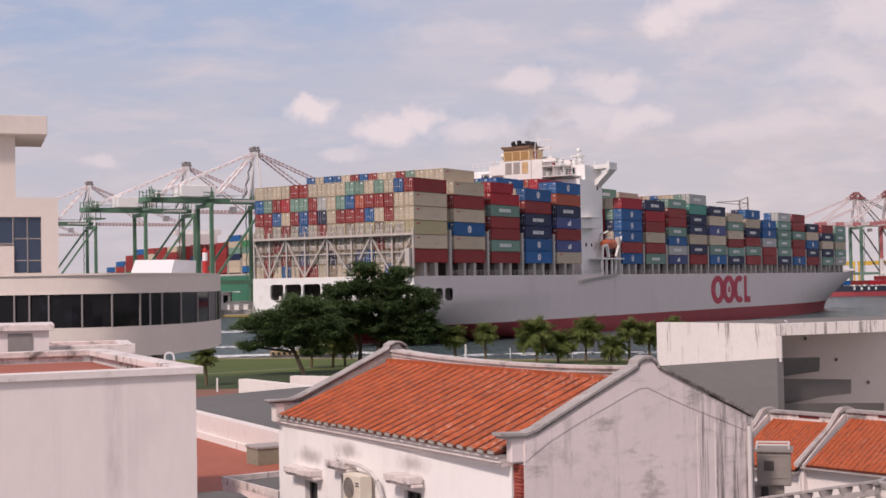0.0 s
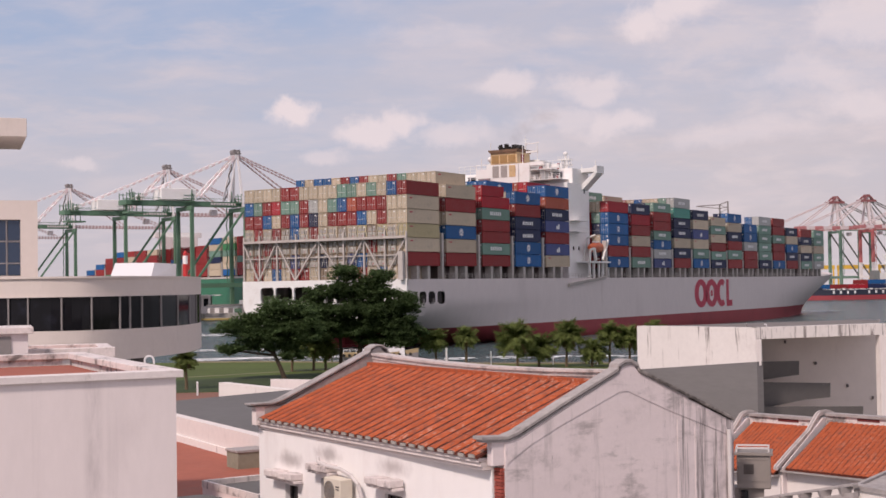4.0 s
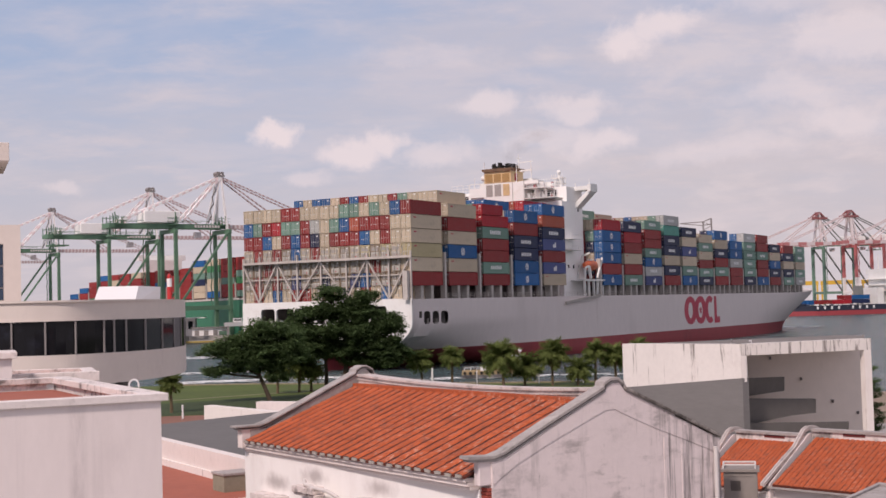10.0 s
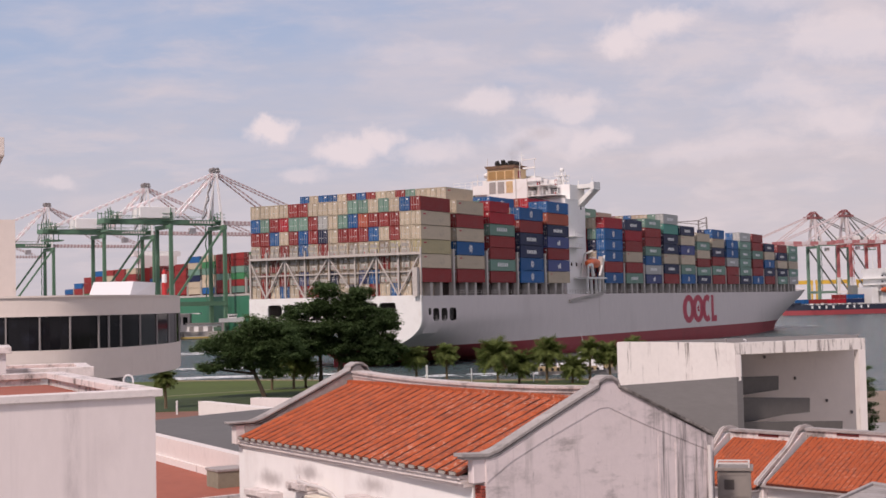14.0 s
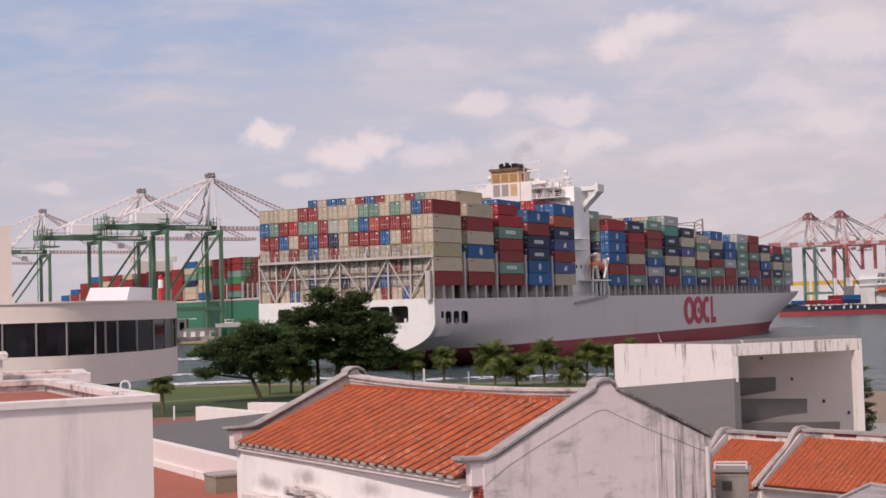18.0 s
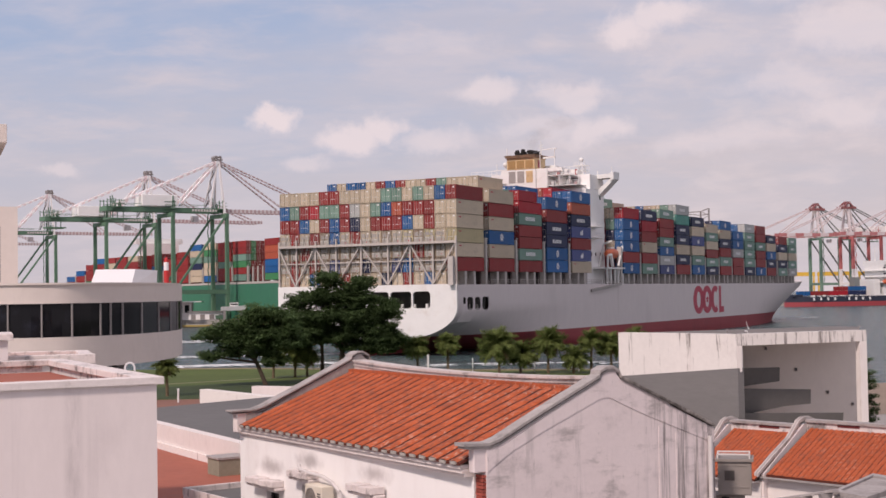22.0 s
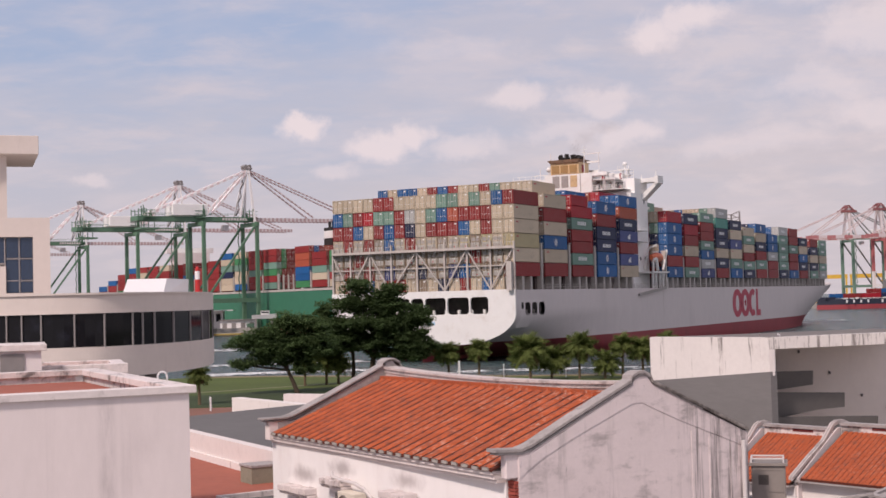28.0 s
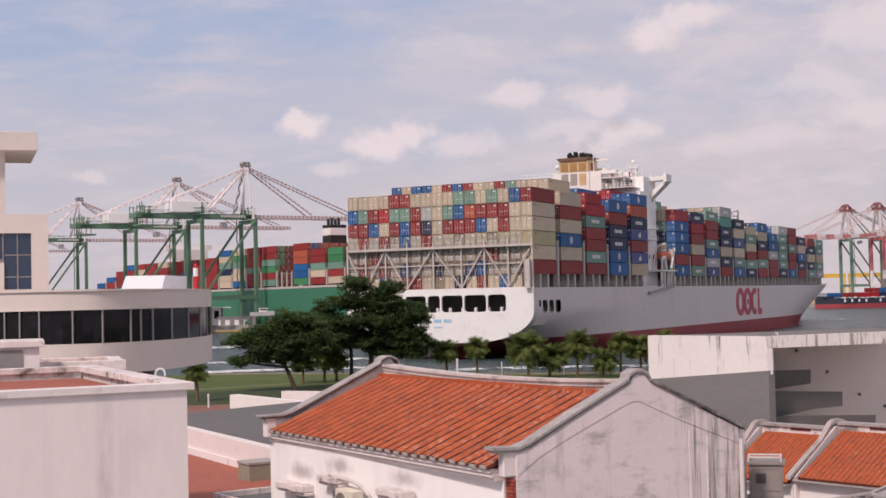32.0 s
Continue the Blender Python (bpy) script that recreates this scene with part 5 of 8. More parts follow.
def tiled_slope(parent, x0, x1, y_low, z_low, y_top, z_top, rows, courses, pieces=True, seed=1, roll=0.33, plugs=True):
    """A bed of troughs and rows of cover tiles, from the eave up to the ridge."""
    bm = B()
    run, rise = y_top - y_low, z_top - z_low
    slope = math.atan2(rise, abs(run))
    length = math.hypot(run, rise)
    s = 1 if run > 0 else -1
    quad = [(x0, y_low, z_low), (x1, y_low, z_low), (x1, y_top, z_top), (x0, y_top, z_top)]
    lo = [bm.verts.new((x, y, z - 0.05)) for x, y, z in quad]
    hi = [bm.verts.new(p) for p in quad]
    bm.faces.new(lo[::-1])
    bm.faces.new(hi)
    for k in range(4):
        bm.faces.new((lo[k], lo[(k + 1) % 4], hi[(k + 1) % 4], hi[k]))
    bmesh.ops.recalc_face_normals(bm, faces=bm.faces[:])
    # the bed's dark colour carries the shade of the troughs
    part("roof_bed", bm, SHADED_TILE_BED, parent)
    step = (x1 - x0) / rows
    exposure = length / courses
    rng = random.Random(seed)
    turn = pose(0, 0, 0, math.degrees(slope)) if s > 0 else pose(0, 0, 0, 0, 0, 180) @ pose(0, 0, 0, math.degrees(slope))
    me = tile_mesh(exposure * 1.12, step * roll, TILE)
    joined = B()
    for i in range(rows):
        x = x0 + (i + 0.5) * step
        for j in range(courses):
            u = j / courses
            m = Matrix.Translation((x + rng.uniform(-0.008, 0.008), y_low + run * u, z_low + rise * u + 0.005)) @ turn @ pose(0, 0, 0, rng.uniform(-0.5, 0.3), rng.uniform(-2, 2), rng.uniform(-0.8, 0.8))
            if pieces:
                shared("tile", me, parent, m)
            else:
                tmp = B()
                tmp.from_mesh(me)
                tmp.transform(m)
                keep = {}
                for f in tmp.faces:
                    vs = []
                    for v in f.verts:
                        if v.index not in keep:
                            keep[v.index] = joined.verts.new(v.co)
                        vs.append(keep[v.index])
                    joined.faces.new(vs)
                tmp.free()
    if not pieces:
        ob = part("cover_tiles", joined, TILE, parent)
        tagged(ob, kind="stuff")
    # mortar plugs along the eave
    if s > 0 and plugs:
        plug = B()
        box(plug, -step * 0.27, -0.03, -0.04, step * 0.27, 0.02, 0.02)
        plug = mesh_of("mortar_plug", plug, MORTAR)
        for i in range(rows):
            shared("mortar_plug", plug, parent, pose(x0 + (i + 0.5) * step, y_low, z_low + rng.uniform(-0.008, 0.008), 0, rng.uniform(-5, 5), 0))


def window_hood(parent, xa, xb, z, depth=0.34):
    bm = B()
    n = 4
    for k in range(n):
        a, b = xa + (xb - xa) * k / n, xa + (xb - xa) * (k + 1) / n
        box(bm, a + 0.01, 0.35 - depth, z - 0.1 + 0.01 * (k % 2), b - 0.01, 0.36, z + 0.05 + 0.02 * (k % 2))
    box(bm, xa - 0.02, 0.35 - depth * 0.8, z - 0.17, xb + 0.02, 0.36, z - 0.1)
    part("window_hood", bm, HOOD_SLAB, parent, "stained slab hood over the window", bevel=0.015)


def wall_with_holes(bm, x0, x1, z0, z1, y0, y1, holes):
    """An upright wall along x with openings (xa, xb, za, zb)."""
    xs = sorted({x0, x1, *[v for h in holes for v in h[:2]]})
    zs = sorted({z0, z1, *[v for h in holes for v in h[2:]]})
    for a, b in zip(xs, xs[1:]):
        for c, d in zip(zs, zs[1:]):
            if any(h[0] <= a and b <= h[1] and h[2] <= c and d <= h[3] for h in holes):
                continue
            box(bm, a, y0, c, b, y1, d)
    bmesh.ops.remove_doubles(bm, verts=bm.verts[:], dist=0.0005)


def build_tiled_house():
    house = thing("tiled_house", "old white plastered house with an orange clay tile roof", "house", HOUSE)
    # walls
    holes = [(-9.2, -8.5, 6.2, 7.8), (-7.25, -6.7, 6.2, 8.16), (-4.3, -3.6, 6.4, 8.14)]
    bm = B()
    wall_with_holes(bm, -10.72, -0.30, 2.0, 9.12, 0.35, 0.65, holes)
    for v in bm.verts:   # the wall runs back a little towards the near corner
        v.co.y += 0.03 * max(0.0, v.co.x + 6.0)
    part("front_wall", bm, SOOTED_WALL, house, "bright white plaster wall with small hooded windows")
    bm = B()
    box(bm, -10.4, 6.3, 2.0, -0.32, 6.6, 9.12)
    part("back_wall", bm, PLASTER, house)
    near_top = top = [(0.62, 9.62), (0.90, 9.63), (2.0, 10.16), (3.41, 10.79), (3.55, 10.94), (3.87, 10.94), (4.01, 10.77), (5.30, 10.19), (6.62, 9.60)]
    # the far gable takes the coping's dark grey as shade on its inner face
    for x0, x1, m in ((-10.7, -10.38, COPING), (-0.26, 0.0, GABLE_WALL)):
        bm = B()
        top = [(0.37, 9.60), (0.85, 9.62), (3.42, 10.82), (3.62, 11.0), (3.78, 11.0), (3.98, 10.8), (6.62, 9.6)] if x0 < -5 else near_top
        extrude_yz(bm, [(6.62, 2.0)] + top[::-1] + [(top[0][0], 2.0)], x0, x1)
        bmesh.ops.recalc_face_normals(bm, faces=bm.faces[:])
        part("gable_wall", bm, m, house, "rain-streaked grey-white gable wall")
    top = near_top
    # the raised band under the coping, and its hanging edge
    edge = [(0.74, 9.23), (1.2, 9.5), (1.98, 9.84), (3.46, 10.41), (3.70, 10.42), (4.2, 10.20), (4.81, 9.95), (5.81, 9.58), (6.6, 9.28)]
    bm = B()
    up = [(y, z - 0.05) for y, z in top]
    extrude_yz(bm, [(0.64, 9.15)] + edge + [(6.6, 9.4)] + up[::-1][1:], -0.01, 0.013)
    bmesh.ops.recalc_face_normals(bm, faces=bm.faces[:])
    part("gable_band", bm, GABLE_WALL, house, "raised plaster band below the gable coping")
    for y0, y1 in ((5.02, 5.14), (5.5, 5.6), (6.1, 6.2)):
        bm = B()
        box(bm, -0.01, y0, 2.0, 0.012, y1, 9.75 - (y0 - 5) * 0.3)
        part("pilaster", bm, GABLE_WALL, house)
    # copings with turned-up ends and a cap at the peak
    cop = [(0.06, 9.75), (0.66, 9.72), (0.92, 9.79), (2.0, 10.28), (3.43, 10.9), (3.45, 10.99), (3.63, 11.07), (3.79, 11.07), (3.97, 10.97), (3.99, 10.87), (5.30, 10.29), (6.62, 9.70)]
    for x0, x1 in ((-0.27, 0.05), (-10.72, -10.34)):
        if x0 < -5:
            cop = [(-0.05, 9.72), (0.60, 9.72), (0.85, 9.79), (2.0, 10.28), (3.45, 10.92), (3.47, 11.01), (3.65, 11.09), (3.81, 11.09), (3.99, 10.99), (4.01, 10.89), (6.62, 9.68)]
        bm = B()
        bar_profile(bm, cop[:10] if x0 > -5 else cop, x0, x1, 0.07 if x0 > -5 else 0.05)
        bmesh.ops.recalc_face_normals(bm, faces=bm.faces[:])
        part("coping", bm, COPING, house, "moss-darkened grey coping that turns up at its ends", bevel=0.008)
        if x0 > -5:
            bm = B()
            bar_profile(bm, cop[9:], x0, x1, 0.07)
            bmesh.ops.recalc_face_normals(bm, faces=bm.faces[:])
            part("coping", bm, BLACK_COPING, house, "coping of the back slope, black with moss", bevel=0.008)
        bm = B()
        bar_profile(bm, [(y + 0.05, z - 0.075) for y, z in cop[:-1]], x0 + 0.06, x1 - 0.03, 0.045 if x0 > -5 else 0.02)
        bmesh.ops.recalc_face_normals(bm, faces=bm.faces[:])
        part("coping_moulding", bm, COPING, house)
        bm = B()
        box(bm, x0 + 0.06, 0.12 if x0 < -5 else 0.34, 9.15, x1 - 0.07, 0.64, 9.64)
        part("eave_block", bm, PALE_TRIM if x0 < -5 else GABLE_WALL, house, bevel=0.02)
    # roof
    tiled_slope(house, -10.37, -0.26, 0.16, 9.34, 3.60, 10.63, 27, 11, pieces=True, seed=3, roll=0.36)
    tiled_slope(house, -10.24, -0.42, 6.75, 9.35, 3.70, 10.56, 27, 11, pieces=False, seed=4)
    bm = B()
    n = 24
    for k in range(n):
        xa, xb = -10.3 + 9.95 * k / n, -10.3 + 9.95 * (k + 1) / n
        sag = lambda x: 0.10 * (abs(x + 5.1) / 4.7) ** 2
        za, zb = 10.74 + sag(xa), 10.74 + sag(xb)
        lo = 10.42
        v = [bm.verts.new(p) for p in ((xa, 3.49, lo), (xb, 3.49, lo), (xb, 3.81, lo), (xa, 3.81, lo), (xa, 3.51, za), (xb, 3.51, zb), (xb, 3.79, zb), (xa, 3.79, za))]
        for q in ((3, 2, 1, 0), (4, 5, 6, 7), (0, 1, 5, 4), (1, 2, 6, 5), (2, 3, 7, 6), (3, 0, 4, 7)):
            bm.faces.new([v[i] for i in q])
    bmesh.ops.remove_doubles(bm, verts=bm.verts[:], dist=0.001)
    part("ridge", bm, RIDGE_PLASTER, house, "stained white plaster ridge")
    bm = B()
    for k in range(n):
        xa, xb = -10.3 + 9.95 * k / n, -10.3 + 9.95 * (k + 1) / n
        za, zb = 10.74 + sag(xa), 10.74 + sag(xb)
        for y0, y1, d0, d1 in ((3.45, 3.85, -0.05, 0.006), (3.47, 3.51, -0.14, -0.11)):
            v = [bm.verts.new(p) for p in ((xa, y0, za + d0), (xb, y0, zb + d0), (xb, y1, zb + d0), (xa, y1, za + d0), (xa, y0, za + d1), (xb, y0, zb + d1), (xb, y1, zb + d1), (xa, y1, za + d1))]
            for q in ((3, 2, 1, 0), (4, 5, 6, 7), (0, 1, 5, 4), (1, 2, 6, 5), (2, 3, 7, 6), (3, 0, 4, 7)):
                bm.faces.new([v[i] for i in q])
    bmesh.ops.remove_doubles(bm, verts=bm.verts[:], dist=0.0005)
    part("ridge_cap", bm, RIDGE_PLASTER, house, "mossy capping course along the ridge")
    # the last course of tiles, bedded under the ridge
    bm = B()
    box(bm, -10.3, 3.32, 10.40, -0.3, 3.50, 10.63)
    part("ridge_course", bm, TILE, house)
    bm = B()
    for y, z, h in ((0.20, 9.22, 0.08), (0.25, 9.13, 0.085), (0.31, 9.06, 0.07)):
        box(bm, -10.66, y, z, -0.3, 0.56, z + h - 0.004)
    part("cornice", bm, PALE_TRIM, house, "stepped white cornice under the eave")
    # windows and their hoods
    for xa, xb, za, zb in holes:
        bm = B()
        box(bm, xa, 0.52, za, xb, 0.56, zb)
        w = part("window", bm, WINDOW, house, "small dark window under a stained hood")
        bm = B()
        for x in (xa, (xa + xb) / 2 - 0.02, xb - 0.04):
            box(bm, x, 0.48, za, x + 0.04, 0.53, zb)
        box(bm, xa, 0.48, zb - 0.05, xb, 0.53, zb)
        part("frame", bm, FRAME_DARK, w)
    window_hood(house, -9.75, -8.2, 8.08)
    window_hood(house, -7.42, -6.4, 8.47)
    window_hood(house, -4.55, -3.42, 8.46)
    # quoin of bricks at the near corner
    me = B()
    box(me, 0, 0, 0, 0.24, 0.08, 0.055)
    me = mesh_of("brick", me, BRICK)
    for k in range(16):
        shared("brick", me, house, pose(-0.26, 0.535 + 0.004 * (k % 2), 8.02 + 0.068 * k))
    # split air conditioner with its pipe
    ac = thing("air_conditioner", "yellowed white outdoor air conditioner unit on the wall", "air conditioner", HOUSE @ pose(-5.92, -0.06, 7.72))
    bm = B()
    box(bm, -0.40, 0.0, 0.0, 0.40, 0.32, 0.60)
    part("casing", bm, AC_WHITE, ac, bevel=0.015)
    bm = B()
    for r in (0.23, 0.16, 0.09):
        for k in range(20):
            a, b = 2 * math.pi * k / 20, 2 * math.pi * (k + 1) / 20
            beam(bm, (-0.10 + r * math.cos(a), -0.015, 0.3 + r * math.sin(a)), (-0.10 + r * math.cos(b), -0.015, 0.3 + r * math.sin(b)), 0.018)
    for k in range(8):
        a = math.pi * k / 4
        beam(bm, (-0.10, -0.016, 0.3), (-0.10 + 0.23 * math.cos(a), -0.016, 0.3 + 0.23 * math.sin(a)), 0.012)
    part("fan_grille", bm, METAL_GREY, ac)
    bm = B()
    beam(bm, (-0.10, -0.006, 0.3), (-0.10, 0.01, 0.3), 0.46, sides=20)
    part("fan_well", bm, FAN_BROWN, ac)
    bm = B()
    box(bm, 0.20, -0.008, 0.42, 0.36, 0.004, 0.45)
    box(bm, 0.20, -0.008, 0.36, 0.36, 0.004, 0.39)
    part("vent_slot", bm, FRAME_DARK, ac)
    for x in (-0.3, 0.3):
        bm = B()
        box(bm, x - 0.03, 0.0, -0.06, x + 0.03, 0.42, 0.0)
        part("bracket", bm, METAL_GREY, ac)
    bm = B()
    curve = [(-6.95, 0.12, 8.68), (-6.88, 0.1, 8.58), (-6.5, 0.1, 8.54), (-5.8, 0.12, 8.52), (-5.4, 0.16, 8.42), (-5.15, 0.2, 8.24), (-5.05, 0.25, 7.9), (-5.05, 0.27, 6.9)]
    for a, b in zip(curve, curve[1:]):
        beam(bm, a, b, 0.09, sides=8)
    part("pipe", bm, PIPE_GREY, house, "pale pipe looping over the wall", smooth=True)
    bm = B()
    beam(bm, (0.08, 6.42, 2.0), (0.08, 6.42, 9.45), 0.10, sides=8)
    part("downpipe", bm, PIPE_GREY, house, smooth=True)
    return house


build_tiled_house()


# ---- the flat-roofed buildings beside it ----


def frame_at(x, y, dx, dy):
    """A pose at a plan point whose x axis runs along (dx, dy)."""
    return pose(x, y, 0, 0, 0, math.degrees(math.atan2(dy, dx)))


def build_left_block():
    # local x along the front wall to its right corner (0, 0), y back
    b = thing("flat_roof_house", "white rendered house with a stained parapet and red flat roof", "house", frame_at(-4.19, 23.63, 0.905, 0.425))
    bm = B()
    box(bm, -11.0, 0.07, 2.0, -0.12, 8.64, 10.9)
    part("wall", bm, BLOCK_WALL, b, "pinkish white rendered wall with faint rain streaks")
    bm = B()
    box(bm, -10.7, 0.30, 10.9, -0.40, 8.3, 10.98)
    part("roof", bm, RED_ROOF, b, "faded red painted flat roof")
    for x0, y0, x1, y1 in ((-11.1, 0.0, 0.0, 0.34), (-0.42, 0.34, 0.0, 8.7), (-11.1, 8.3, -0.42, 8.7)):
        bm = B()
        box(bm, x0, y0, 11.12, x1, y1, 11.25)
        part("coping", bm, MOSSY if y0 else SLAB_EDGE, b, "moss-stained white parapet slab", bevel=0.01)
        bm = B()
        box(bm, x0 + 0.1, y0 + 0.07, 10.9, x1 - 0.12, y1 - 0.04, 11.12)
        part("parapet", bm, BLOCK_WALL if y0 == 0.0 else MOSSY, b)
    # the building behind it, a little higher
    c = thing("terrace_house", "white house with a weathered parapet behind the red roof", "house", frame_at(*polar(-12.79, 35.0), 0.96, 0.27))
    bm = B()
    box(bm, -12.0, 0.1, 2.0, -0.1, 4.0, 11.0)
    part("wall", bm, FRESH_PLASTER, c)
    bm = B()
    box(bm, -11.8, 0.35, 11.0, -0.35, 3.75, 11.05)
    part("roof", bm, RED_ROOF, c, "faded red flat roof")
    for x0, y0, x1, y1, h in ((-12.1, 0, 0, 0.35, 11.24), (-0.35, 0.35, 0, 3.75, 11.2), (-12.1, 3.75, 0, 4.1, 11.2)):
        bm = B()
        box(bm, x0, y0, 11.0, x1, y1, h)
        part("coping", bm, MOSSY, c, "mossy white parapet slab", bevel=0.01)
    d = thing("roof_shed", "small white stair head with a grey shuttered opening", "shed", frame_at(*polar(-16.2, 33.2), 0.955, 0.295))
    bm = B()
    box(bm, -3.0, 0.0, 11.0, 0.0, 2.2, 11.75)
    part("wall", bm, PLASTER, d)
    bm = B()
    box(bm, -3.1, -0.12, 11.68, 0.12, 2.3, 11.83)
    part("roof_slab", bm, MOSSY, d, bevel=0.01)
    bm = B()
    box(bm, -0.92, -0.03, 11.0, -0.38, 0.02, 11.62)
    part("shutter", bm, METAL_GREY, d, "plain grey metal shutter")
    e = thing("vent_pipe", "white gooseneck vent pipe on the roof", "pipe", pose(*polar(-11.42, 33.0), 0))
    bm = B()
    pts = [(-0.12, 0, 10.2), (-0.12, 0, 11.0)] + [(-0.12 + 0.11 * (1 - math.cos(t)), 0, 10.98 + 0.11 * math.sin(t)) for t in np.linspace(0.3, math.pi, 6)] + [(0.1, 0, 10.9)]
    for a, q in zip(pts, pts[1:]):
        beam(bm, a, q, 0.045, sides=8)
    part("pipe", bm, POLE_WHITE, e, smooth=True)
    bm = B()
    box(bm, -0.3, -0.2, 2.0, 0.3, 0.4, 10.2)
    part("stack", bm, PLASTER, e)


build_left_block()


def build_low_roofs():
    # red terrace between the two houses, with its white parapet
    t = thing("red_terrace", "red painted roof terrace behind a white parapet wall", "terrace")
    bm = B()
    prism(bm, [polar(-14, 36.6), polar(-7.3, 36.0), polar(-6.4, 37.6), polar(-6.0, 46.0), polar(-10.4, 54.3), polar(-14, 54.3)], 2.0, 6.90)
    part("floor", bm, RED_ROOF, t, "faded red terrace floor")
    bm = B()
    plan_wall(bm, polar(-12.4, 60.2), polar(-6.5, 44.0), 6.3, 7.82, 0.4)
    part("parapet", bm, TERRACE_PLASTER, t, "pale plastered parapet wall")
    bm = B()
    plan_wall(bm, polar(-12.4, 59.6), polar(-6.5, 43.9), 6.76, 7.14, 0.4)
    part("kerb", bm, FRESH_PLASTER, t)
    g = thing("planter", "grey-green concrete planter box on the terrace", "planter", frame_at(*polar(-8.02, 43.97), 0.85, 0.52))
    bm = B()
    box(bm, 0.12, 0, 6.5, 2.4, 0.9, 7.42)
    part("body", bm, mat("grey_green_cement", (0.27, 0.25, 0.19), 0.9, vary=0.2, small=5.0, stain=(0.15, 0.14, 0.1), stain_amount=0.6), g)
    bm = B()
    box(bm, 0.08, -0.03, 7.42, 2.44, 0.93, 7.50)
    part("cap", bm, COPING, g, "grey cement cap", bevel=0.01)
    # small flat roof with a stained rim, butted against the gable
    h = thing("low_outbuilding", "low white outbuilding with a grey roof inside a stained rim", "outbuilding")
    plan = [Vector(polar(*q)) for q in ((-9.37, 38.8), (-7.06, 35.6), (-6.2, 36.8), (-6.3, 39.8))]
    mid = sum(plan, Vector((0, 0))) / 4
    bm = B()
    prism(bm, [tuple(mid + (q - mid) * 0.985) for q in plan], 2.0, 7.12)
    part("wall", bm, PLASTER, h)
    bm = B()
    prism(bm, [tuple(mid + (q - mid) * 0.93) for q in plan], 7.12, 7.17)
    part("roof", bm, DARK_ROOF, h, "flat grey cement roof")
    for k in range(4):
        q0, q1 = plan[k], plan[(k + 1) % 4]
        bm = B()
        prism(bm, [tuple(v) for v in (q0, q1, mid + (q1 - mid) * 0.91, mid + (q0 - mid) * 0.91)], 7.12, 7.32)
        part("rim", bm, MOSSY, h)
    d = thing("lean_to", "dark flat-roofed lean-to beside the outbuilding", "shed")
    bm = B()
    prism(bm, [polar(-11.4, 33.6), polar(-7.6, 33.6), polar(-8.6, 36.3), polar(-9.42, 36.9), polar(-11.4, 36.5)], 2.0, 7.2)
    part("roof", bm, DARK_ROOF, d)
    # grey roof of the museum wing beyond
    w = thing("museum_wing", "low building with a plain grey cement roof", "building")
    bm = B()
    prism(bm, [polar(-12.4, 60.9), polar(-6.5, 44.8), polar(-4.5, 49.9), polar(-4.0, 69.3), polar(-5.74, 67.3), polar(-10.32, 62.7), polar(-12.4, 61.5)], 2.0, 7.69)
    part("roof", bm, DARK_ROOF, w, "smooth dark grey cement roof")
    v = thing("white_wall", "bright white boundary wall with a sloping top", "wall")
    bm = B()
    a, b2 = Vector(polar(-8.63, 75.3)), Vector(polar(-4.6, 68.5))
    lo = [bm.verts.new((p.x, p.y, 2.0)) for p in (a, b2, b2 + Vector((0.4, 0.4)), a + Vector((0.4, 0.4)))]
    hi = [bm.verts.new((p.x, p.y, z)) for p, z in ((a, 7.61), (b2, 7.42), (b2 + Vector((0.4, 0.4)), 7.42), (a + Vector((0.4, 0.4)), 7.61))]
    bm.faces.new(lo[::-1])
    bm.faces.new(hi)
    for k in range(4):
        bm.faces.new((lo[k], lo[(k + 1) % 4], hi[(k + 1) % 4], hi[k]))
    part("wall", bm, FRESH_PLASTER, v)
    v2 = thing("roof_parapet", "pale grey parapet of a building near the lawn", "wall")
    bm = B()
    plan_wall(bm, polar(-6.5, 81.4), polar(-3.6, 78.7), 2.0, 7.31, 0.5)
    part("wall", bm, PLASTER, v2)


build_low_roofs()

# ---- the museum with its curved gallery ----
ARC = [(-24.0, 86.0), (-22.0, 81.0), (-20.0, 77.8), (-18.0, 75.6), (-16.0, 74.4), (-14.8, 74.1), (-13.7, 74.3), (-12.5, 75.4), (-11.4, 77.2), (-10.6, 79.2), (-10.0, 81.6), (-9.6, 84.2), (-9.40, 87.0), (-9.32, 90.0), (-9.35, 94.0), (-9.6, 99.0)]


def smoothed(rows, n):
    """More points along a plan curve, rounded through its knots."""
    out = []
    for k in range(len(rows) - 1):
        p0, p1, p2, p3 = (Vector(rows[min(max(k + i, 0), len(rows) - 1)]) for i in (-1, 0, 1, 2))
        for j in range(n):
            t = j / n
            out.append(tuple(0.5 * (2 * p1 + (p2 - p0) * t + (2 * p0 - 5 * p1 + 4 * p2 - p3) * t * t + (3 * p1 - p0 - 3 * p2 + p3) * t ** 3)))
    return out + [rows[-1]]


ARC = smoothed(ARC, 8)


def arc_at(az):
    for (a0, d0), (a1, d1) in zip(ARC, ARC[1:]):
        if a0 <= az <= a1:
            return polar(az, d0 + (d1 - d0) * (az - a0) / (a1 - a0))
    return polar(*ARC[-1])


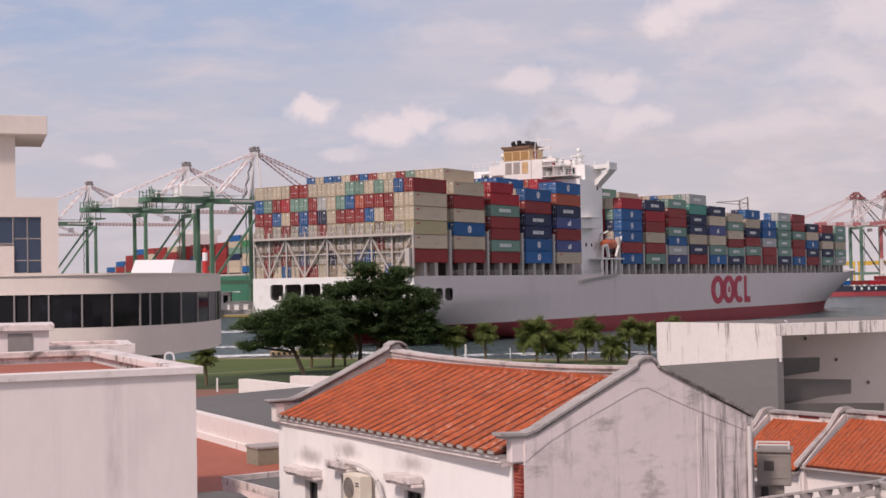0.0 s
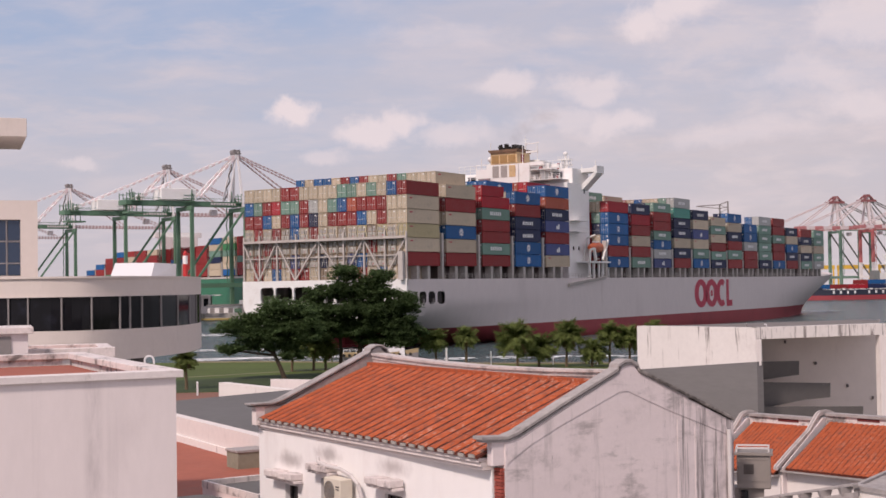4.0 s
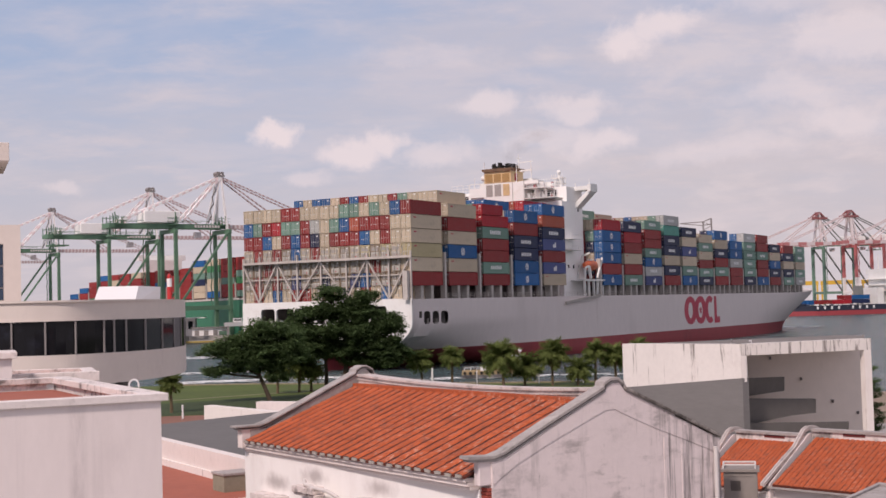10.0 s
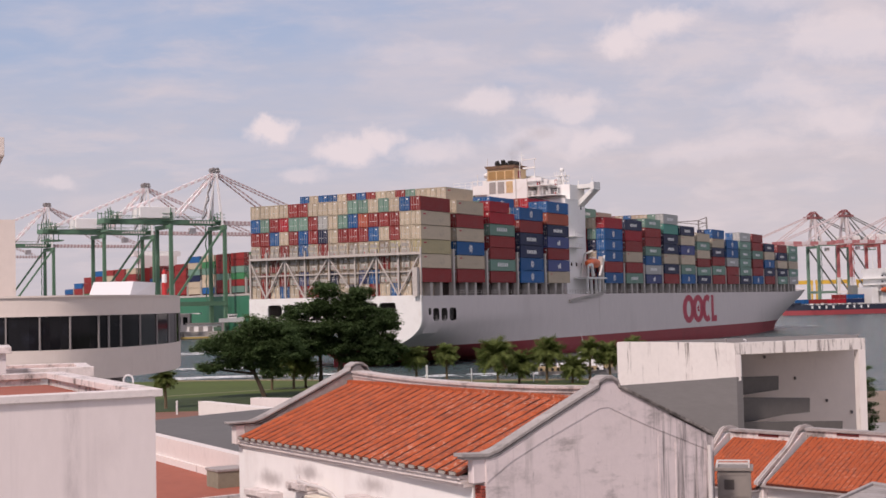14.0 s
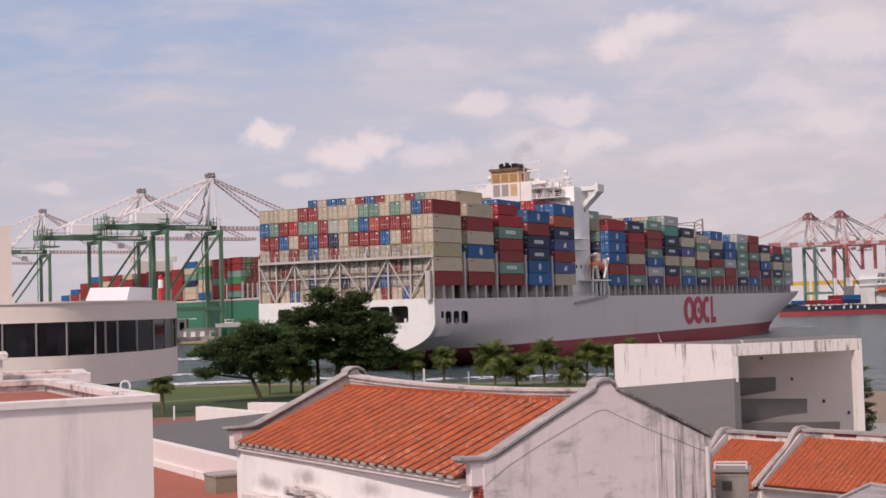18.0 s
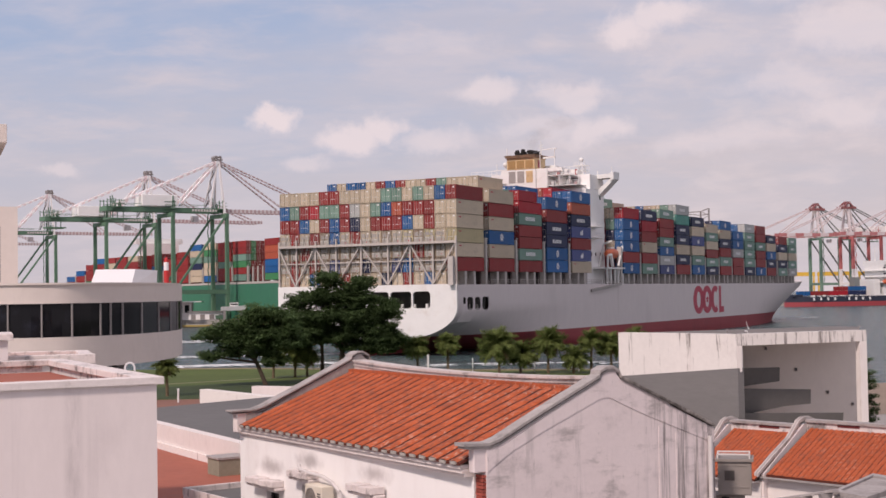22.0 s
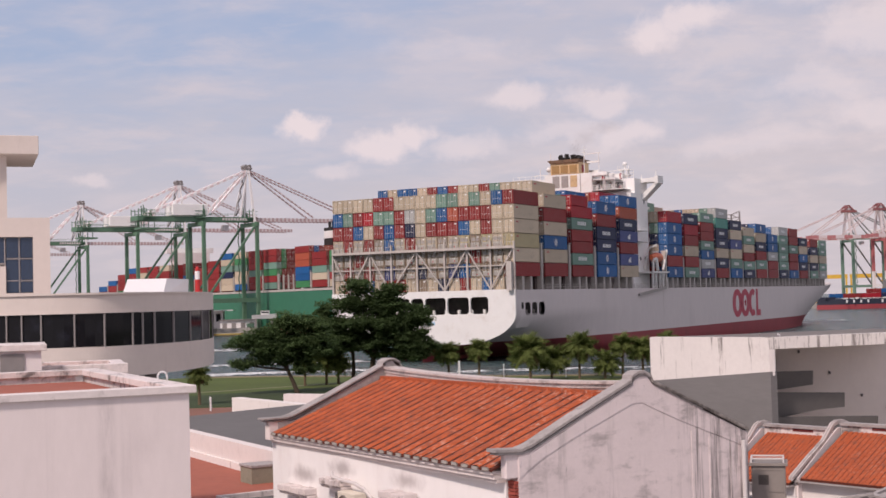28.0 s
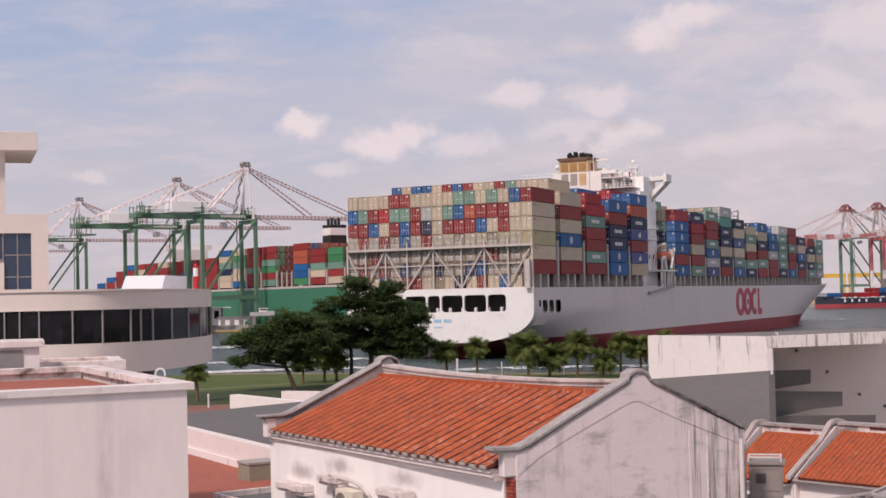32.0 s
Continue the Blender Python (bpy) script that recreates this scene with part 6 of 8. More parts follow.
def build_museum():
    m = thing("curved_gallery", "pale curved museum gallery with a dark ribbon window", "building")
    pts = [polar(*q) for q in ARC]
    back = [polar(-12, 112), polar(-24, 112)]

    def inset(pts, q):
        return [(x * (1 + q / math.hypot(x, y)), y * (1 + q / math.hypot(x, y))) for x, y in pts]
    for name, z0, z1, q, mm, label in (("lower_wall", 9.0, 10.64, 0.0, BEIGE_WALL, "pale smooth curved lower wall"), ("fascia", 12.44, 13.40, 0.0, BEIGE_WALL, "pale smooth curved fascia"),
                                       ("roof_edge", 13.40, 13.50, -0.12, BEIGE_WALL, ""), ("window_head", 12.41, 12.46, -0.06, BEIGE_WALL, ""), ("core", 2.0, 9.0, 9.0, METAL_GREY, "dark recessed ground floor"),
                                       # black block set behind the panes in place of the room's shade
                                       ("inner_floor", 10.55, 12.43, 1.2, DARK, "dark block standing in for the dim interior behind the glass")):
        bm = B()
        ring = inset([v for v, w in zip(pts, ARC) if w[0] < -12.5], q) if name == "core" else inset(pts, q)
        prism(bm, ring + back, z0, z1)
        bmesh.ops.recalc_face_normals(bm, faces=bm.faces[:])
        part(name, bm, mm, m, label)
    mull = [-20.5, -19.3, -18.4, -17.53, -16.95, -16.2, -14.9, -13.72, -12.6, -12.2, -11.72, -10.95, -10.28, -9.80, -9.52, -9.38]
    for a in mull:
        x, y = arc_at(a)
        bm = B()
        box(bm, x - 0.04, y - 0.02, 10.64, x + 0.04, y + 0.16, 12.43)
        part("mullion", bm, METAL_GREY, m)
    for a, b in zip(mull, mull[1:]):
        n = max(1, int((b - a) / 0.35))
        bm = B()
        for k in range(n):
            p, q = arc_at(a + (b - a) * k / n), arc_at(a + (b - a) * (k + 1) / n)
            plan_wall(bm, (p[0], p[1] + 0.1), (q[0], q[1] + 0.1), 10.64, 12.43, 0.03)
        part("pane", bm, WINDOW, m)
    # columns carrying the gallery
    for a, d in ((-11.9, 96), (-14, 86)):
        bm = B()
        x, y = polar(a, d)
        beam(bm, (x, y, 2.0), (x, y, 9.1), 0.9, sides=16)
        part("column", bm, METAL_GREY, m, smooth=True)
    # skylight
    s = thing("skylight", "white wedge-shaped rooflight on the flat roof", "rooflight")
    p = [polar(-13.0, 84), polar(-11.35, 84), polar(-10.33, 90), polar(-12.6, 92)]
    q = [polar(-12.76, 86), polar(-11.18, 86), polar(-10.3, 90.5), polar(-12.5, 91.5)]
    bm = B()
    lo = [bm.verts.new((*v, 13.4)) for v in p]
    hi = [bm.verts.new((*v, 14.42)) for v in q]
    bm.faces.new(lo[::-1])
    bm.faces.new(hi)
    for k in range(4):
        bm.faces.new((lo[k], lo[(k + 1) % 4], hi[(k + 1) % 4], hi[k]))
    part("shell", bm, POLE_WHITE, s)
    pole = thing("striped_beacon", "red and white striped marker post", "marker post", pose(*polar(-9.94, 93), 13.45))
    for z0, z1, m in ((0.0, 1.0, POLE_RED), (1.0, 1.56, POLE_WHITE), (1.56, 1.74, POLE_RED)):
        bm = B()
        beam(bm, (0, 0, z0), (0, 0, z1), 0.34 if z0 < 1.5 else 0.28, sides=14)
        part("band", bm, m, pole, smooth=True)
    bm = B()
    beam(bm, (0, 0, 1.74), (0, 0, 1.9), 0.3, sides=12, w2=0.06)
    part("cap", bm, POLE_RED, pole)
    # tower behind
    t = thing("museum_tower", "pale stepped tower block with blue-grey windows", "building")
    ax, ay = polar(-15.8, 100)
    fr = frame_at(ax, ay, 0.945, 0.327)
    t.matrix_basis = fr
    bm = B()
    wall_with_holes(bm, -14.0, 0.0, 13.4, 19.2, 0.0, 0.4, [(-3.0, -1.15, 13.9, 17.85), (-6.5, -3.0, 15.8, 17.85)])
    part("wall", bm, BEIGE_WALL, t)
    bm = B()
    box(bm, -14.0, 0.45, 13.4, 0.0, 8.0, 19.19)
    part("side_wall", bm, BEIGE_WALL, t)
    for xa, xb, za, zb in ((-2.05, -1.15, 13.9, 14.75), (-2.05, -1.15, 14.8, 16.3), (-2.05, -1.15, 16.35, 17.85), (-3.0, -2.1, 13.9, 16.3), (-3.0, -2.1, 16.35, 17.85), (-4.5, -3.05, 16.0, 17.85), (-6.5, -4.55, 16.0, 17.85)):
        bm = B()
        box(bm, xa + 0.04, 0.2, za + 0.04, xb - 0.04, 0.25, zb - 0.04)
        part("pane", bm, BLUE_GLASS, t)
    for x in (-6.5, -4.55, -3.06, -2.09, -1.15):
        bm = B()
        box(bm, x - 0.03, 0.15, 13.9 if x > -3.1 else 15.8, x + 0.03, 0.28, 17.85)
        part("window_bar", bm, BAR_PALE, t)
    for x0, x1, z in ((-3.0, -1.15, 14.78), (-3.0, -1.15, 16.32), (-6.5, -3.0, 15.98)):
        bm = B()
        box(bm, x0, 0.16, z - 0.03, x1, 0.27, z + 0.03)
        part("window_bar", bm, BAR_PALE, t)
    bm = B()
    box(bm, -14.0, 0.3, 19.2, -2.85, 7.0, 23.65)
    part("upper_tower", bm, BEIGE_WALL, t)
    bm = B()
    box(bm, -14.0, -0.9, 23.6, -0.72, 8.0, 24.9)
    part("roof_slab", bm, BEIGE_WALL, t, "thick overhanging pale slab", bevel=0.03)


build_museum()

# ---- the white pavilion on the other side ----


PANEL_GREY = mat("dark_grey_ramp_panel", (0.105, 0.098, 0.095), 0.85, vary=0.15, big=0.4, small=3.0)


def build_pavilion():
    p = thing("white_pavilion", "white concrete pavilion with an open portal and grey ramp walls", "building")
    a, c, e = Vector(polar(8.86, 75.2)), Vector(polar(13.68, 70.2)), Vector(polar(18.80, 75.5))
    d1 = (c - a).normalized()
    d2 = (e - c).normalized()
    back = Vector((-d2.y, d2.x))
    # long wall: white above a sloping line, grey below
    bm = B()
    n = Vector((-d1.y, d1.x)) * 0.5
    for z_lo, z_hi, m, name, label in (((7.93, 8.60), (10.31, 10.31), DRIP_WHITE, "white_wall", "bright white painted wall panel"), ((2.0, 2.0), (7.93, 8.60), GREY_WALL, "grey_wall", "plain grey rendered lower wall")):
        bm = B()
        off = 0.0 if name == "white_wall" else 0.02
        A, C = a - n * off, c - n * off + d1 * (0.05 if off else 0)
        lo = [bm.verts.new((v.x, v.y, z)) for v, z in ((A, z_lo[0]), (C, z_lo[1]), (C + n, z_lo[1]), (A + n, z_lo[0]))]
        hi = [bm.verts.new((v.x, v.y, z)) for v, z in ((A, z_hi[0]), (C, z_hi[1]), (C + n, z_hi[1]), (A + n, z_hi[0]))]
        bm.faces.new(lo[::-1])
        bm.faces.new(hi)
        for k in range(4):
            bm.faces.new((lo[k], lo[(k + 1) % 4], hi[(k + 1) % 4], hi[k]))
        part(name, bm, m, p, label)
    # portal frame
    bm = B()
    plan_wall(bm, c + d2 * 0.02, e, 9.72, 10.31, 0.6)
    part("lintel", bm, DRIP_LINTEL, p, "rain-streaked white concrete beam")
    bm = B()
    plan_wall(bm, e - d2 * 0.46, e, 2.0, 9.72, 0.35)
    part("end_wall", bm, FRESH_PLASTER, p, "white end pier of the portal")
    bm = B()
    plan_wall(bm, c + d2 * 0.02, c + d2 * 0.32, 8.4, 9.72, 0.5)
    part("corner_post", bm, FRESH_PLASTER, p)
    bm = B()
    q = [c + d2 * 0.1 + back * 0.62, e + back * 0.62, e + d2 * 3.9 + back * 5.0, e + d2 * 3.9 + back * 7.0, a + d1 * 0.6 + n * 2.2, a + d1 * 0.3 + n * 1.01, c + n * 1.1 - d1 * 0.4]
    prism(bm, [tuple(v) for v in q], 10.0, 10.29)
    part("roof", bm, mat("brown_grey_roofing", (0.17, 0.15, 0.14), 0.9, vary=0.15, small=2.0), p, "dull brown-grey roof slab")
    bm = B()
    plan_wall(bm, c + back * 4.6 + d2 * 1.6, e + back * 4.6 + d2 * 3.9, 2.0, 9.99, 0.4)
    part("rear_wall", bm, BEIGE_WALL, p, "pale rear wall of the portal")
    # stair flights and their solid rails inside
    s = thing("ramp_stair", "grey switchback ramp with solid side panels", "stairs")
    for dep, outline in ((2.0, [(0.3, 7.4), (1.8, 7.5), (4.2, 7.67), (4.24, 8.4), (0.3, 8.46)]),
                         (1.6, [(0.3, 5.9), (1.4, 6.05), (4.2, 6.38), (5.9, 6.43), (5.93, 7.18), (0.3, 7.48)]),
                         (1.2, [(0.3, 4.7), (4.0, 4.95), (7.7, 5.3), (7.75, 5.88), (0.3, 6.24)])):
        bm = B()
        near = [bm.verts.new((*(c + d2 * f + back * dep), z)) for f, z in outline]
        far = [bm.verts.new((*(c + d2 * f + back * (dep + 0.15)), z)) for f, z in outline]
        bm.faces.new(near)
        bm.faces.new(far[::-1])
        for k in range(len(near)):
            bm.faces.new((near[k], far[k], far[(k + 1) % len(near)], near[(k + 1) % len(near)]))
        bmesh.ops.recalc_face_normals(bm, faces=bm.faces[:])
        part("side_panel", bm, PANEL_GREY, s)
        # the sloping floor behind the panel
        bm = B()
        (fa, za), (fb, zb) = outline[0], outline[2]
        quad = [(fa, dep + 0.16, za), (fb, dep + 0.16, zb), (fb, dep + 1.5, zb), (fa, dep + 1.5, za)]
        lo = [bm.verts.new((*(c + d2 * f + back * q), z + 0.02)) for f, q, z in quad]
        hi = [bm.verts.new((*(c + d2 * f + back * q), z + 0.14)) for f, q, z in quad]
        bm.faces.new(lo[::-1])
        bm.faces.new(hi)
        for k in range(4):
            bm.faces.new((lo[k], lo[(k + 1) % 4], hi[(k + 1) % 4], hi[k]))
        part("ramp_floor", bm, BEIGE_WALL, s)
    bm = B()
    u, v = c + d2 * 3.4 + back * 4.1, c + d2 * 4.3 + back * 4.1
    prism(bm, [tuple(w) for w in (u, v, v + back * 0.45, u + back * 0.45)], 2.0, 9.98)
    part("pier", bm, BEIGE_WALL, s)
    for f, z in ((5.32, 9.29), (7.37, 8.05), (9.54, 6.71), (11.3, 5.96)):
        bm = B()
        o = c + d2 * f + back * 4.55
        box(bm, o.x - 0.045, o.y - 0.10, z - 0.08, o.x + 0.045, o.y + 0.1, z + 0.08)
        tagged(part("wall_light", bm, FRAME_DARK, p), "small dark wall light")
    # a pipe and a rounded parapet at the head of the ramp
    bm = B()
    o = c + d2 * 1.35 + back * 4.2
    beam(bm, (o.x, o.y, 8.3), (o.x, o.y, 9.98), 0.10, sides=8)
    part("rear_pipe", bm, FRAME_DARK, p)
    bm = B()
    o = c + d2 * 0.35 + back * 2.2
    pts = [(0.0, 8.4), (1.05, 8.4), (0.95, 8.85), (0.75, 9.1), (0.45, 9.18), (0.0, 9.18)]
    near = [bm.verts.new((*(o + d2 * f), z)) for f, z in pts]
    far = [bm.verts.new((*(o + d2 * f + back * 0.3), z)) for f, z in pts]
    bm.faces.new(near)
    bm.faces.new(far[::-1])
    for k in range(len(near)):
        bm.faces.new((near[k], far[k], far[(k + 1) % len(near)], near[(k + 1) % len(near)]))
    bmesh.ops.recalc_face_normals(bm, faces=bm.faces[:])
    part("head_parapet", bm, PANEL_GREY, s)
    # small white lamp on the roof
    f = thing("roof_lamp", "small white lamp fitting on the pavilion roof", "lamp fitting", pose(*polar(14.12, 71.5), 10.28))
    bm = B()
    beam(bm, (0, 0, 0), (0, 0, 0.12), 0.03, sides=8)
    part("stem", bm, POLE_WHITE, f, smooth=True)
    bm = B()
    beam(bm, (0.02, 0, 0.13), (-0.12, 0, 0.16), 0.06, sides=10)
    part("head", bm, POLE_WHITE, f, smooth=True)
    # lamp fittings on the roof edge
    for az, d in ((13.3, 71.0), (18.5, 75.8)):
        f = thing("roof_light", "small dark lamp fitting on the pavilion roof", "lamp fitting", pose(*polar(az, d), 10.3))
        bm = B()
        beam(bm, (0, 0, -0.02), (0, 0, 0.12), 0.05, sides=8)
        part("stem", bm, METAL_GREY, f)
        bm = B()
        bmesh.ops.create_uvsphere(bm, u_segments=10, v_segments=6, radius=0.075, matrix=pose(0.03, 0, 0.16))
        part("head", bm, METAL_GREY, f, smooth=True)


build_pavilion()

# ---- the two tiled houses beyond the near gable ----


SCROLL_TRIM = mat("weathered_scroll_plaster", (0.50, 0.44, 0.42), 0.9, vary=0.15, big=1.2, small=8.0, stain=(0.25, 0.22, 0.21), stain_amount=0.7, stain_scale=2.0, bump=0.3, sharp=(0.5, 0.68))
VENT_RED = mat("dark_red_vent_tile", (0.15, 0.03, 0.03), 0.85, vary=0.2)


def build_row_house(x, y, length, z_eave, z_ridge, run, rows, label, wall_label):
    """Origin at the near eave end of its left gable; x along the eave, y up the slope."""
    h = thing("row_house", label, "house", frame_at(x, y, 0.64, -0.768))
    m = h.matrix_basis
    bm = B()
    box(bm, 0.05, 0.3, 2.0, length, 2 * run - 0.3, z_eave - 0.1)
    part("wall", bm, FRESH_PLASTER, h, wall_label)
    tiled_slope(h, 0.2, length, 0.0, z_eave, run, z_ridge - 0.17, rows, 8, pieces=False, seed=int(length * 10), roll=0.45, plugs=False)
    bm = B()
    v = [(0.2, run, z_ridge - 0.25), (length, run, z_ridge - 0.25), (length, 2 * run, z_eave), (0.2, 2 * run, z_eave)]
    bm.faces.new([bm.verts.new(p) for p in v])
    bm.faces.new([bm.verts.new((a, b, c - 0.15)) for a, b, c in v][::-1])
    part("rear_slope", bm, SHADED_TILE_BED, h)
    bm = B()
    box(bm, 0.0, 0.0, z_eave - 0.11, length, 0.3, z_eave - 0.055)
    part("cornice", bm, COPING, h)
    bm = B()
    extrude_yz(bm, [(2 * run - 0.1, 2.0), (2 * run - 0.1, z_eave), (run + 0.2, z_ridge - 0.1), (run - 0.2, z_ridge - 0.1), (0.1, z_eave), (0.1, 2.0)], -0.12, 0.05)
    bmesh.ops.recalc_face_normals(bm, faces=bm.faces[:])
    part("gable_wall", bm, PLASTER, h)
    q = run
    prof = [(-0.15, z_eave + 0.06), (0.25 * q, z_eave + 0.15 + 0.25 * (z_ridge - z_eave)), (0.62 * q, z_eave + 0.14 + 0.60 * (z_ridge - z_eave)), (0.75 * q, z_ridge - 0.14), (0.84 * q, z_ridge + 0.06), (0.93 * q, z_ridge + 0.13), (1.07 * q, z_ridge + 0.13), (1.16 * q, z_ridge + 0.06), (1.25 * q, z_ridge - 0.18), (2 * q + 0.1, z_eave + 0.06)]
    for dx0, dx1, lift, mm in ((-0.11, -0.06, 0.0, SCROLL_TRIM), (-0.06, -0.01, -0.03, COPING), (-0.01, 0.03, -0.01, SCROLL_TRIM)):
        bm = B()
        bar_profile(bm, [(yy, zz + lift) for yy, zz in prof], dx0, dx1, 0.11)
        bmesh.ops.recalc_face_normals(bm, faces=bm.faces[:])
        part("scrolled_coping", bm, mm, h, "pale plaster coping rolled over the ridge end")
    bm = B()
    box(bm, 0.1, run - 0.12, z_ridge - 0.30, length, run + 0.12, z_ridge)
    part("ridge", bm, TRIM, h, "white plaster ridge with dark red vents")
    bm = B()
    box(bm, 0.1, run - 0.19, z_ridge - 0.03, length, run + 0.19, z_ridge + 0.05)
    part("ridge_cap", bm, COPING, h)
    k = 1.2
    while k < length - 1:
        bm = B()
        box(bm, k, run - 0.14, z_ridge - 0.13, k + 0.75, run - 0.11, z_ridge - 0.05)
        part("ridge_vent", bm, VENT_RED, h)
        k += 2.4
    return h


build_row_house(10.52, 40.66, 9.0, 7.03, 8.46, 2.45, 50, "white house with an orange tile roof and rolled ridge ends", "white plaster wall below the tiles")
build_row_house(8.62, 42.5, 2.62, 6.9, 8.32, 2.4, 17, "small orange-tiled house with a scrolled gable next door", "white plaster wall")


def build_between():
    CAB = mat("brown_grey_cabinet_paint", (0.25, 0.22, 0.20), 0.6, vary=0.15, small=4.0)
    cab = thing("metal_cabinet", "grey metal equipment cabinet with a dark grille", "cabinet", frame_at(*polar(12.8, 31.2), 0.97, -0.25) @ pose(0, 0, -0.26))
    bm = B()
    box(bm, 0, 0, 8.25, 0.74, 0.7, 9.0)
    part("body", bm, CAB, cab, bevel=0.02)
    bm = B()
    box(bm, -0.4, 0.12, 2.0, 0.58, 0.68, 8.25)
    part("stand", bm, CAB, cab, "grey stand under the cabinet")
    bm = B()
    beam(bm, (0.16, 0.06, 7.9), (0.16, 0.06, 8.2), 0.16, sides=12)
    part("motor", bm, DARK, cab)
    bm = B()
    box(bm, -0.05, -0.05, 9.0, 0.79, 0.75, 9.06)
    part("lid", bm, CAB, cab)
    bm = B()
    for k in range(5):
        box(bm, 0.17, -0.016, 8.60 + 0.04 * k, 0.35, 0.004, 8.618 + 0.04 * k)
    box(bm, 0.15, -0.006, 8.58, 0.37, 0.003, 8.80)
    part("grille", bm, mat("dusty_brown_grille", (0.105, 0.088, 0.08), 0.7, vary=0.2, small=9.0), cab)
    bm = B()
    for x0, z0, x1, z1 in ((0.05, 8.42, 0.68, 8.45), (0.05, 8.90, 0.68, 8.93), (0.05, 8.45, 0.075, 8.90), (0.655, 8.45, 0.68, 8.90)):
        box(bm, x0, -0.014, z0, x1, 0.004, z1)
    part("panel_frame", bm, CAB, cab)
    bm = B()
    for a, b in (((0, 0.1), (0.7, 0.1)), ((0.7, 0.1), (0.7, 0.65)), ((0, 0.1), (0, 0.65)), ((0, 0.65), (0.7, 0.65))):
        beam(bm, (a[0], a[1], 9.15), (b[0], b[1], 9.15), 0.035)
    for a in ((0, 0.1), (0.7, 0.1), (0.7, 0.65), (0, 0.65)):
        beam(bm, (a[0], a[1], 9.06), (a[0], a[1], 9.15), 0.035)
    part("top_frame", bm, PIPE_GREY, cab)
    # pierced balcony rail: a capping, a lower course and stubs between them
    r = thing("concrete_rail", "weathered pale concrete railing of a balcony", "railing")
    a, b = Vector((*polar(12.9, 24.2), 8.80)), Vector((*polar(17.45, 22.5), 9.38))
    for dz, h, w in ((0.0, 0.05, 0.16), (-0.17, 0.10, 0.14)):
        bm = B()
        beam(bm, a + Vector((0, 0, dz)), b + Vector((0, 0, dz)), w, h)
        part("rail", bm, COPING, r, bevel=0.008)
    n = 6
    for k in range(n):
        q = a.lerp(b, (k + 0.5) / n)
        bm = B()
        beam(bm, (q.x, q.y, q.z - 0.15), (q.x, q.y, q.z - 0.01), 0.13, w2=0.20)
        part("stub", bm, COPING, r)
    for k in range(4):
        q = a.lerp(b, (k + 0.5) / 4)
        bm = B()
        beam(bm, (q.x, q.y, 2.0), (q.x, q.y, q.z - 0.2), 0.12)
        part("post", bm, PALE_TRIM, r)
    w = thing("balcony_wall", "streaked white balcony wall with a grey coping", "wall")
    plan = [Vector(polar(*q)) for q in ((17.35, 22.75), (18.66, 22.2), (20.6, 24.2), (18.9, 25.0))]
    mid = sum(plan, Vector((0, 0))) / 4
    bm = B()
    prism(bm, [tuple(mid + (q - mid) * 0.97) for q in plan], 2.0, 9.26)
    part("wall", bm, DRIP_WHITE, w, "white wall with grey rain streaks")
    bm = B()
    for k in range(4):
        q0, q1 = plan[k], plan[(k + 1) % 4]
        prism(bm, [tuple(v) for v in (q0, q1, mid + (q1 - mid) * 0.82, mid + (q0 - mid) * 0.82)], 9.26, 9.34)
    part("coping", bm, COPING, w)
    bm = B()
    prism(bm, [tuple(mid + (q - mid) * 0.815) for q in plan], 9.26, 9.30)
    part("floor", bm, COPING, w)


build_between()


# ---- trees along the shore ----
BARK = mat("dark_bark", (0.07, 0.05, 0.035), 0.95, vary=0.3, small=6.0, bump=0.5)
PALM_BARK = mat("fibrous_palm_bark", (0.14, 0.10, 0.06), 0.95, vary=0.3, small=6.0, bump=0.5)


def leaf_material(name, colour, spread):
    k = Mat(name, colour, 0.8, vary=0.3, big=0.35, small=3.0, bump=0.0, per_piece=0.1)
    nt = k.m.node_tree
    geo = nt.nodes.new("ShaderNodeNewGeometry")
    rng = nt.nodes.new("ShaderNodeMapRange")
    rng.inputs["To Min"].default_value, rng.inputs["To Max"].default_value = 1 - spread, 1 + spread
    nt.links.new(geo.outputs["Random Per Island"], rng.inputs["Value"])
    hsv = nt.nodes.new("ShaderNodeHueSaturation")
    nt.links.new(rng.outputs[0], hsv.inputs["Value"])
    src = k.b.inputs["Base Color"].links[0].from_socket
    nt.links.new(src, hsv.inputs["Color"])
    nt.links.new(hsv.outputs[0], k.b.inputs["Base Color"])
    k.b.inputs["Specular IOR Level"].default_value = 0.06
    # light shines through the blades
    tl, mx = nt.nodes.new("ShaderNodeBsdfTranslucent"), nt.nodes.new("ShaderNodeMixShader")
    mx.inputs[0].default_value = 0.4
    nt.links.new(hsv.outputs[0], tl.inputs["Color"])
    nt.links.new(k.b.outputs[0], mx.inputs[1])
    nt.links.new(tl.outputs[0], mx.inputs[2])
    nt.links.new(mx.outputs[0], nt.nodes["Material Output"].inputs["Surface"])
    return k.m


LEAF = leaf_material("dark_green_leaf", (0.098, 0.152, 0.064), 0.28)
PALM_LEAF = leaf_material("palm_leaf", (0.165, 0.205, 0.068), 0.4)


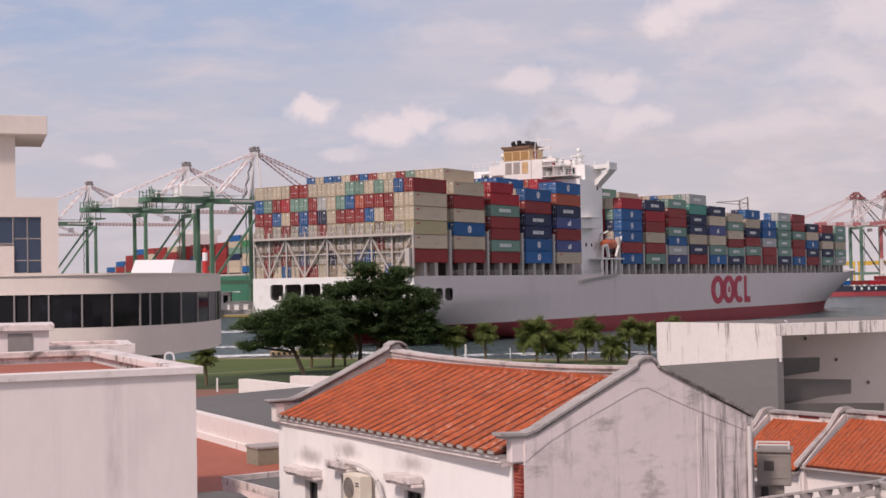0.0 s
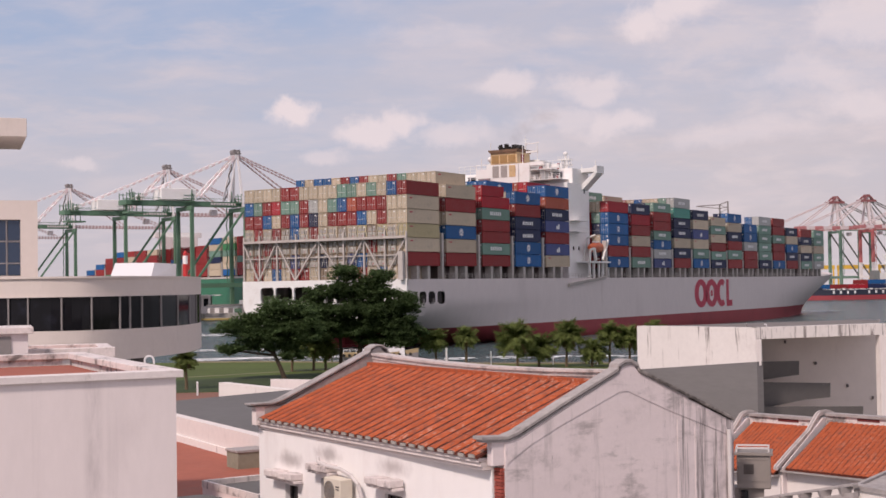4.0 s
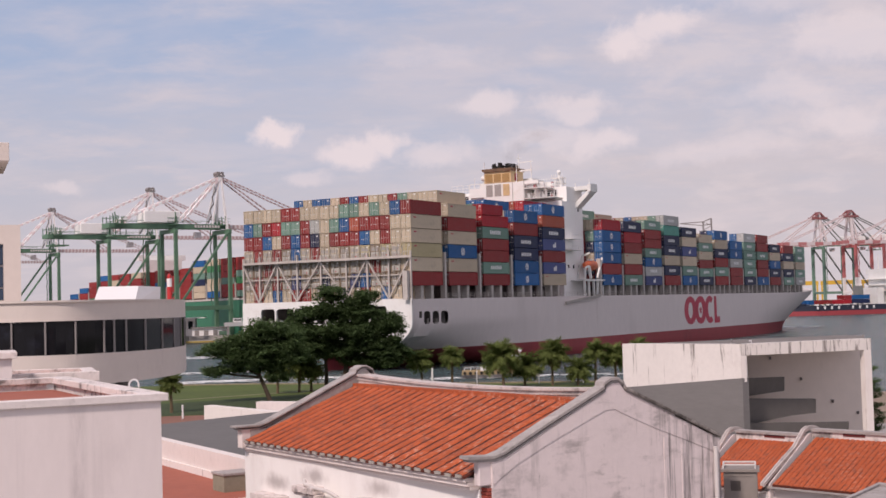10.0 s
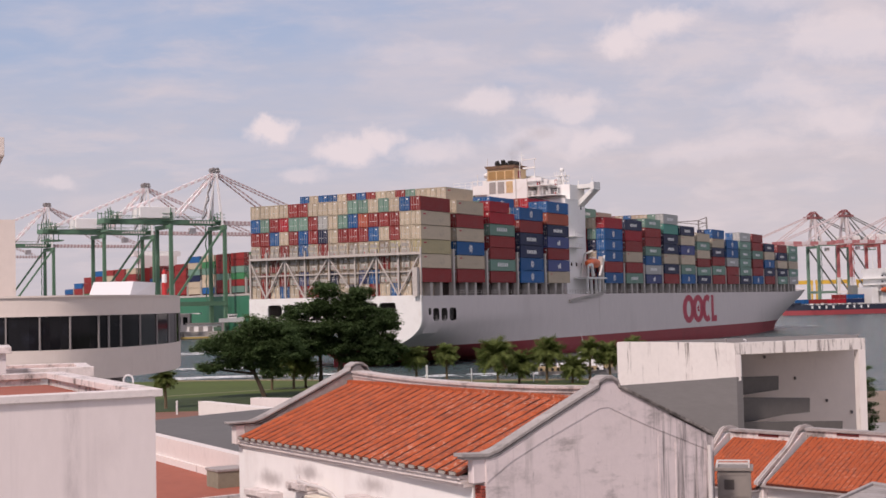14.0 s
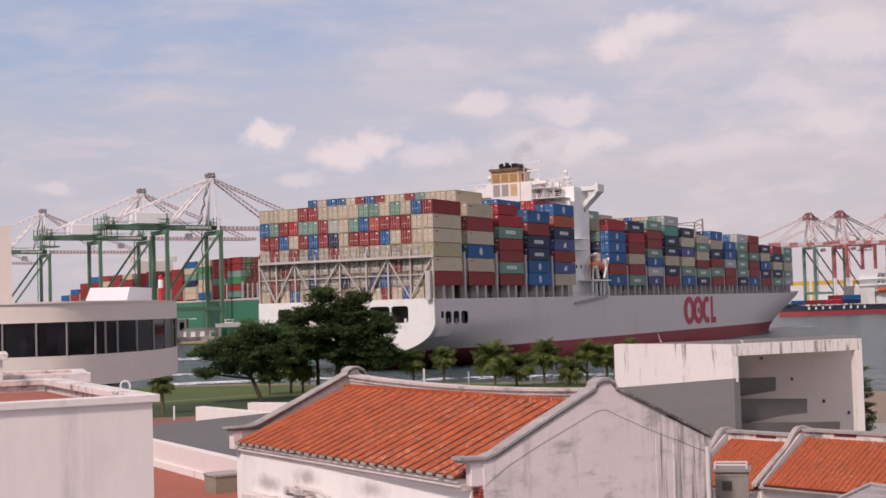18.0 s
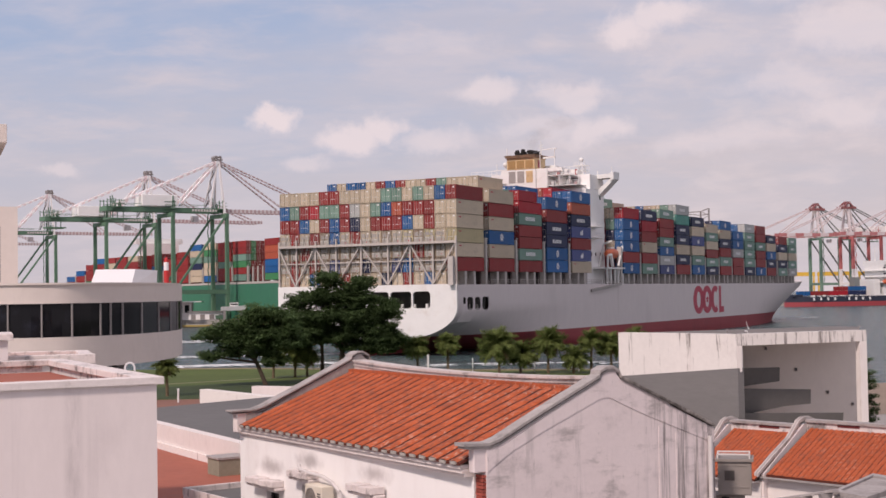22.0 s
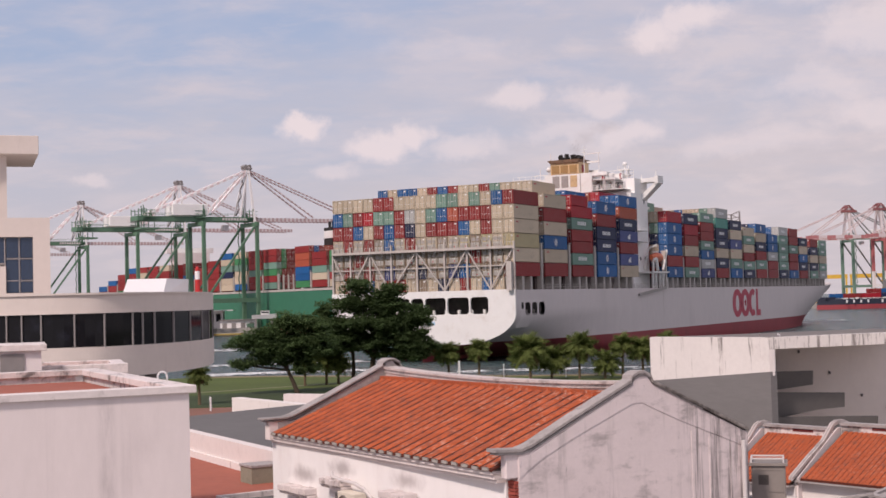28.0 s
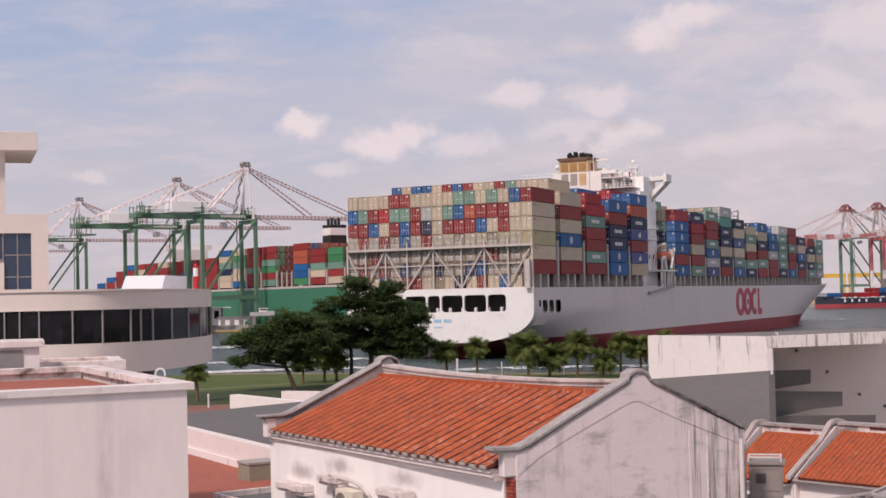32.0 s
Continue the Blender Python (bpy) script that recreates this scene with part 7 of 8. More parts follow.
def crown(blobs, count, seed, size=0.36):
    """Leaf clumps spread over lumpy volumes (x, y, z, rx, ry, rz), thicker near their skins."""
    rng = random.Random(seed)
    verts, faces = [], []
    weights = [b[3] * b[4] * b[5] for b in blobs]
    per = 40
    for _ in range(max(4, count // per)):
        bx, by, bz, rx, ry, rz = rng.choices(blobs, weights)[0]
        v = Vector((rng.gauss(0, 1), rng.gauss(0, 1), rng.gauss(0, 1))).normalized()
        r = rng.random() ** 0.35 * 0.95
        heart = Vector((bx + v.x * rx * r, by + v.y * ry * r, bz + v.z * rz * r))
        wide = rng.uniform(0.75, 1.4) * size / 0.36 * min(1.0, rz)
        for _ in range(per):
            u = Vector((rng.gauss(0, 1), rng.gauss(0, 1), rng.gauss(0, 1))).normalized() * rng.random() ** 0.4
            c = heart + Vector((u.x * wide, u.y * wide, u.z * wide * 0.42))
            for _ in range(5):
                o = c + Vector((rng.uniform(-1, 1), rng.uniform(-1, 1), rng.uniform(-0.6, 0.6))) * size * 0.7
                a = Vector((rng.uniform(-1, 1), rng.uniform(-1, 1), rng.uniform(-0.5, 0.3))).normalized() * size * rng.uniform(0.5, 1.0)
                b = a.cross(Vector((rng.uniform(-0.5, 0.5), rng.uniform(-0.5, 0.5), 1))).normalized() * size * rng.uniform(0.18, 0.34)
                k = len(verts)
                verts += [o - a * 0.5, o + b, o + a * 0.7, o - b]
                faces.append((k, k + 1, k + 2, k + 3))
    me = bpy.data.meshes.new("crown")
    me.from_pydata([tuple(v) for v in verts], [], faces)
    me.materials.append(LEAF)
    return me


def tree(at, trunk, limbs, blobs, count, seed, label):
    t = thing("tree", label, "tree", pose(*at), group="trees on the lawn")
    bm = B()
    for (a, ra), (b, rb) in zip(trunk, trunk[1:]):
        beam(bm, a, b, ra * 2, sides=10, w2=rb * 2)
    part("trunk", bm, BARK, t, smooth=True)
    for path in limbs:
        bm = B()
        r = 0.17
        for a, b in zip(path, path[1:]):
            beam(bm, a, b, r * 2, sides=7, w2=r * 1.4)
            r *= 0.7
        part("limb", bm, BARK, t, smooth=True)
    ob = new("crown", crown(blobs, count, seed))
    ob.parent = t
    tagged(ob, "dense dark green crown with gaps")
    return t


# leaning tree at the front of the group
x, y = polar(-5.88, 163.5)
tree((x, y, 2.0), [((0, 0, -0.2), 0.30), ((-0.6, 0, 1.4), 0.25), ((-1.3, 0.2, 3.0), 0.22), ((-1.7, 0.3, 5.2), 0.16)],
     [[(-1.3, 0.2, 3.0), (-3.6, 0.5, 4.4), (-6.4, 0.4, 6.0)], [(-1.4, 0.2, 3.4), (0.6, 0, 5.0), (1.8, 0.2, 7.0)], [(-1.6, 0.3, 4.8), (-1.8, -0.3, 7.2), (-1.4, -0.4, 9.0)], [(-1.2, 0.2, 2.8), (-4.2, 0, 3.2), (-6.2, 0, 3.5)]],
     [(-1.4, 0, 9.1, 1.2, 1.5, 1.1), (0.3, 0, 8.3, 1.9, 1.8, 1.1), (-1.8, 0.2, 7.3, 2.4, 2.4, 1.3), (1.9, 0.3, 7.5, 1.9, 1.8, 1.4), (-4.2, 0, 6.7, 2.2, 2.2, 1.1), (-6.6, 0, 6.2, 2.0, 1.8, 1.0),
      (-3.5, 0, 5.2, 2.6, 2.4, 1.2), (-0.4, 0, 5.6, 2.8, 2.6, 1.5), (2.4, 0.2, 5.6, 2.0, 2.0, 1.5), (-6.5, 0, 3.7, 1.7, 1.6, 0.8), (-5.5, 0, 2.8, 0.9, 0.9, 0.6), (-2.8, 0, 3.9, 1.8, 1.8, 0.8), (0.2, 0, 3.4, 1.9, 1.8, 1.0), (1.6, 0.2, 2.9, 1.3, 1.3, 0.8)],
     12500, 11, "leafy dark green tree with a leaning trunk on the lawn")
# the larger tree behind it
x, y = polar(-2.75, 176.0)
tree((x, y, 2.0), [((0, 0, -0.2), 0.42), ((-0.1, 0, 2.0), 0.34), ((0.2, 0, 4.2), 0.3), ((0.1, 0.2, 7.0), 0.22)],
     [[(0.1, 0, 3.6), (-2.6, 0.4, 6.2), (-5.2, 0.4, 8.0)], [(0.2, 0, 4.2), (2.8, 0, 6.6), (5.0, 0.3, 8.4)], [(0.1, 0.2, 6.0), (-0.6, -0.4, 9.0), (-1.8, -0.3, 12.0)], [(0.1, 0.2, 6.4), (1.4, 0, 9.0), (2.4, 0, 11.4)]],
     [(-1.9, 0, 12.6, 2.0, 2.2, 1.2), (2.3, 0, 11.9, 2.4, 2.4, 1.0), (-1.7, 0, 10.5, 3.0, 2.6, 1.1), (2.3, 0, 10.0, 2.8, 2.6, 1.2), (-5.5, 0, 9.8, 1.8, 2.0, 1.0), (5.6, 0.2, 8.7, 2.0, 2.2, 1.3), (-5.7, 0, 7.8, 2.4, 2.4, 1.3), (-2.0, 0, 8.0, 2.8, 3.0, 1.4),
      (2.0, 0, 7.6, 3.0, 3.0, 1.5), (6.2, 0, 7.1, 1.8, 2.0, 1.2), (-4.6, 0, 5.5, 2.6, 2.6, 1.3), (-0.6, 0, 5.4, 2.8, 2.8, 1.3), (3.8, 0, 5.6, 2.8, 2.8, 1.5), (6.8, 0.2, 4.9, 1.6, 2.0, 1.0), (-6.8, 0, 6.7, 1.5, 1.8, 1.1), (1.2, 0, 4.2, 1.6, 2.0, 0.8), (4.9, 0, 3.9, 2.3, 2.2, 0.9)],
     26000, 23, "broad dense dark green tree behind the leaning one")
x, y = polar(-3.58, 179.0)
tree((x, y, 2.0), [((0, 0, -0.2), 0.3), ((0.1, 0, 2.4), 0.24), ((0, 0, 5.0), 0.2)],
     [[(0, 0, 4.0), (-1.4, 0, 6.0)], [(0, 0, 4.0), (1.2, 0, 6.2)]],
     [(0, 0, 5.6, 2.2, 2.2, 1.5), (-1.6, 0, 5.0, 1.6, 1.6, 1.0)], 1700, 31, "dark green tree with a slim trunk near the water")


def frond_mesh(length, droop, seed):
    """An arched palm frond along x, with fine hanging leaflets on both sides."""
    rng = random.Random(seed)
    verts, faces = [], []
    n = 12
    spine = []
    for k in range(n + 1):
        t = k / n
        spine.append(Vector((length * t * (1 - 0.25 * t), 0, length * (0.25 * t - droop * t * t))))
    for k in range(n):
        a, b = spine[k], spine[k + 1]
        w = 0.03 * (1 - k / n) + 0.008
        i = len(verts)
        verts += [a + Vector((0, -w, 0)), a + Vector((0, w, 0)), b + Vector((0, w, 0)), b + Vector((0, -w, 0))]
        faces.append((i, i + 1, i + 2, i + 3))
        if k < 2:
            continue
        ll = length * 0.34 * math.sin(math.pi * (0.12 + 0.74 * k / n)) ** 0.7
        for s in (-1, 1):
            for q in (0.0, 0.2, 0.4, 0.6, 0.8):
                o = a.lerp(b, q)
                tip = o + Vector((ll * rng.uniform(0.25, 0.8), s * ll * rng.uniform(0.35, 0.95), ll * rng.uniform(-0.85, 0.15)))
                i = len(verts)
                d = (b - a).normalized() * 0.042
                verts += [o - d, o + d, tip]
                faces.append((i, i + 1, i + 2))
    me = bpy.data.meshes.new("frond")
    me.from_pydata([tuple(v) for v in verts], [], faces)
    me.materials.append(PALM_LEAF)
    return me


FRONDS = [frond_mesh(2.0, 0.45, 1), frond_mesh(2.0, 0.65, 2), frond_mesh(1.9, 0.85, 3)]
DRY_FROND = mat("dry_brown_frond", (0.17, 0.12, 0.055), 0.9, vary=0.3)
DRY = frond_mesh(1.7, 0.6, 4)
DRY.materials.clear()
DRY.materials.append(DRY_FROND)


def palm(az, d, height, radius, seed, base=2.0):
    """A short palm with a round crown of stiff fronds, the lowest of them dry."""
    rng = random.Random(seed)
    t = thing("palm_tree", "short palm with a round green crown by the water", "palm tree", pose(*polar(az, d), base), group="palms along the shore")
    bm = B()
    lean = rng.uniform(-0.25, 0.25)
    for k in range(6):
        a, b = k / 6, (k + 1) / 6
        beam(bm, (lean * a * a, 0, height * a - 0.1), (lean * b * b, 0, height * b), 0.40 - 0.02 * k, sides=9, w2=0.33 - 0.02 * k)
    part("trunk", bm, PALM_BARK, t, smooth=True)
    n = 58
    for k in range(n):
        up = 84 - 128 * (k / n) ** 0.85
        me = DRY if k > n - 7 else FRONDS[k % 3]
        s = radius / 1.48 * rng.uniform(0.86, 1.06) * (1.0 if up > -20 else 0.9)
        m = Matrix.Translation((lean, 0, height - 0.1)) @ pose(0, 0, 0, 0, -up + rng.uniform(-8, 8), 137.5 * k + rng.uniform(-12, 12)) @ pose(0, 0, 0, rng.uniform(-40, 40), 0, 0) @ Matrix.Diagonal((s, s, s, 1))
        shared("frond", me, t, m)
    return t


for k, (az, d, h, s) in enumerate(((0.45, 178, 3.75, 1.6), (1.71, 178, 4.1, 1.5), (3.86, 176, 3.9, 2.35), (4.75, 178, 2.7, 1.9), (5.91, 178, 4.1, 2.1), (6.97, 177, 2.1, 1.75), (7.71, 178, 4.3, 1.55), (8.55, 179, 3.7, 1.8), (9.6, 181, 4.3, 1.6), (-9.95, 150, 3.3, 1.25), (-5.6, 178, 3.2, 1.7), (-4.7, 179, 3.4, 1.7), (-4.2, 180, 2.8, 1.6))):
    palm(az, d, h, s, 100 + k)


def bush(az, d, w, h, seed, base=2.0, label="low green shrub by the shore", leaf=0.3):
    t = thing("shrub", label, "shrub", pose(*polar(az, d), base))
    ob = new("foliage", crown([(0, 0, h * 0.45, w, w * 0.7, h * 0.55), (w * 0.5, 0, h * 0.35, w * 0.6, w * 0.5, h * 0.4)], int(48 / leaf * w * max(1.0, h / 2) * (0.3 / leaf) ** 2), seed, leaf))
    ob.parent = t


bush(-0.6, 180, 2.2, 1.4, 1)
bush(18.86, 86, 0.27, 7.2, 4, base=1.6, leaf=0.13, label="tall narrow dark green shrub beside the pavilion")
bush(-12.4, 112, 2.2, 3.4, 7, label="dark green shrubs under the gallery")

# posts of the shore railing and a bollard on the forecourt
def post(name, az, d, z, w, label):
    t = thing(name, label, name.replace("_", " "), pose(*polar(az, d), 2.0))
    bm = B()
    beam(bm, (0, 0, -0.05), (0, 0, z), w, sides=10)
    part("shaft", bm, POLE_WHITE, t, smooth=True)
    bm = B()
    beam(bm, (0, 0, z), (0, 0, z + 0.12), w * 1.3, sides=10, w2=w * 0.6)
    part("cap", bm, POLE_WHITE, t)


post("lamp_post", 0.88, 177, 2.6, 0.28, "white lamp post by the shore")
for az in (2.75, 5.35, 7.2, 9.9):
    post("railing_post", az, 182.5, 1.8, 0.14, "thin white railing post by the water")
post("bollard", -9.5, 141, 1.3, 0.2, "pale bollard on the brown forecourt")

# ---- the container terminal across the water ----
CRANE_GREEN = mat("faded_green_crane_paint", (0.098, 0.20, 0.128), 0.6, vary=0.12, big=0.1, small=0.8)
BOOM_PINK = mat("faded_red_white_boom", (0.52, 0.36, 0.36), 0.6, vary=0.1, small=0.5)
BOOM_RED = mat("faded_red_boom_paint", (0.42, 0.10, 0.11), 0.6, vary=0.15, small=0.5)
BOOM_WHITE = mat("pale_boom_paint", (0.68, 0.62, 0.62), 0.6, vary=0.08, small=0.5)
CONCRETE = mat("quay_concrete", (0.33, 0.31, 0.29), 0.9, vary=0.15, big=0.05, small=0.5)
SHIP_GREEN = mat("green_hull_paint", (0.03, 0.17, 0.10), 0.5, vary=0.1, big=0.05, small=0.5)
SHIP_NAVY = mat("navy_hull_paint", (0.02, 0.025, 0.045), 0.5, vary=0.1, big=0.05, small=0.5)
SHIP_RED = mat("red_boot_paint", (0.34, 0.05, 0.06), 0.6, vary=0.1)
YELLOW = mat("yellow_crane_paint", (0.65, 0.40, 0.05), 0.6, vary=0.1)



def striped(name, a, b, scale):
    """Bands of two paints across the length of a boom."""
    k = Mat(name, a, 0.6, vary=0.08, small=0.5, bump=0.0)
    nt = k.m.node_tree
    co, wave, cut, mx = (nt.nodes.new("ShaderNode" + n) for n in ("TexCoord", "TexWave", "Math", "Mix"))
    wave.inputs["Scale"].default_value = scale
    cut.operation = "GREATER_THAN"
    cut.inputs[1].default_value = 0.5
    mx.data_type = "RGBA"
    nt.links.new(co.outputs["Object"], wave.inputs["Vector"])
    nt.links.new(wave.outputs["Fac"], cut.inputs[0])
    nt.links.new(cut.outputs[0], mx.inputs["Factor"])
    nt.links.new(k.b.inputs["Base Color"].links[0].from_socket, mx.inputs["A"])
    mx.inputs["B"].default_value = (*b, 1)
    nt.links.new(mx.outputs["Result"], k.b.inputs["Base Color"])
    return k.m


STRIPED = striped("red_white_bands", (0.50, 0.36, 0.36), (0.68, 0.63, 0.63), 0.16)
PALE_STRIPED = striped("pale_red_white_bands", (0.84, 0.70, 0.70), (0.92, 0.91, 0.91), 0.10)
U = Vector((0.83, 0.56, 0)).normalized()     # from the land rail to the water rail
V = Vector((-0.56, 0.83, 0)).normalized()    # along the quay, away
Q0 = Vector((-81.2, 594.5, 0))               # water rail under the first crane


def crane(name_label, at, yaw, legs, reach=58, heavy=False, upper=BOOM_WHITE, brace=None):
    """A ship-to-shore gantry: x from the land rail (-25) to the water rail (0) and out along the boom."""
    c = thing("gantry_crane", name_label, "crane", pose(at.x, at.y, 3.0, 0, 0, yaw), group="container cranes")
    G = 45.8
    for x in (-25, 0):
        for y in (-7, 7):
            bm = B()
            beam(bm, (x, y, 0), (x, y, G), 1.9 if heavy else 1.7, 1.8 if heavy else 1.4, w2=1.8 if heavy else 1.4)
            part("leg", bm, legs, c)
        for z in (1, 12, G - 1):
            bm = B()
            beam(bm, (x, -8, z), (x, 8, z), 1.4, 1.7)
            part("cross_beam", bm, legs, c)
    for y in (-7, 7):
        bm = B()
        beam(bm, (-25, y, 12), (0, y, 12), 1.3, 1.8)
        part("portal_beam", bm, legs, c)
        bm = B()
        beam(bm, (-1, y, G - 2), (-24, y, 13), 0.85)
        part("brace", bm, brace or legs, c)
    for y in (-3, 3):
        bm = B()
        beam(bm, (-52, y, G + 1.2), (1, y, G + 1.2), 1.1, 2.0)
        part("girder", bm, legs, c)
        bm = B()
        beam(bm, (1, y, G + 1.2), (1 + reach, y, G + 1.2), 1.3 if heavy else 0.8, 2.3 if heavy else 1.5)
        part("boom", bm, EAST_BOOM if heavy else STRIPED, c, "faded red and white striped boom")
    bm = B()
    box(bm, -53, -4, G + 0.2, -50.5, 4, G + 2.2)
    part("girder_tie", bm, legs, c)
    for y in (-4, 4):
        bm = B()
        for x in (-52.6, -51, -49.4, -47.8):
            beam(bm, (x, y, G + 2), (x, y, G + (5.2 if x < -50 else 3.6)), 0.3)
        beam(bm, (-52.6, y, G + 4.6), (-50.8, y, G + 4.6), 0.3)
        beam(bm, (-49.6, y, G + 3.4), (-8, y, G + 3.4), 0.18)
        part("handrail", bm, legs, c)
    bm = B()
    box(bm, -51.5, -3.6, G - 3.2, -43, 3.6, G - 2.6)
    part("service_platform", bm, legs, c)
    for x in (-51, -50, -45.4):
        for y in (-3.2, 3.2):
            bm = B()
            beam(bm, (x, y, G - 3), (x, y, G + 0.6), 0.3)
            part("hanger", bm, legs, c)
    bm = B()
    box(bm, -37.6, -4.5, G + 2.6, -21.6, 4.5, G + 7.4)
    part("machinery_house", bm, HOUSE_WHITE, c, "white machinery house on the girders", bevel=0.15)
    # mast and stays
    for y in (-5, 5):
        bm = B()
        beam(bm, (0, y, G), (-0.8, y * 0.3, 70), 1.6 if heavy else 1.0, w2=1.2 if heavy else 0.7)
        beam(bm, (-6, y * 0.6, G + 2), (-1.2, y * 0.3, 69), 1.1 if heavy else 0.6)
        part("mast_leg", bm, upper, c)
        for x1, z1, m in ((-20, G + 3, BOOM_WHITE), (-48, G + 3, BOOM_WHITE), (30, G + 2.5, BOOM_PINK), (53, G + 2.5, BOOM_PINK)):
            bm = B()
            beam(bm, (-0.8, y * 0.3, 68.8), (x1, y * 0.6, z1), 0.65 if heavy else 1.0 if x1 < 0 else 0.55)
            part("stay", bm, (EAST_STAY if x1 > 0 else EAST_GREY) if heavy else STRIPED if m is BOOM_PINK else PALE_STRIPED, c)
    bm = B()
    box(bm, -2.4, -2.2, 69, 0.8, 2.2, 69.7)
    if heavy:
        for y in (-2.6, 2.6):
            beam(bm, (-7, y, 66.5), (5.5, y, 66.5), 1.1, 1.6)
            beam(bm, (-5.5, y, 66.5), (-1.6, y, 70), 1.0)
            beam(bm, (4.0, y, 66.5), (0, y, 70), 1.0)
    for x in (-2.0, -0.2):
        beam(bm, (x, -1.8, 70.3), (x, 1.8, 70.3), 1.7, sides=12)
    part("mast_head", bm, EAST_HEAD if heavy else METAL_GREY, c)
    # pale bars of the sign on the girder, and the clutter of stairs and rails at its joints
    if not heavy:
        for q in range(9):
            bm = B()
            box(bm, -14.6 + 1.35 * q, -3.66, G + 0.7, -13.7 + 1.35 * q, -3.54, G + 1.7)
            part("sign_bar", bm, BOOM_WHITE, c)
    rng = random.Random(3)
    for x0, n in ((-48, 9), (-25, 8), (-1, 8)):
        bm = B()
        for q in range(n):
            x, y = x0 + rng.uniform(-2.6, 2.6), rng.choice((-4.6, 4.6, -2.0))
            beam(bm, (x, y, G + 1.5), (x + rng.uniform(-0.4, 0.4), y, G + rng.uniform(3.5, 7.2)), 0.34)
        for z in (3.2, 4.6):
            beam(bm, (x0 - 2.6, -4.6, G + z), (x0 + 2.6, -4.6, G + z), 0.22)
            beam(bm, (x0 - 2.6, 4.6, G + z), (x0 + 2.6, 4.6, G + z), 0.22)
        box(bm, x0 - 2.4, -5.2, G + 1.6, x0 + 2.4, 5.2, G + 1.9)
        tagged(part("service_stair", bm, legs, c), kind="stuff")
    for q in range(8):   # ladder leg of the mast
        bm = B()
        z = G + 3 + 2.8 * q
        beam(bm, (-6.0 + 0.56 * q, -1.2 if q % 2 else 1.2, z), (-5.44 + 0.56 * q, 1.2 if q % 2 else -1.2, z + 2.8), 0.4)
        part("mast_ladder", bm, METAL_GREY, c)
    bm = B()
    box(bm, -13, -1.5, G - 3.6, -10.6, 1.5, G - 1.2)
    part("cabin", bm, BOOM_WHITE, c)
    for k in range(12):
        bm = B()
        z = 13 + 2.8 * k
        beam(bm, (-1.4, 8 + (k % 2), z), (-1.4, 8 + ((k + 1) % 2), z + 2.8), 0.35)
        part("stair_flight", bm, legs, c)
    return c


ANG = math.degrees(math.atan2(U.y, U.x))
for k, (az, d) in enumerate(((-7.75, 600), (-10.57, 671), (-14.5, 792), (-18.2, 930))):
    p = Vector((*polar(az, d), 0))
    crane("green ship-to-shore gantry crane with a striped boom", p, ANG, CRANE_GREEN, upper=POLE_WHITE)
EAST_GREEN = mat("pale_green_leg", (0.15, 0.26, 0.20), 0.6)
EAST_RED = striped("red_white_leg", (0.74, 0.70, 0.68), (0.50, 0.15, 0.15), 0.0035)
EAST_RED.node_tree.nodes["Wave Texture"].bands_direction = "Z"
EAST_BOOM = striped("broad_red_white_bands", (0.50, 0.19, 0.19), (0.70, 0.60, 0.60), 0.022)
EAST_STAY = mat("faded_pink_grey_stay", (0.62, 0.52, 0.52), 0.6, vary=0.2, big=0.1, small=0.8)
EAST_HEAD = mat("dark_red_mast_head", (0.27, 0.10, 0.10), 0.6, vary=0.2)
EAST_GREY = mat("grey_crane_brace", (0.20, 0.21, 0.20), 0.6)
for k, (az, d) in enumerate(((16.9, 1030), (18.12, 1020), (20.2, 1030))):
    p = Vector((*polar(az, d), 0))
    crane("red and white gantry crane with pale green legs", p, 196 + 4 * k, (EAST_GREEN, EAST_RED, EAST_RED)[k], upper=BOOM_WHITE, brace=EAST_GREY, heavy=True)

jib = thing("jib_crane", "grey lattice jib crane standing beyond the ship", "crane")
for a0, z0, a1, z1, w in ((12.35, 3, 12.35, 63.5, 0.9), (12.72, 3, 12.68, 65.5, 0.9), (12.35, 63.5, 12.68, 65.5, 0.6), (11.4, 62.8, 12.35, 63.5, 0.6), (11.4, 62.8, 12.35, 61.0, 0.5), (12.35, 61.0, 12.7, 62.0, 0.5)):
    bm = B()
    beam(bm, (*polar(a0, 905), z0), (*polar(a1, 905), z1), w)
    part("lattice_beam", bm, METAL_GREY, jib)
for k in range(9):
    bm = B()
    za, zb = 40 + 2.6 * k, 42.6 + 2.6 * k
    beam(bm, (*polar(12.35 if k % 2 else 12.7, 905), za), (*polar(12.7 if k % 2 else 12.35, 905), zb), 0.4)
    part("lacing", bm, METAL_GREY, jib)
bm = B()
prism(bm, [polar(12.2, 900), polar(12.9, 900), polar(12.9, 912), polar(12.2, 912)][::-1], -1.0, 3.0)
bmesh.ops.recalc_face_normals(bm, faces=bm.faces[:])
part("pontoon", bm, CONCRETE, jib)

# the pier, its low sheds and yellow fenders
bm = B()
pts = [Q0 + U * 3 - V * 12, Q0 + U * 3 + V * 900, Q0 - U * 300 + V * 900, Q0 - U * 300 - V * 40, Vector((*polar(-10.6, 566), 0)), Vector((*polar(-9.2, 598), 0)), Vector((*polar(-8.0, 592), 0))]
prism(bm, [(p.x, p.y) for p in pts], -2.0, 3.0)
structure("far_quay", bm, CONCRETE, "concrete container quay across the water", "quay")
bm = B()
pts = [polar(14.0, 985), polar(25.0, 985), polar(25.0, 1300), polar(14.0, 1300)]
prism(bm, [tuple(p) for p in pts][::-1], -2.0, 3.0)
bmesh.ops.recalc_face_normals(bm, faces=bm.faces[:])
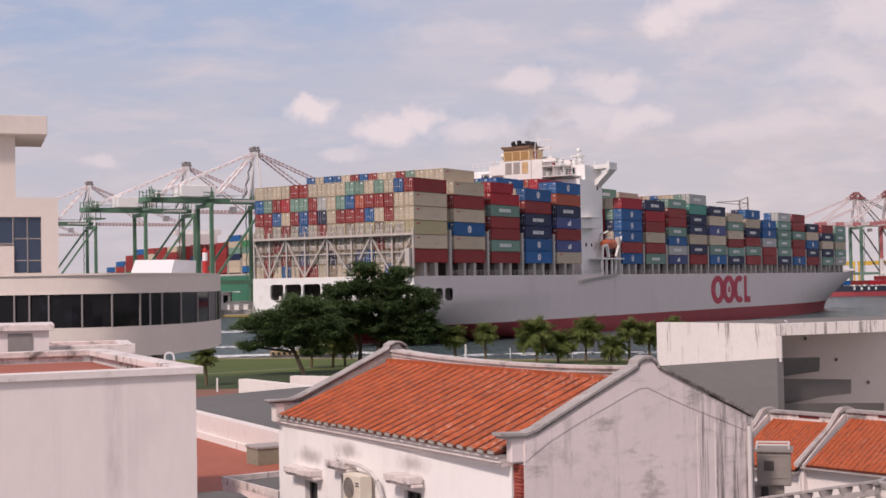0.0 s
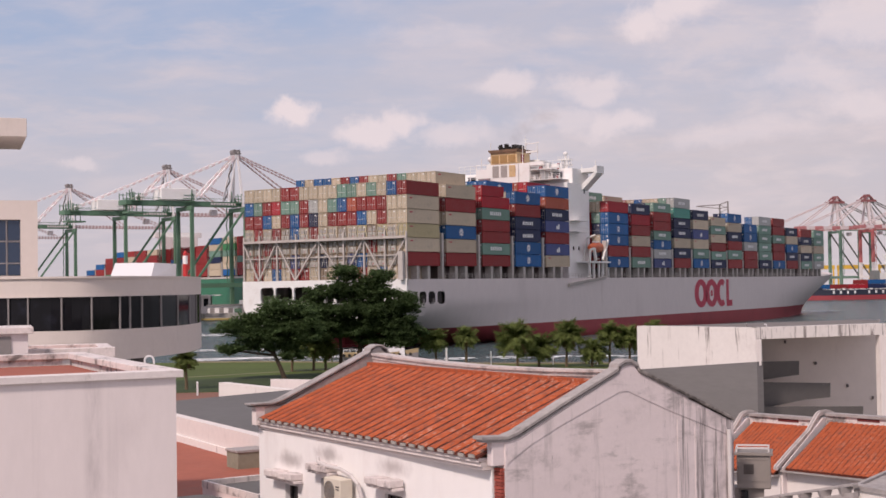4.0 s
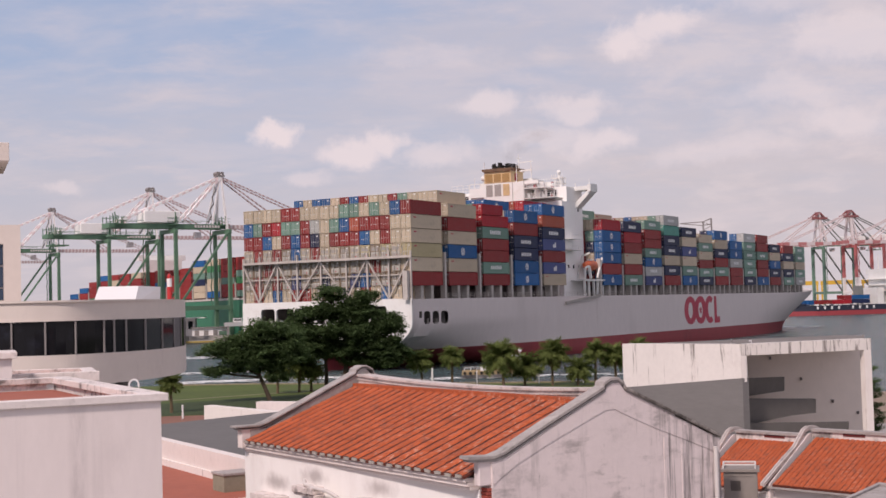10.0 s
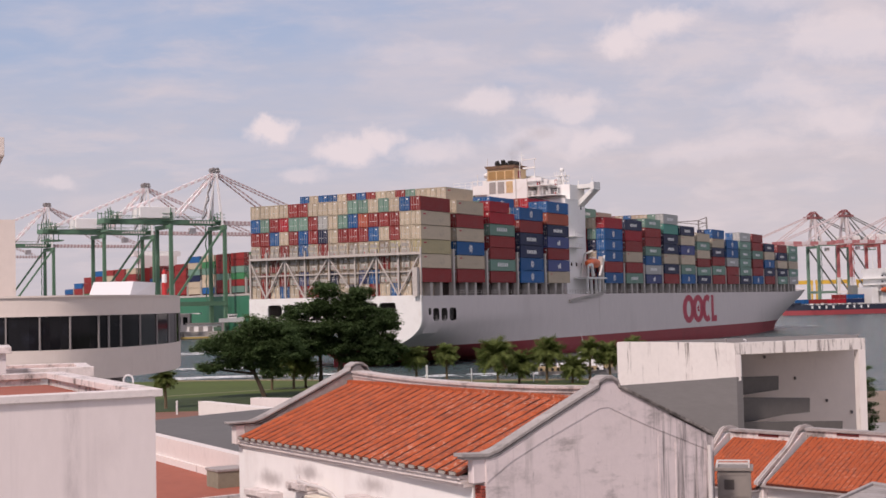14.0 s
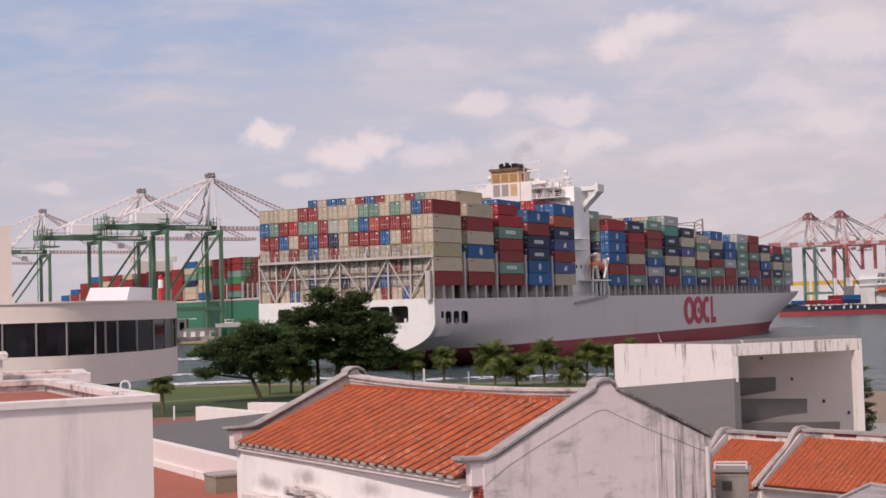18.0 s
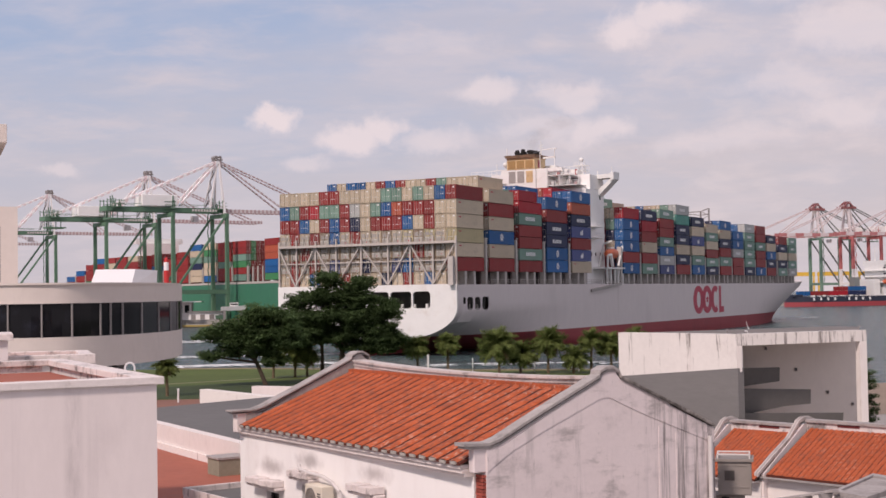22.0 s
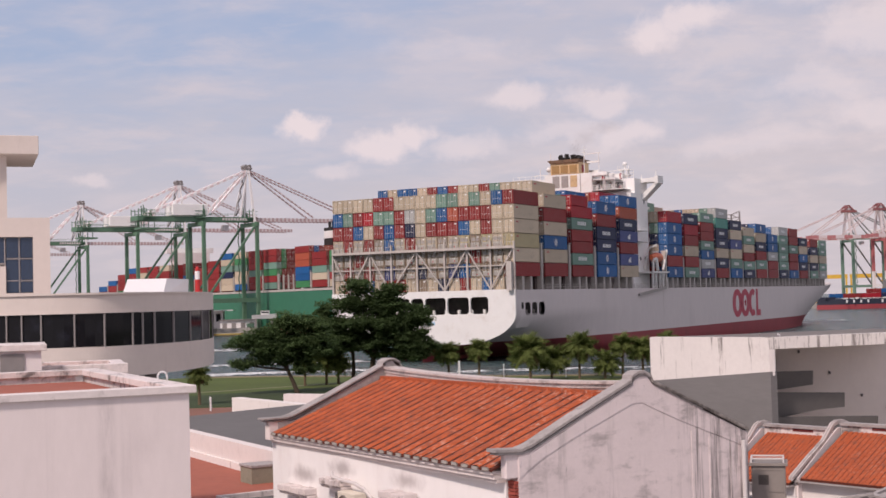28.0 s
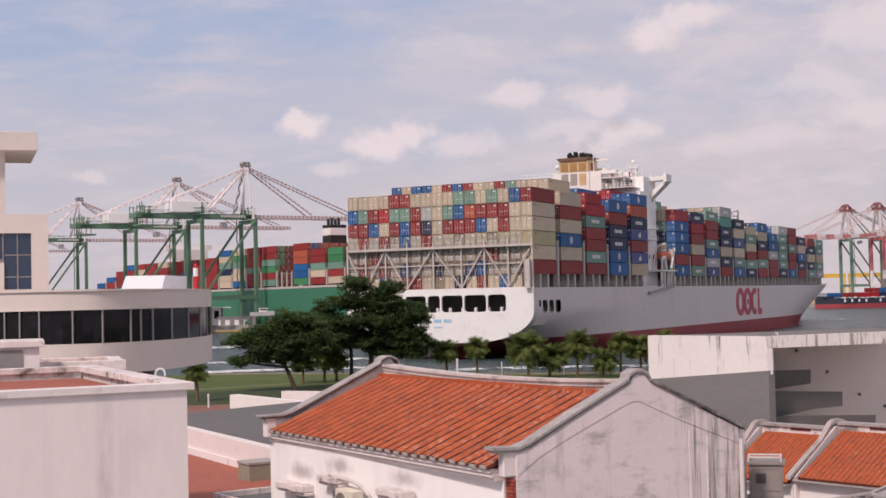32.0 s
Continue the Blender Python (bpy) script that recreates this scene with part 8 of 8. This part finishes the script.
structure("far_quay_east", bm, CONCRETE, "concrete quay of the second terminal", "quay")


def shed(az, d, w, h, label, m, roof):
    s = thing("shed", label, "shed", frame_at(*polar(az, d), 1, 0.05), group="sheds on the pier")
    bm = B()
    box(bm, 0, 0, 2.98, w, 8, 3 + h)
    part("wall", bm, m, s)
    bm = B()
    box(bm, -0.5, -0.8, 3 + h, w + 0.5, 8.5, 3.5 + h)
    part("roof", bm, roof, s)
    for k in range(int(w / 4)):
        bm = B()
        box(bm, 1 + 4 * k, -0.06, 3.0, 3 + 4 * k, 0.02, 3 + h * 0.7)
        part("door", bm, METAL_GREY, s)


shed(-9.05, 604, 17, 3.2, "low white shed with a grey roof on the pier", POLE_WHITE, METAL_GREY)
shed(-7.35, 612, 10, 2.8, "low white shed with a grey roof on the pier", POLE_WHITE, METAL_GREY)
pl = thing("pontoon", "low yellow-edged landing pontoon by the pier", "pontoon")
bm = B()
plan_wall(bm, polar(-10.2, 588), polar(-8.1, 586), -0.5, 1.2, 5)
part("deck", bm, CONCRETE, pl)
bm = B()
plan_wall(bm, polar(-10.2, 587.6), polar(-8.1, 585.6), 0.3, 1.0, 0.3)
part("edge", bm, mat("weathered_yellow_fender", (0.40, 0.29, 0.09), 0.8, vary=0.2), pl)


def motor_boat(at, yaw, size, label, name="motor_boat", shell=None):
    b = thing(name, label, "boat", pose(*at, 0, 0, yaw))
    rings = []
    bm = B()
    n = 10
    for k in range(n + 1):
        t = k / n
        w = 0.17 * math.sin(math.pi * (0.5 + 0.5 * t)) ** 0.6 if t < 1 else 0.0
        w = 0.17 * (1 - t ** 3)
        z = 0.10 + 0.05 * t * t
        rings.append([bm.verts.new((size * (t - 0.5), s * size * w * q, size * zz)) for s, q, zz in ((-1, 1, z), (-1, 0.7, -0.05), (1, 0.7, -0.05), (1, 1, z))])
    for a, c in zip(rings, rings[1:]):
        for i in range(3):
            bm.faces.new((a[i], c[i], c[i + 1], a[i + 1]))
        bm.faces.new((a[3], c[3], c[0], a[0]))
    bm.faces.new(rings[0][::-1])
    bmesh.ops.remove_doubles(bm, verts=bm.verts[:], dist=0.001)
    bmesh.ops.recalc_face_normals(bm, faces=bm.faces[:])
    part("hull", bm, shell or POLE_WHITE, b, smooth=True)
    bm = B()
    box(bm, -0.15 * size, -0.11 * size, 0.1 * size, 0.18 * size, 0.11 * size, 0.24 * size)
    cab = part("cabin", bm, POLE_WHITE, b, bevel=0.02 * size)
    bm = B()
    box(bm, -0.13 * size, -0.113 * size, 0.16 * size, 0.15 * size, 0.113 * size, 0.21 * size)
    part("window", bm, WINDOW, cab)
    bm = B()
    box(bm, -0.17 * size, -0.12 * size, 0.24 * size, 0.2 * size, 0.12 * size, 0.26 * size)
    part("roof", bm, POLE_WHITE, b)
    return b


yacht = motor_boat((*polar(-7.2, 589), 7.4), 10, 11, "white motor yacht laid up on a cradle on the quay")
for x in (-4, 3):
    bm = B()
    box(bm, x - 0.5, -1.6, -4.45, x + 0.5, 1.6, -0.4)
    part("cradle", bm, METAL_GREY, yacht)
hut = thing("pier_office", "small pier building with a projecting white canopy", "building", frame_at(*polar(-9.35, 606), 1, 0.05))
bm = B()
box(bm, -6, 0, 2.98, 4.5, 8, 10.6)
part("wall", bm, PIPE_GREY, hut)
bm = B()
box(bm, -6.5, -2, 10.6, 9.0, 8.5, 11.0)
part("canopy", bm, POLE_WHITE, hut)
for x in (-4.5, -1.5, 1.5):
    bm = B()
    box(bm, x, -0.05, 6.0, x + 2, 0.03, 9.4)
    part("window", bm, WINDOW, hut)

# ---- the green ship behind the cranes ----


def berthed_ship(name, label, at, yaw, length, beam_w, deck, hull_m, boot, boot_m):
    """x to starboard, y to the bow, as the first ship."""
    s = thing(name, label, "ship", pose(at[0], at[1], 0, 0, 0, yaw))
    for nm, z0, z1, m in (("hull", boot, deck, hull_m), ("boot_topping", -2.0, boot, boot_m)):
        bm = B()
        rings = []
        for k in range(25):
            t = k / 24
            y = length * (t - 0.5)
            f = min(1.0, (t / 0.06) ** 0.5) if t < 0.06 else (1.0 if t < 0.78 else max(0.0, 1 - ((t - 0.78) / 0.22) ** 2.0))
            f = max(f, 0.35 if t < 0.5 else 0.0)
            rings.append([bm.verts.new((sx * beam_w / 2 * f, y, z)) for sx, z in ((1, z0), (1, z1), (-1, z1), (-1, z0))])
        for a, b in zip(rings, rings[1:]):
            for i in range(4):
                q = (a[i], b[i], b[(i + 1) % 4], a[(i + 1) % 4])
                if len({v.co.to_tuple(3) for v in q}) > 2:
                    bm.faces.new(q)
        bm.faces.new(rings[0])
        bmesh.ops.remove_doubles(bm, verts=bm.verts[:], dist=0.001)
        bmesh.ops.recalc_face_normals(bm, faces=bm.faces[:])
        part(nm, bm, m, s, smooth=True)
    return s


def build_green_ship():
    c = Q0 + U * 27 + V * 70
    yaw = math.degrees(math.atan2(V.y, V.x)) - 90
    s = berthed_ship("green_container_ship", "green container ship berthed behind the cranes, fully stacked", (c.x, c.y), yaw, 330, 42, 18.2, SHIP_GREEN, 3.0, SHIP_RED)
    rng = random.Random(5)
    fill = B()
    pal = "rrrrgrurnorbrruegrb"
    # outer stack of each bay from the lowest box up
    outer = ["rrgrr", "brgee", "rbgrr", "euuoor", "", "gregrr", "rrgrrr", "ubbgeb", "bbngbu", "rrrrr", "rrrr", "rrurr", "", "errrb", "rbrrr", "rrbbr", "ubbru", "errr", "rru", "ru"]
    for bay, stack in enumerate(outer):
        y = -150 + 14.6 * bay
        tiers = len(stack)
        if tiers == 0:
            for q in (-6.0, -1.5, 3.0):   # bare lashing frames on an empty hatch
                bm = B()
                beam(bm, (-20.3, y + q, 18.1), (-20.3, y + q, 25.5), 0.6)
                part("lashing_post", bm, TRUSS_WHITE, s)
            continue
        for col in range(8 if bay < 9 else 2):
            run = rng.choice(pal)
            for tier in range(tiers):
                if rng.random() < 0.75:
                    run = rng.choice(pal)
                container(s, stack[tier] if col == 0 else run, HC, -19.5 + 2.5 * col, y, 19.6 + HC * tier)
        # ends that face the lookout
        box(fill, 1.8 if bay < 9 else -16, y - 6.0, 19.7, 20, y + 6.0, 19.6 + HC * tiers)
        bm = B()
        for q in (-6.9,):
            box(bm, -20.6, y + q - 0.4, 18.1, -19.8, y + q + 0.4, 26)
        part("lashing_post", bm, TRUSS_WHITE, s)
    bm = B()
    beam(bm, (-20.9, -150, 18.6), (-20.9, 110, 18.6), 0.5, 0.9)
    part("deck_edge", bm, TRUSS_WHITE, s, "pale hatch rail along the deck edge")
    tagged(part("cargo_block", fill, BOX_MATS["r"], s, "inner stacks of closed containers"), kind="stuff")
    bm = B()
    box(bm, -9, 50, 18.1, 9, 60, 41)
    part("deckhouse", bm, STEEL_WHITE, s, "white accommodation block")
    bm = B()
    box(bm, -13, 54, 40.9, 13, 59, 43.5)
    part("bridge", bm, STEEL_WHITE, s)
    # funnel: black, white band, black top with pipes
    y0 = -102.0
    for z0, z1, m in ((30, 40.4, BLACK_STEEL), (40.4, 43.6, STEEL_WHITE), (43.6, 45.0, BLACK_STEEL)):
        bm = B()
        box(bm, -6, y0 - 4, z0, 2, y0 + 3, z1)
        part("funnel_band", bm, m, s, bevel=0.2)
    for k in range(4):
        bm = B()
        beam(bm, (-4.6 + 1.7 * k, y0, 45), (-4.6 + 1.7 * k, y0, 47.6 + 0.5 * (k % 2)), 1.3, sides=10)
        part("exhaust_pipe", bm, BLACK_STEEL, s)
    bm = B()
    box(bm, -16, y0 - 5, 18.1, 14, y0 + 6, 30)
    part("engine_casing", bm, STEEL_WHITE, s)


build_green_ship()


def build_navy_ship():
    x, y = polar(19.5, 965)
    s = berthed_ship("navy_container_ship", "dark blue ship with a red boot stripe at the far berth", (x, y), -86 + 190, 150, 26, 6.6, SHIP_NAVY, 3.0, SHIP_RED)
    # writing on the hull: plain pale bars
    for k in range(9):
        if k == 4:
            continue
        bm = B()
        yy = 60 - 5.2 * k
        box(bm, 13.02, yy, 4.1, 13.22, yy + 1.3, 6.0)
        part("sign_bar", bm, MARK_WHITE, s)
        bm = B()
        box(bm, -13.22, yy, 4.1, -13.02, yy + 1.3, 6.0)
        part("sign_bar", bm, MARK_WHITE, s)
    rng = random.Random(9)
    for k, yy in enumerate((54, 40, 26)):
        for t in range(rng.choice((1, 1, 2))):
            for col in (-9, 0, 9):
                container(s, rng.choice("RRunr"), HC, col, yy, 7.3 + HC * t)
    bm = B()
    box(bm, -11, -6, 6.5, 11, 7, 27)
    part("deckhouse", bm, STEEL_WHITE, s, "white accommodation block")
    bm = B()
    box(bm, -13, 2, 27, 13, 7, 30)
    part("bridge", bm, STEEL_WHITE, s)
    bm = B()
    box(bm, -4, -18, 6.5, 4, -9, 31)
    part("funnel", bm, BOOM_RED, s)
    bm = B()
    beam(bm, (0, 6, 30), (0, 6, 39), 0.6, w2=0.3)
    part("mast", bm, STEEL_WHITE, s)
    for z in (15, 19, 23):
        bm = B()
        box(bm, -13, -7, z, 13, 9.4, z + 0.4)
        part("deck_edge", bm, STEEL_WHITE, s)
        for sx in (-11.05, 11.0):
            for k in range(4):
                bm = B()
                box(bm, sx, -4 + 3.2 * k, z + 1.6, sx + 0.05, -2.6 + 3.2 * k, z + 2.6)
                part("porthole", bm, GLASS_DARK, s)
    bm = B()
    box(bm, -5, 64, 6.5, 5, 71, 8)
    part("bulwark", bm, SHIP_NAVY, s)
    for sx in (-12.6, 12.6):
        bm = B()
        bmesh.ops.create_uvsphere(bm, u_segments=12, v_segments=8, radius=1.0, matrix=pose(sx, 5, 15.6) @ Matrix.Diagonal((1.5, 4.2, 1.8, 1)))
        part("lifeboat", bm, ORANGE, s, "orange enclosed lifeboat", smooth=True)
    bm = B()
    box(bm, -10, 9, 6.5, 10, 14, 17.5)
    part("fore_deckhouse", bm, STEEL_WHITE, s)
    bm = B()
    box(bm, -3, 20, 6.5, 3, 24, 19)
    part("deck_crane_post", bm, EAST_GREY, s)
    rail = random.Random(4)
    for k in range(26):   # white fittings and rails along the deck edge
        for sx in (-12.4, 12.4):
            bm = B()
            yy = -55 + 4.6 * k + rail.uniform(-1, 1)
            box(bm, sx - 0.3, yy, 6.5, sx + 0.3, yy + rail.uniform(1.0, 3.4), 7.0 + rail.uniform(0, 0.6))
            part("deck_fitting", bm, STEEL_WHITE, s)


build_navy_ship()
for k, az in enumerate((15.6, 17.0, 18.6, 20.2)):
    g = thing("yard_crane", "yellow rubber-tyred yard crane", "crane", frame_at(*polar(az, 1085), 1, -0.3), group="yard cranes")
    for x in (0, 23):
        bm = B()
        for yy in (0, 8):
            beam(bm, (x, yy, 3), (x, yy, 23), 1.3)
        part("leg", bm, YELLOW, g)
    bm = B()
    for yy in (0, 8):
        beam(bm, (-1, yy, 23), (24, yy, 23), 1.6, 3.0)
    part("girder", bm, YELLOW, g)

# ---- foam: broken white crests and the passing boat's wake ----
FOAM = mat("white_foam", (0.72, 0.74, 0.74), 0.7, vary=0.1, small=3.0)


def foam(az0, az1, d0, d1, count, seed, label, longest=5.0):
    rng = random.Random(seed)
    verts, faces = [], []
    for _ in range(count):
        cx, cy = polar(rng.uniform(az0, az1), rng.uniform(d0, d1))
        l, w = rng.uniform(0.8, longest), rng.uniform(0.12, 0.5)
        a = rng.uniform(-0.25, 0.25)
        n = 10
        k = len(verts)
        for i in range(n):
            t = 2 * math.pi * i / n
            q = rng.uniform(0.6, 1.1)
            px, py = l * q * math.cos(t), w * q * math.sin(t) * 2.2
            verts.append((cx + px * math.cos(a) - py * math.sin(a), cy + px * math.sin(a) + py * math.cos(a), rng.uniform(0.03, 0.12)))
        faces.append(tuple(range(k, k + n)))
    me = bpy.data.meshes.new("foam")
    me.from_pydata(verts, [], faces)
    me.materials.append(FOAM)
    ob = new("foam", me)
    tagged(ob, label, "foam", kind="stuff")


foam(-9.6, -3.0, 250, 258, 120, 1, "white broken foam streaks on the water", 4.0)
foam(-9.6, -3.0, 288, 298, 110, 2, "white broken foam streaks on the water", 5.0)
foam(-9.6, -6.5, 385, 408, 70, 3, "white broken foam streaks on the water", 5.0)
foam(-2.0, 9.0, 236, 243, 46, 4, "white broken foam streaks on the water", 3.0)
foam(14.0, 16.5, 560, 600, 30, 5, "pale foam about the ship's bow", 8.0)


def build_launch():
    """x to the bow; 13.6 m long, with a tyre-hung bulwark and a white wheelhouse."""
    b = thing("launch", "white pilot launch with a tan bulwark hung with tyres", "boat")
    tan = mat("tan_bulwark_paint", (0.42, 0.31, 0.17), 0.7, vary=0.15, small=3.0)
    n, size = 14, 13.6
    for name, za, zb, wa, wb, m in (("hull", -0.3, 0.62, 0.72, 0.95, METAL_GREY), ("bulwark", 0.62, 1.32, 0.95, 1.0, tan)):
        bm = B()
        rings = []
        for k in range(n + 1):
            t = k / n
            w = 2.05 * (1 - max(0.0, (t - 0.35) / 0.65) ** 2.6) * (1 if t > 0.02 else 0.9)
            rise = 0.65 * max(0.0, (t - 0.5) / 0.5) ** 2
            rings.append([bm.verts.new((size * (t - 0.5), sy * w * q, z + rise * (z > 0))) for sy, q, z in ((-1, wb, zb), (-1, wa, za), (1, wa, za), (1, wb, zb))])
        for a, c in zip(rings, rings[1:]):
            for k in range(3 if name == "hull" else 4):
                if name == "bulwark" and k == 1:
                    continue
                f = (a[k], c[k], c[(k + 1) % 4], a[(k + 1) % 4])
                if len({v.co.to_tuple(3) for v in f}) > 2 and not (name == "bulwark" and k == 3):
                    bm.faces.new(f)
        bm.faces.new(rings[0][::-1])
        bmesh.ops.remove_doubles(bm, verts=bm.verts[:], dist=0.001)
        bmesh.ops.recalc_face_normals(bm, faces=bm.faces[:])
        part(name, bm, m, b, smooth=True)
    bm = B()
    box(bm, -6.6, -1.85, 0.6, 3.2, 1.85, 0.7)
    part("deck", bm, CONCRETE, b)
    for k in range(13):
        for sy in (-1, 1):
            bm = B()
            w = 2.05 * (1 - max(0.0, ((k + 0.7) / 14 - 0.35) / 0.65) ** 2.6)
            beam(bm, (-6.3 + 0.97 * k, sy * (w - 0.02), 0.95), (-6.3 + 0.97 * k, sy * (w + 0.2), 0.95), 0.55, sides=10)
            part("tyre_fender", bm, BLACK_STEEL, b)
    # wheelhouse with raked ends
    bm = B()
    pts = [(-0.5, 0.7), (4.4, 0.7), (4.3, 2.2), (3.9, 3.7), (0.7, 3.75), (-0.2, 2.2)]
    extrude_xz(bm, pts, -1.45, 1.45)
    hut = part("wheelhouse", bm, POLE_WHITE, b, bevel=0.05)
    for k in range(4):
        for sy in (-1.47, 1.44):
            bm = B()
            box(bm, 0.85 + 0.8 * k, sy, 2.55, 1.45 + 0.8 * k, sy + 0.03, 3.25)
            part("window", bm, WINDOW, hut)
    bm = B()
    box(bm, 0.4, -1.6, 3.7, 4.2, 1.6, 3.82)
    part("roof", bm, POLE_WHITE, hut)
    bm = B()
    box(bm, -3.6, -0.7, 0.7, -2.3, 0.7, 1.95)
    part("engine_hatch", bm, POLE_WHITE, b, bevel=0.06)
    bm = B()
    beam(bm, (2.0, 0, 3.8), (0.9, 0, 6.0), 0.16, w2=0.09)
    beam(bm, (0.9, 0, 6.0), (0.6, 0, 7.0), 0.06)
    beam(bm, (1.6, -0.5, 4.4), (2.4, 0.5, 4.4), 0.1)
    part("mast", bm, POLE_WHITE, b)
    bm = B()
    beam(bm, (3.4, 0, 3.8), (3.4, 0, 4.5), 0.1)
    bmesh.ops.create_uvsphere(bm, u_segments=12, v_segments=8, radius=0.33, matrix=pose(3.4, 0, 4.7))
    part("radome", bm, POLE_WHITE, b, smooth=True)
    for sy in (-1.9, 1.9):
        bm = B()
        for k in range(8):
            beam(bm, (-6.4 + 1.1 * k, sy, 1.3), (-6.4 + 1.1 * k, sy, 1.85), 0.05)
        beam(bm, (-6.4, sy, 1.85), (1.3, sy, 1.85), 0.05)
        part("rail", bm, POLE_WHITE, b)
    return b


launch = build_launch()
bm = B()
rng = random.Random(4)
for k in range(26):
    u = rng.uniform(0, 1)
    yy = rng.choice((-1, 1)) * (1.2 + 2.4 * u) + rng.uniform(-0.3, 0.3)
    xx = 3.5 - 24 * u
    l = rng.uniform(0.5, 1.6)
    ring = [bm.verts.new((xx + l * math.cos(t), yy + 0.25 * math.sin(t), 0.08)) for t in np.linspace(0, 2 * math.pi, 9)[:-1]]
    bm.faces.new(ring)
part("wake", bm, FOAM, launch, "short white wake")

LAUNCH_PATH = [(0, -5.68, 242), (3, -2.86, 241), (6, -0.03, 240), (8, 1.84, 240), (10, 3.77, 239), (12, 5.59, 238), (14, 7.21, 237), (17, 9.7, 237), (32, 22.5, 240)]


def motions():
    walk(ship, [(t, pose(x, y, 0, 0, 0, -h)) for t, x, y, h in SHIP_PATH])
    walk(launch, [(t, pose(*polar(a, d), 0, 0, 0, -a)) for t, a, d in LAUNCH_PATH])


motions()
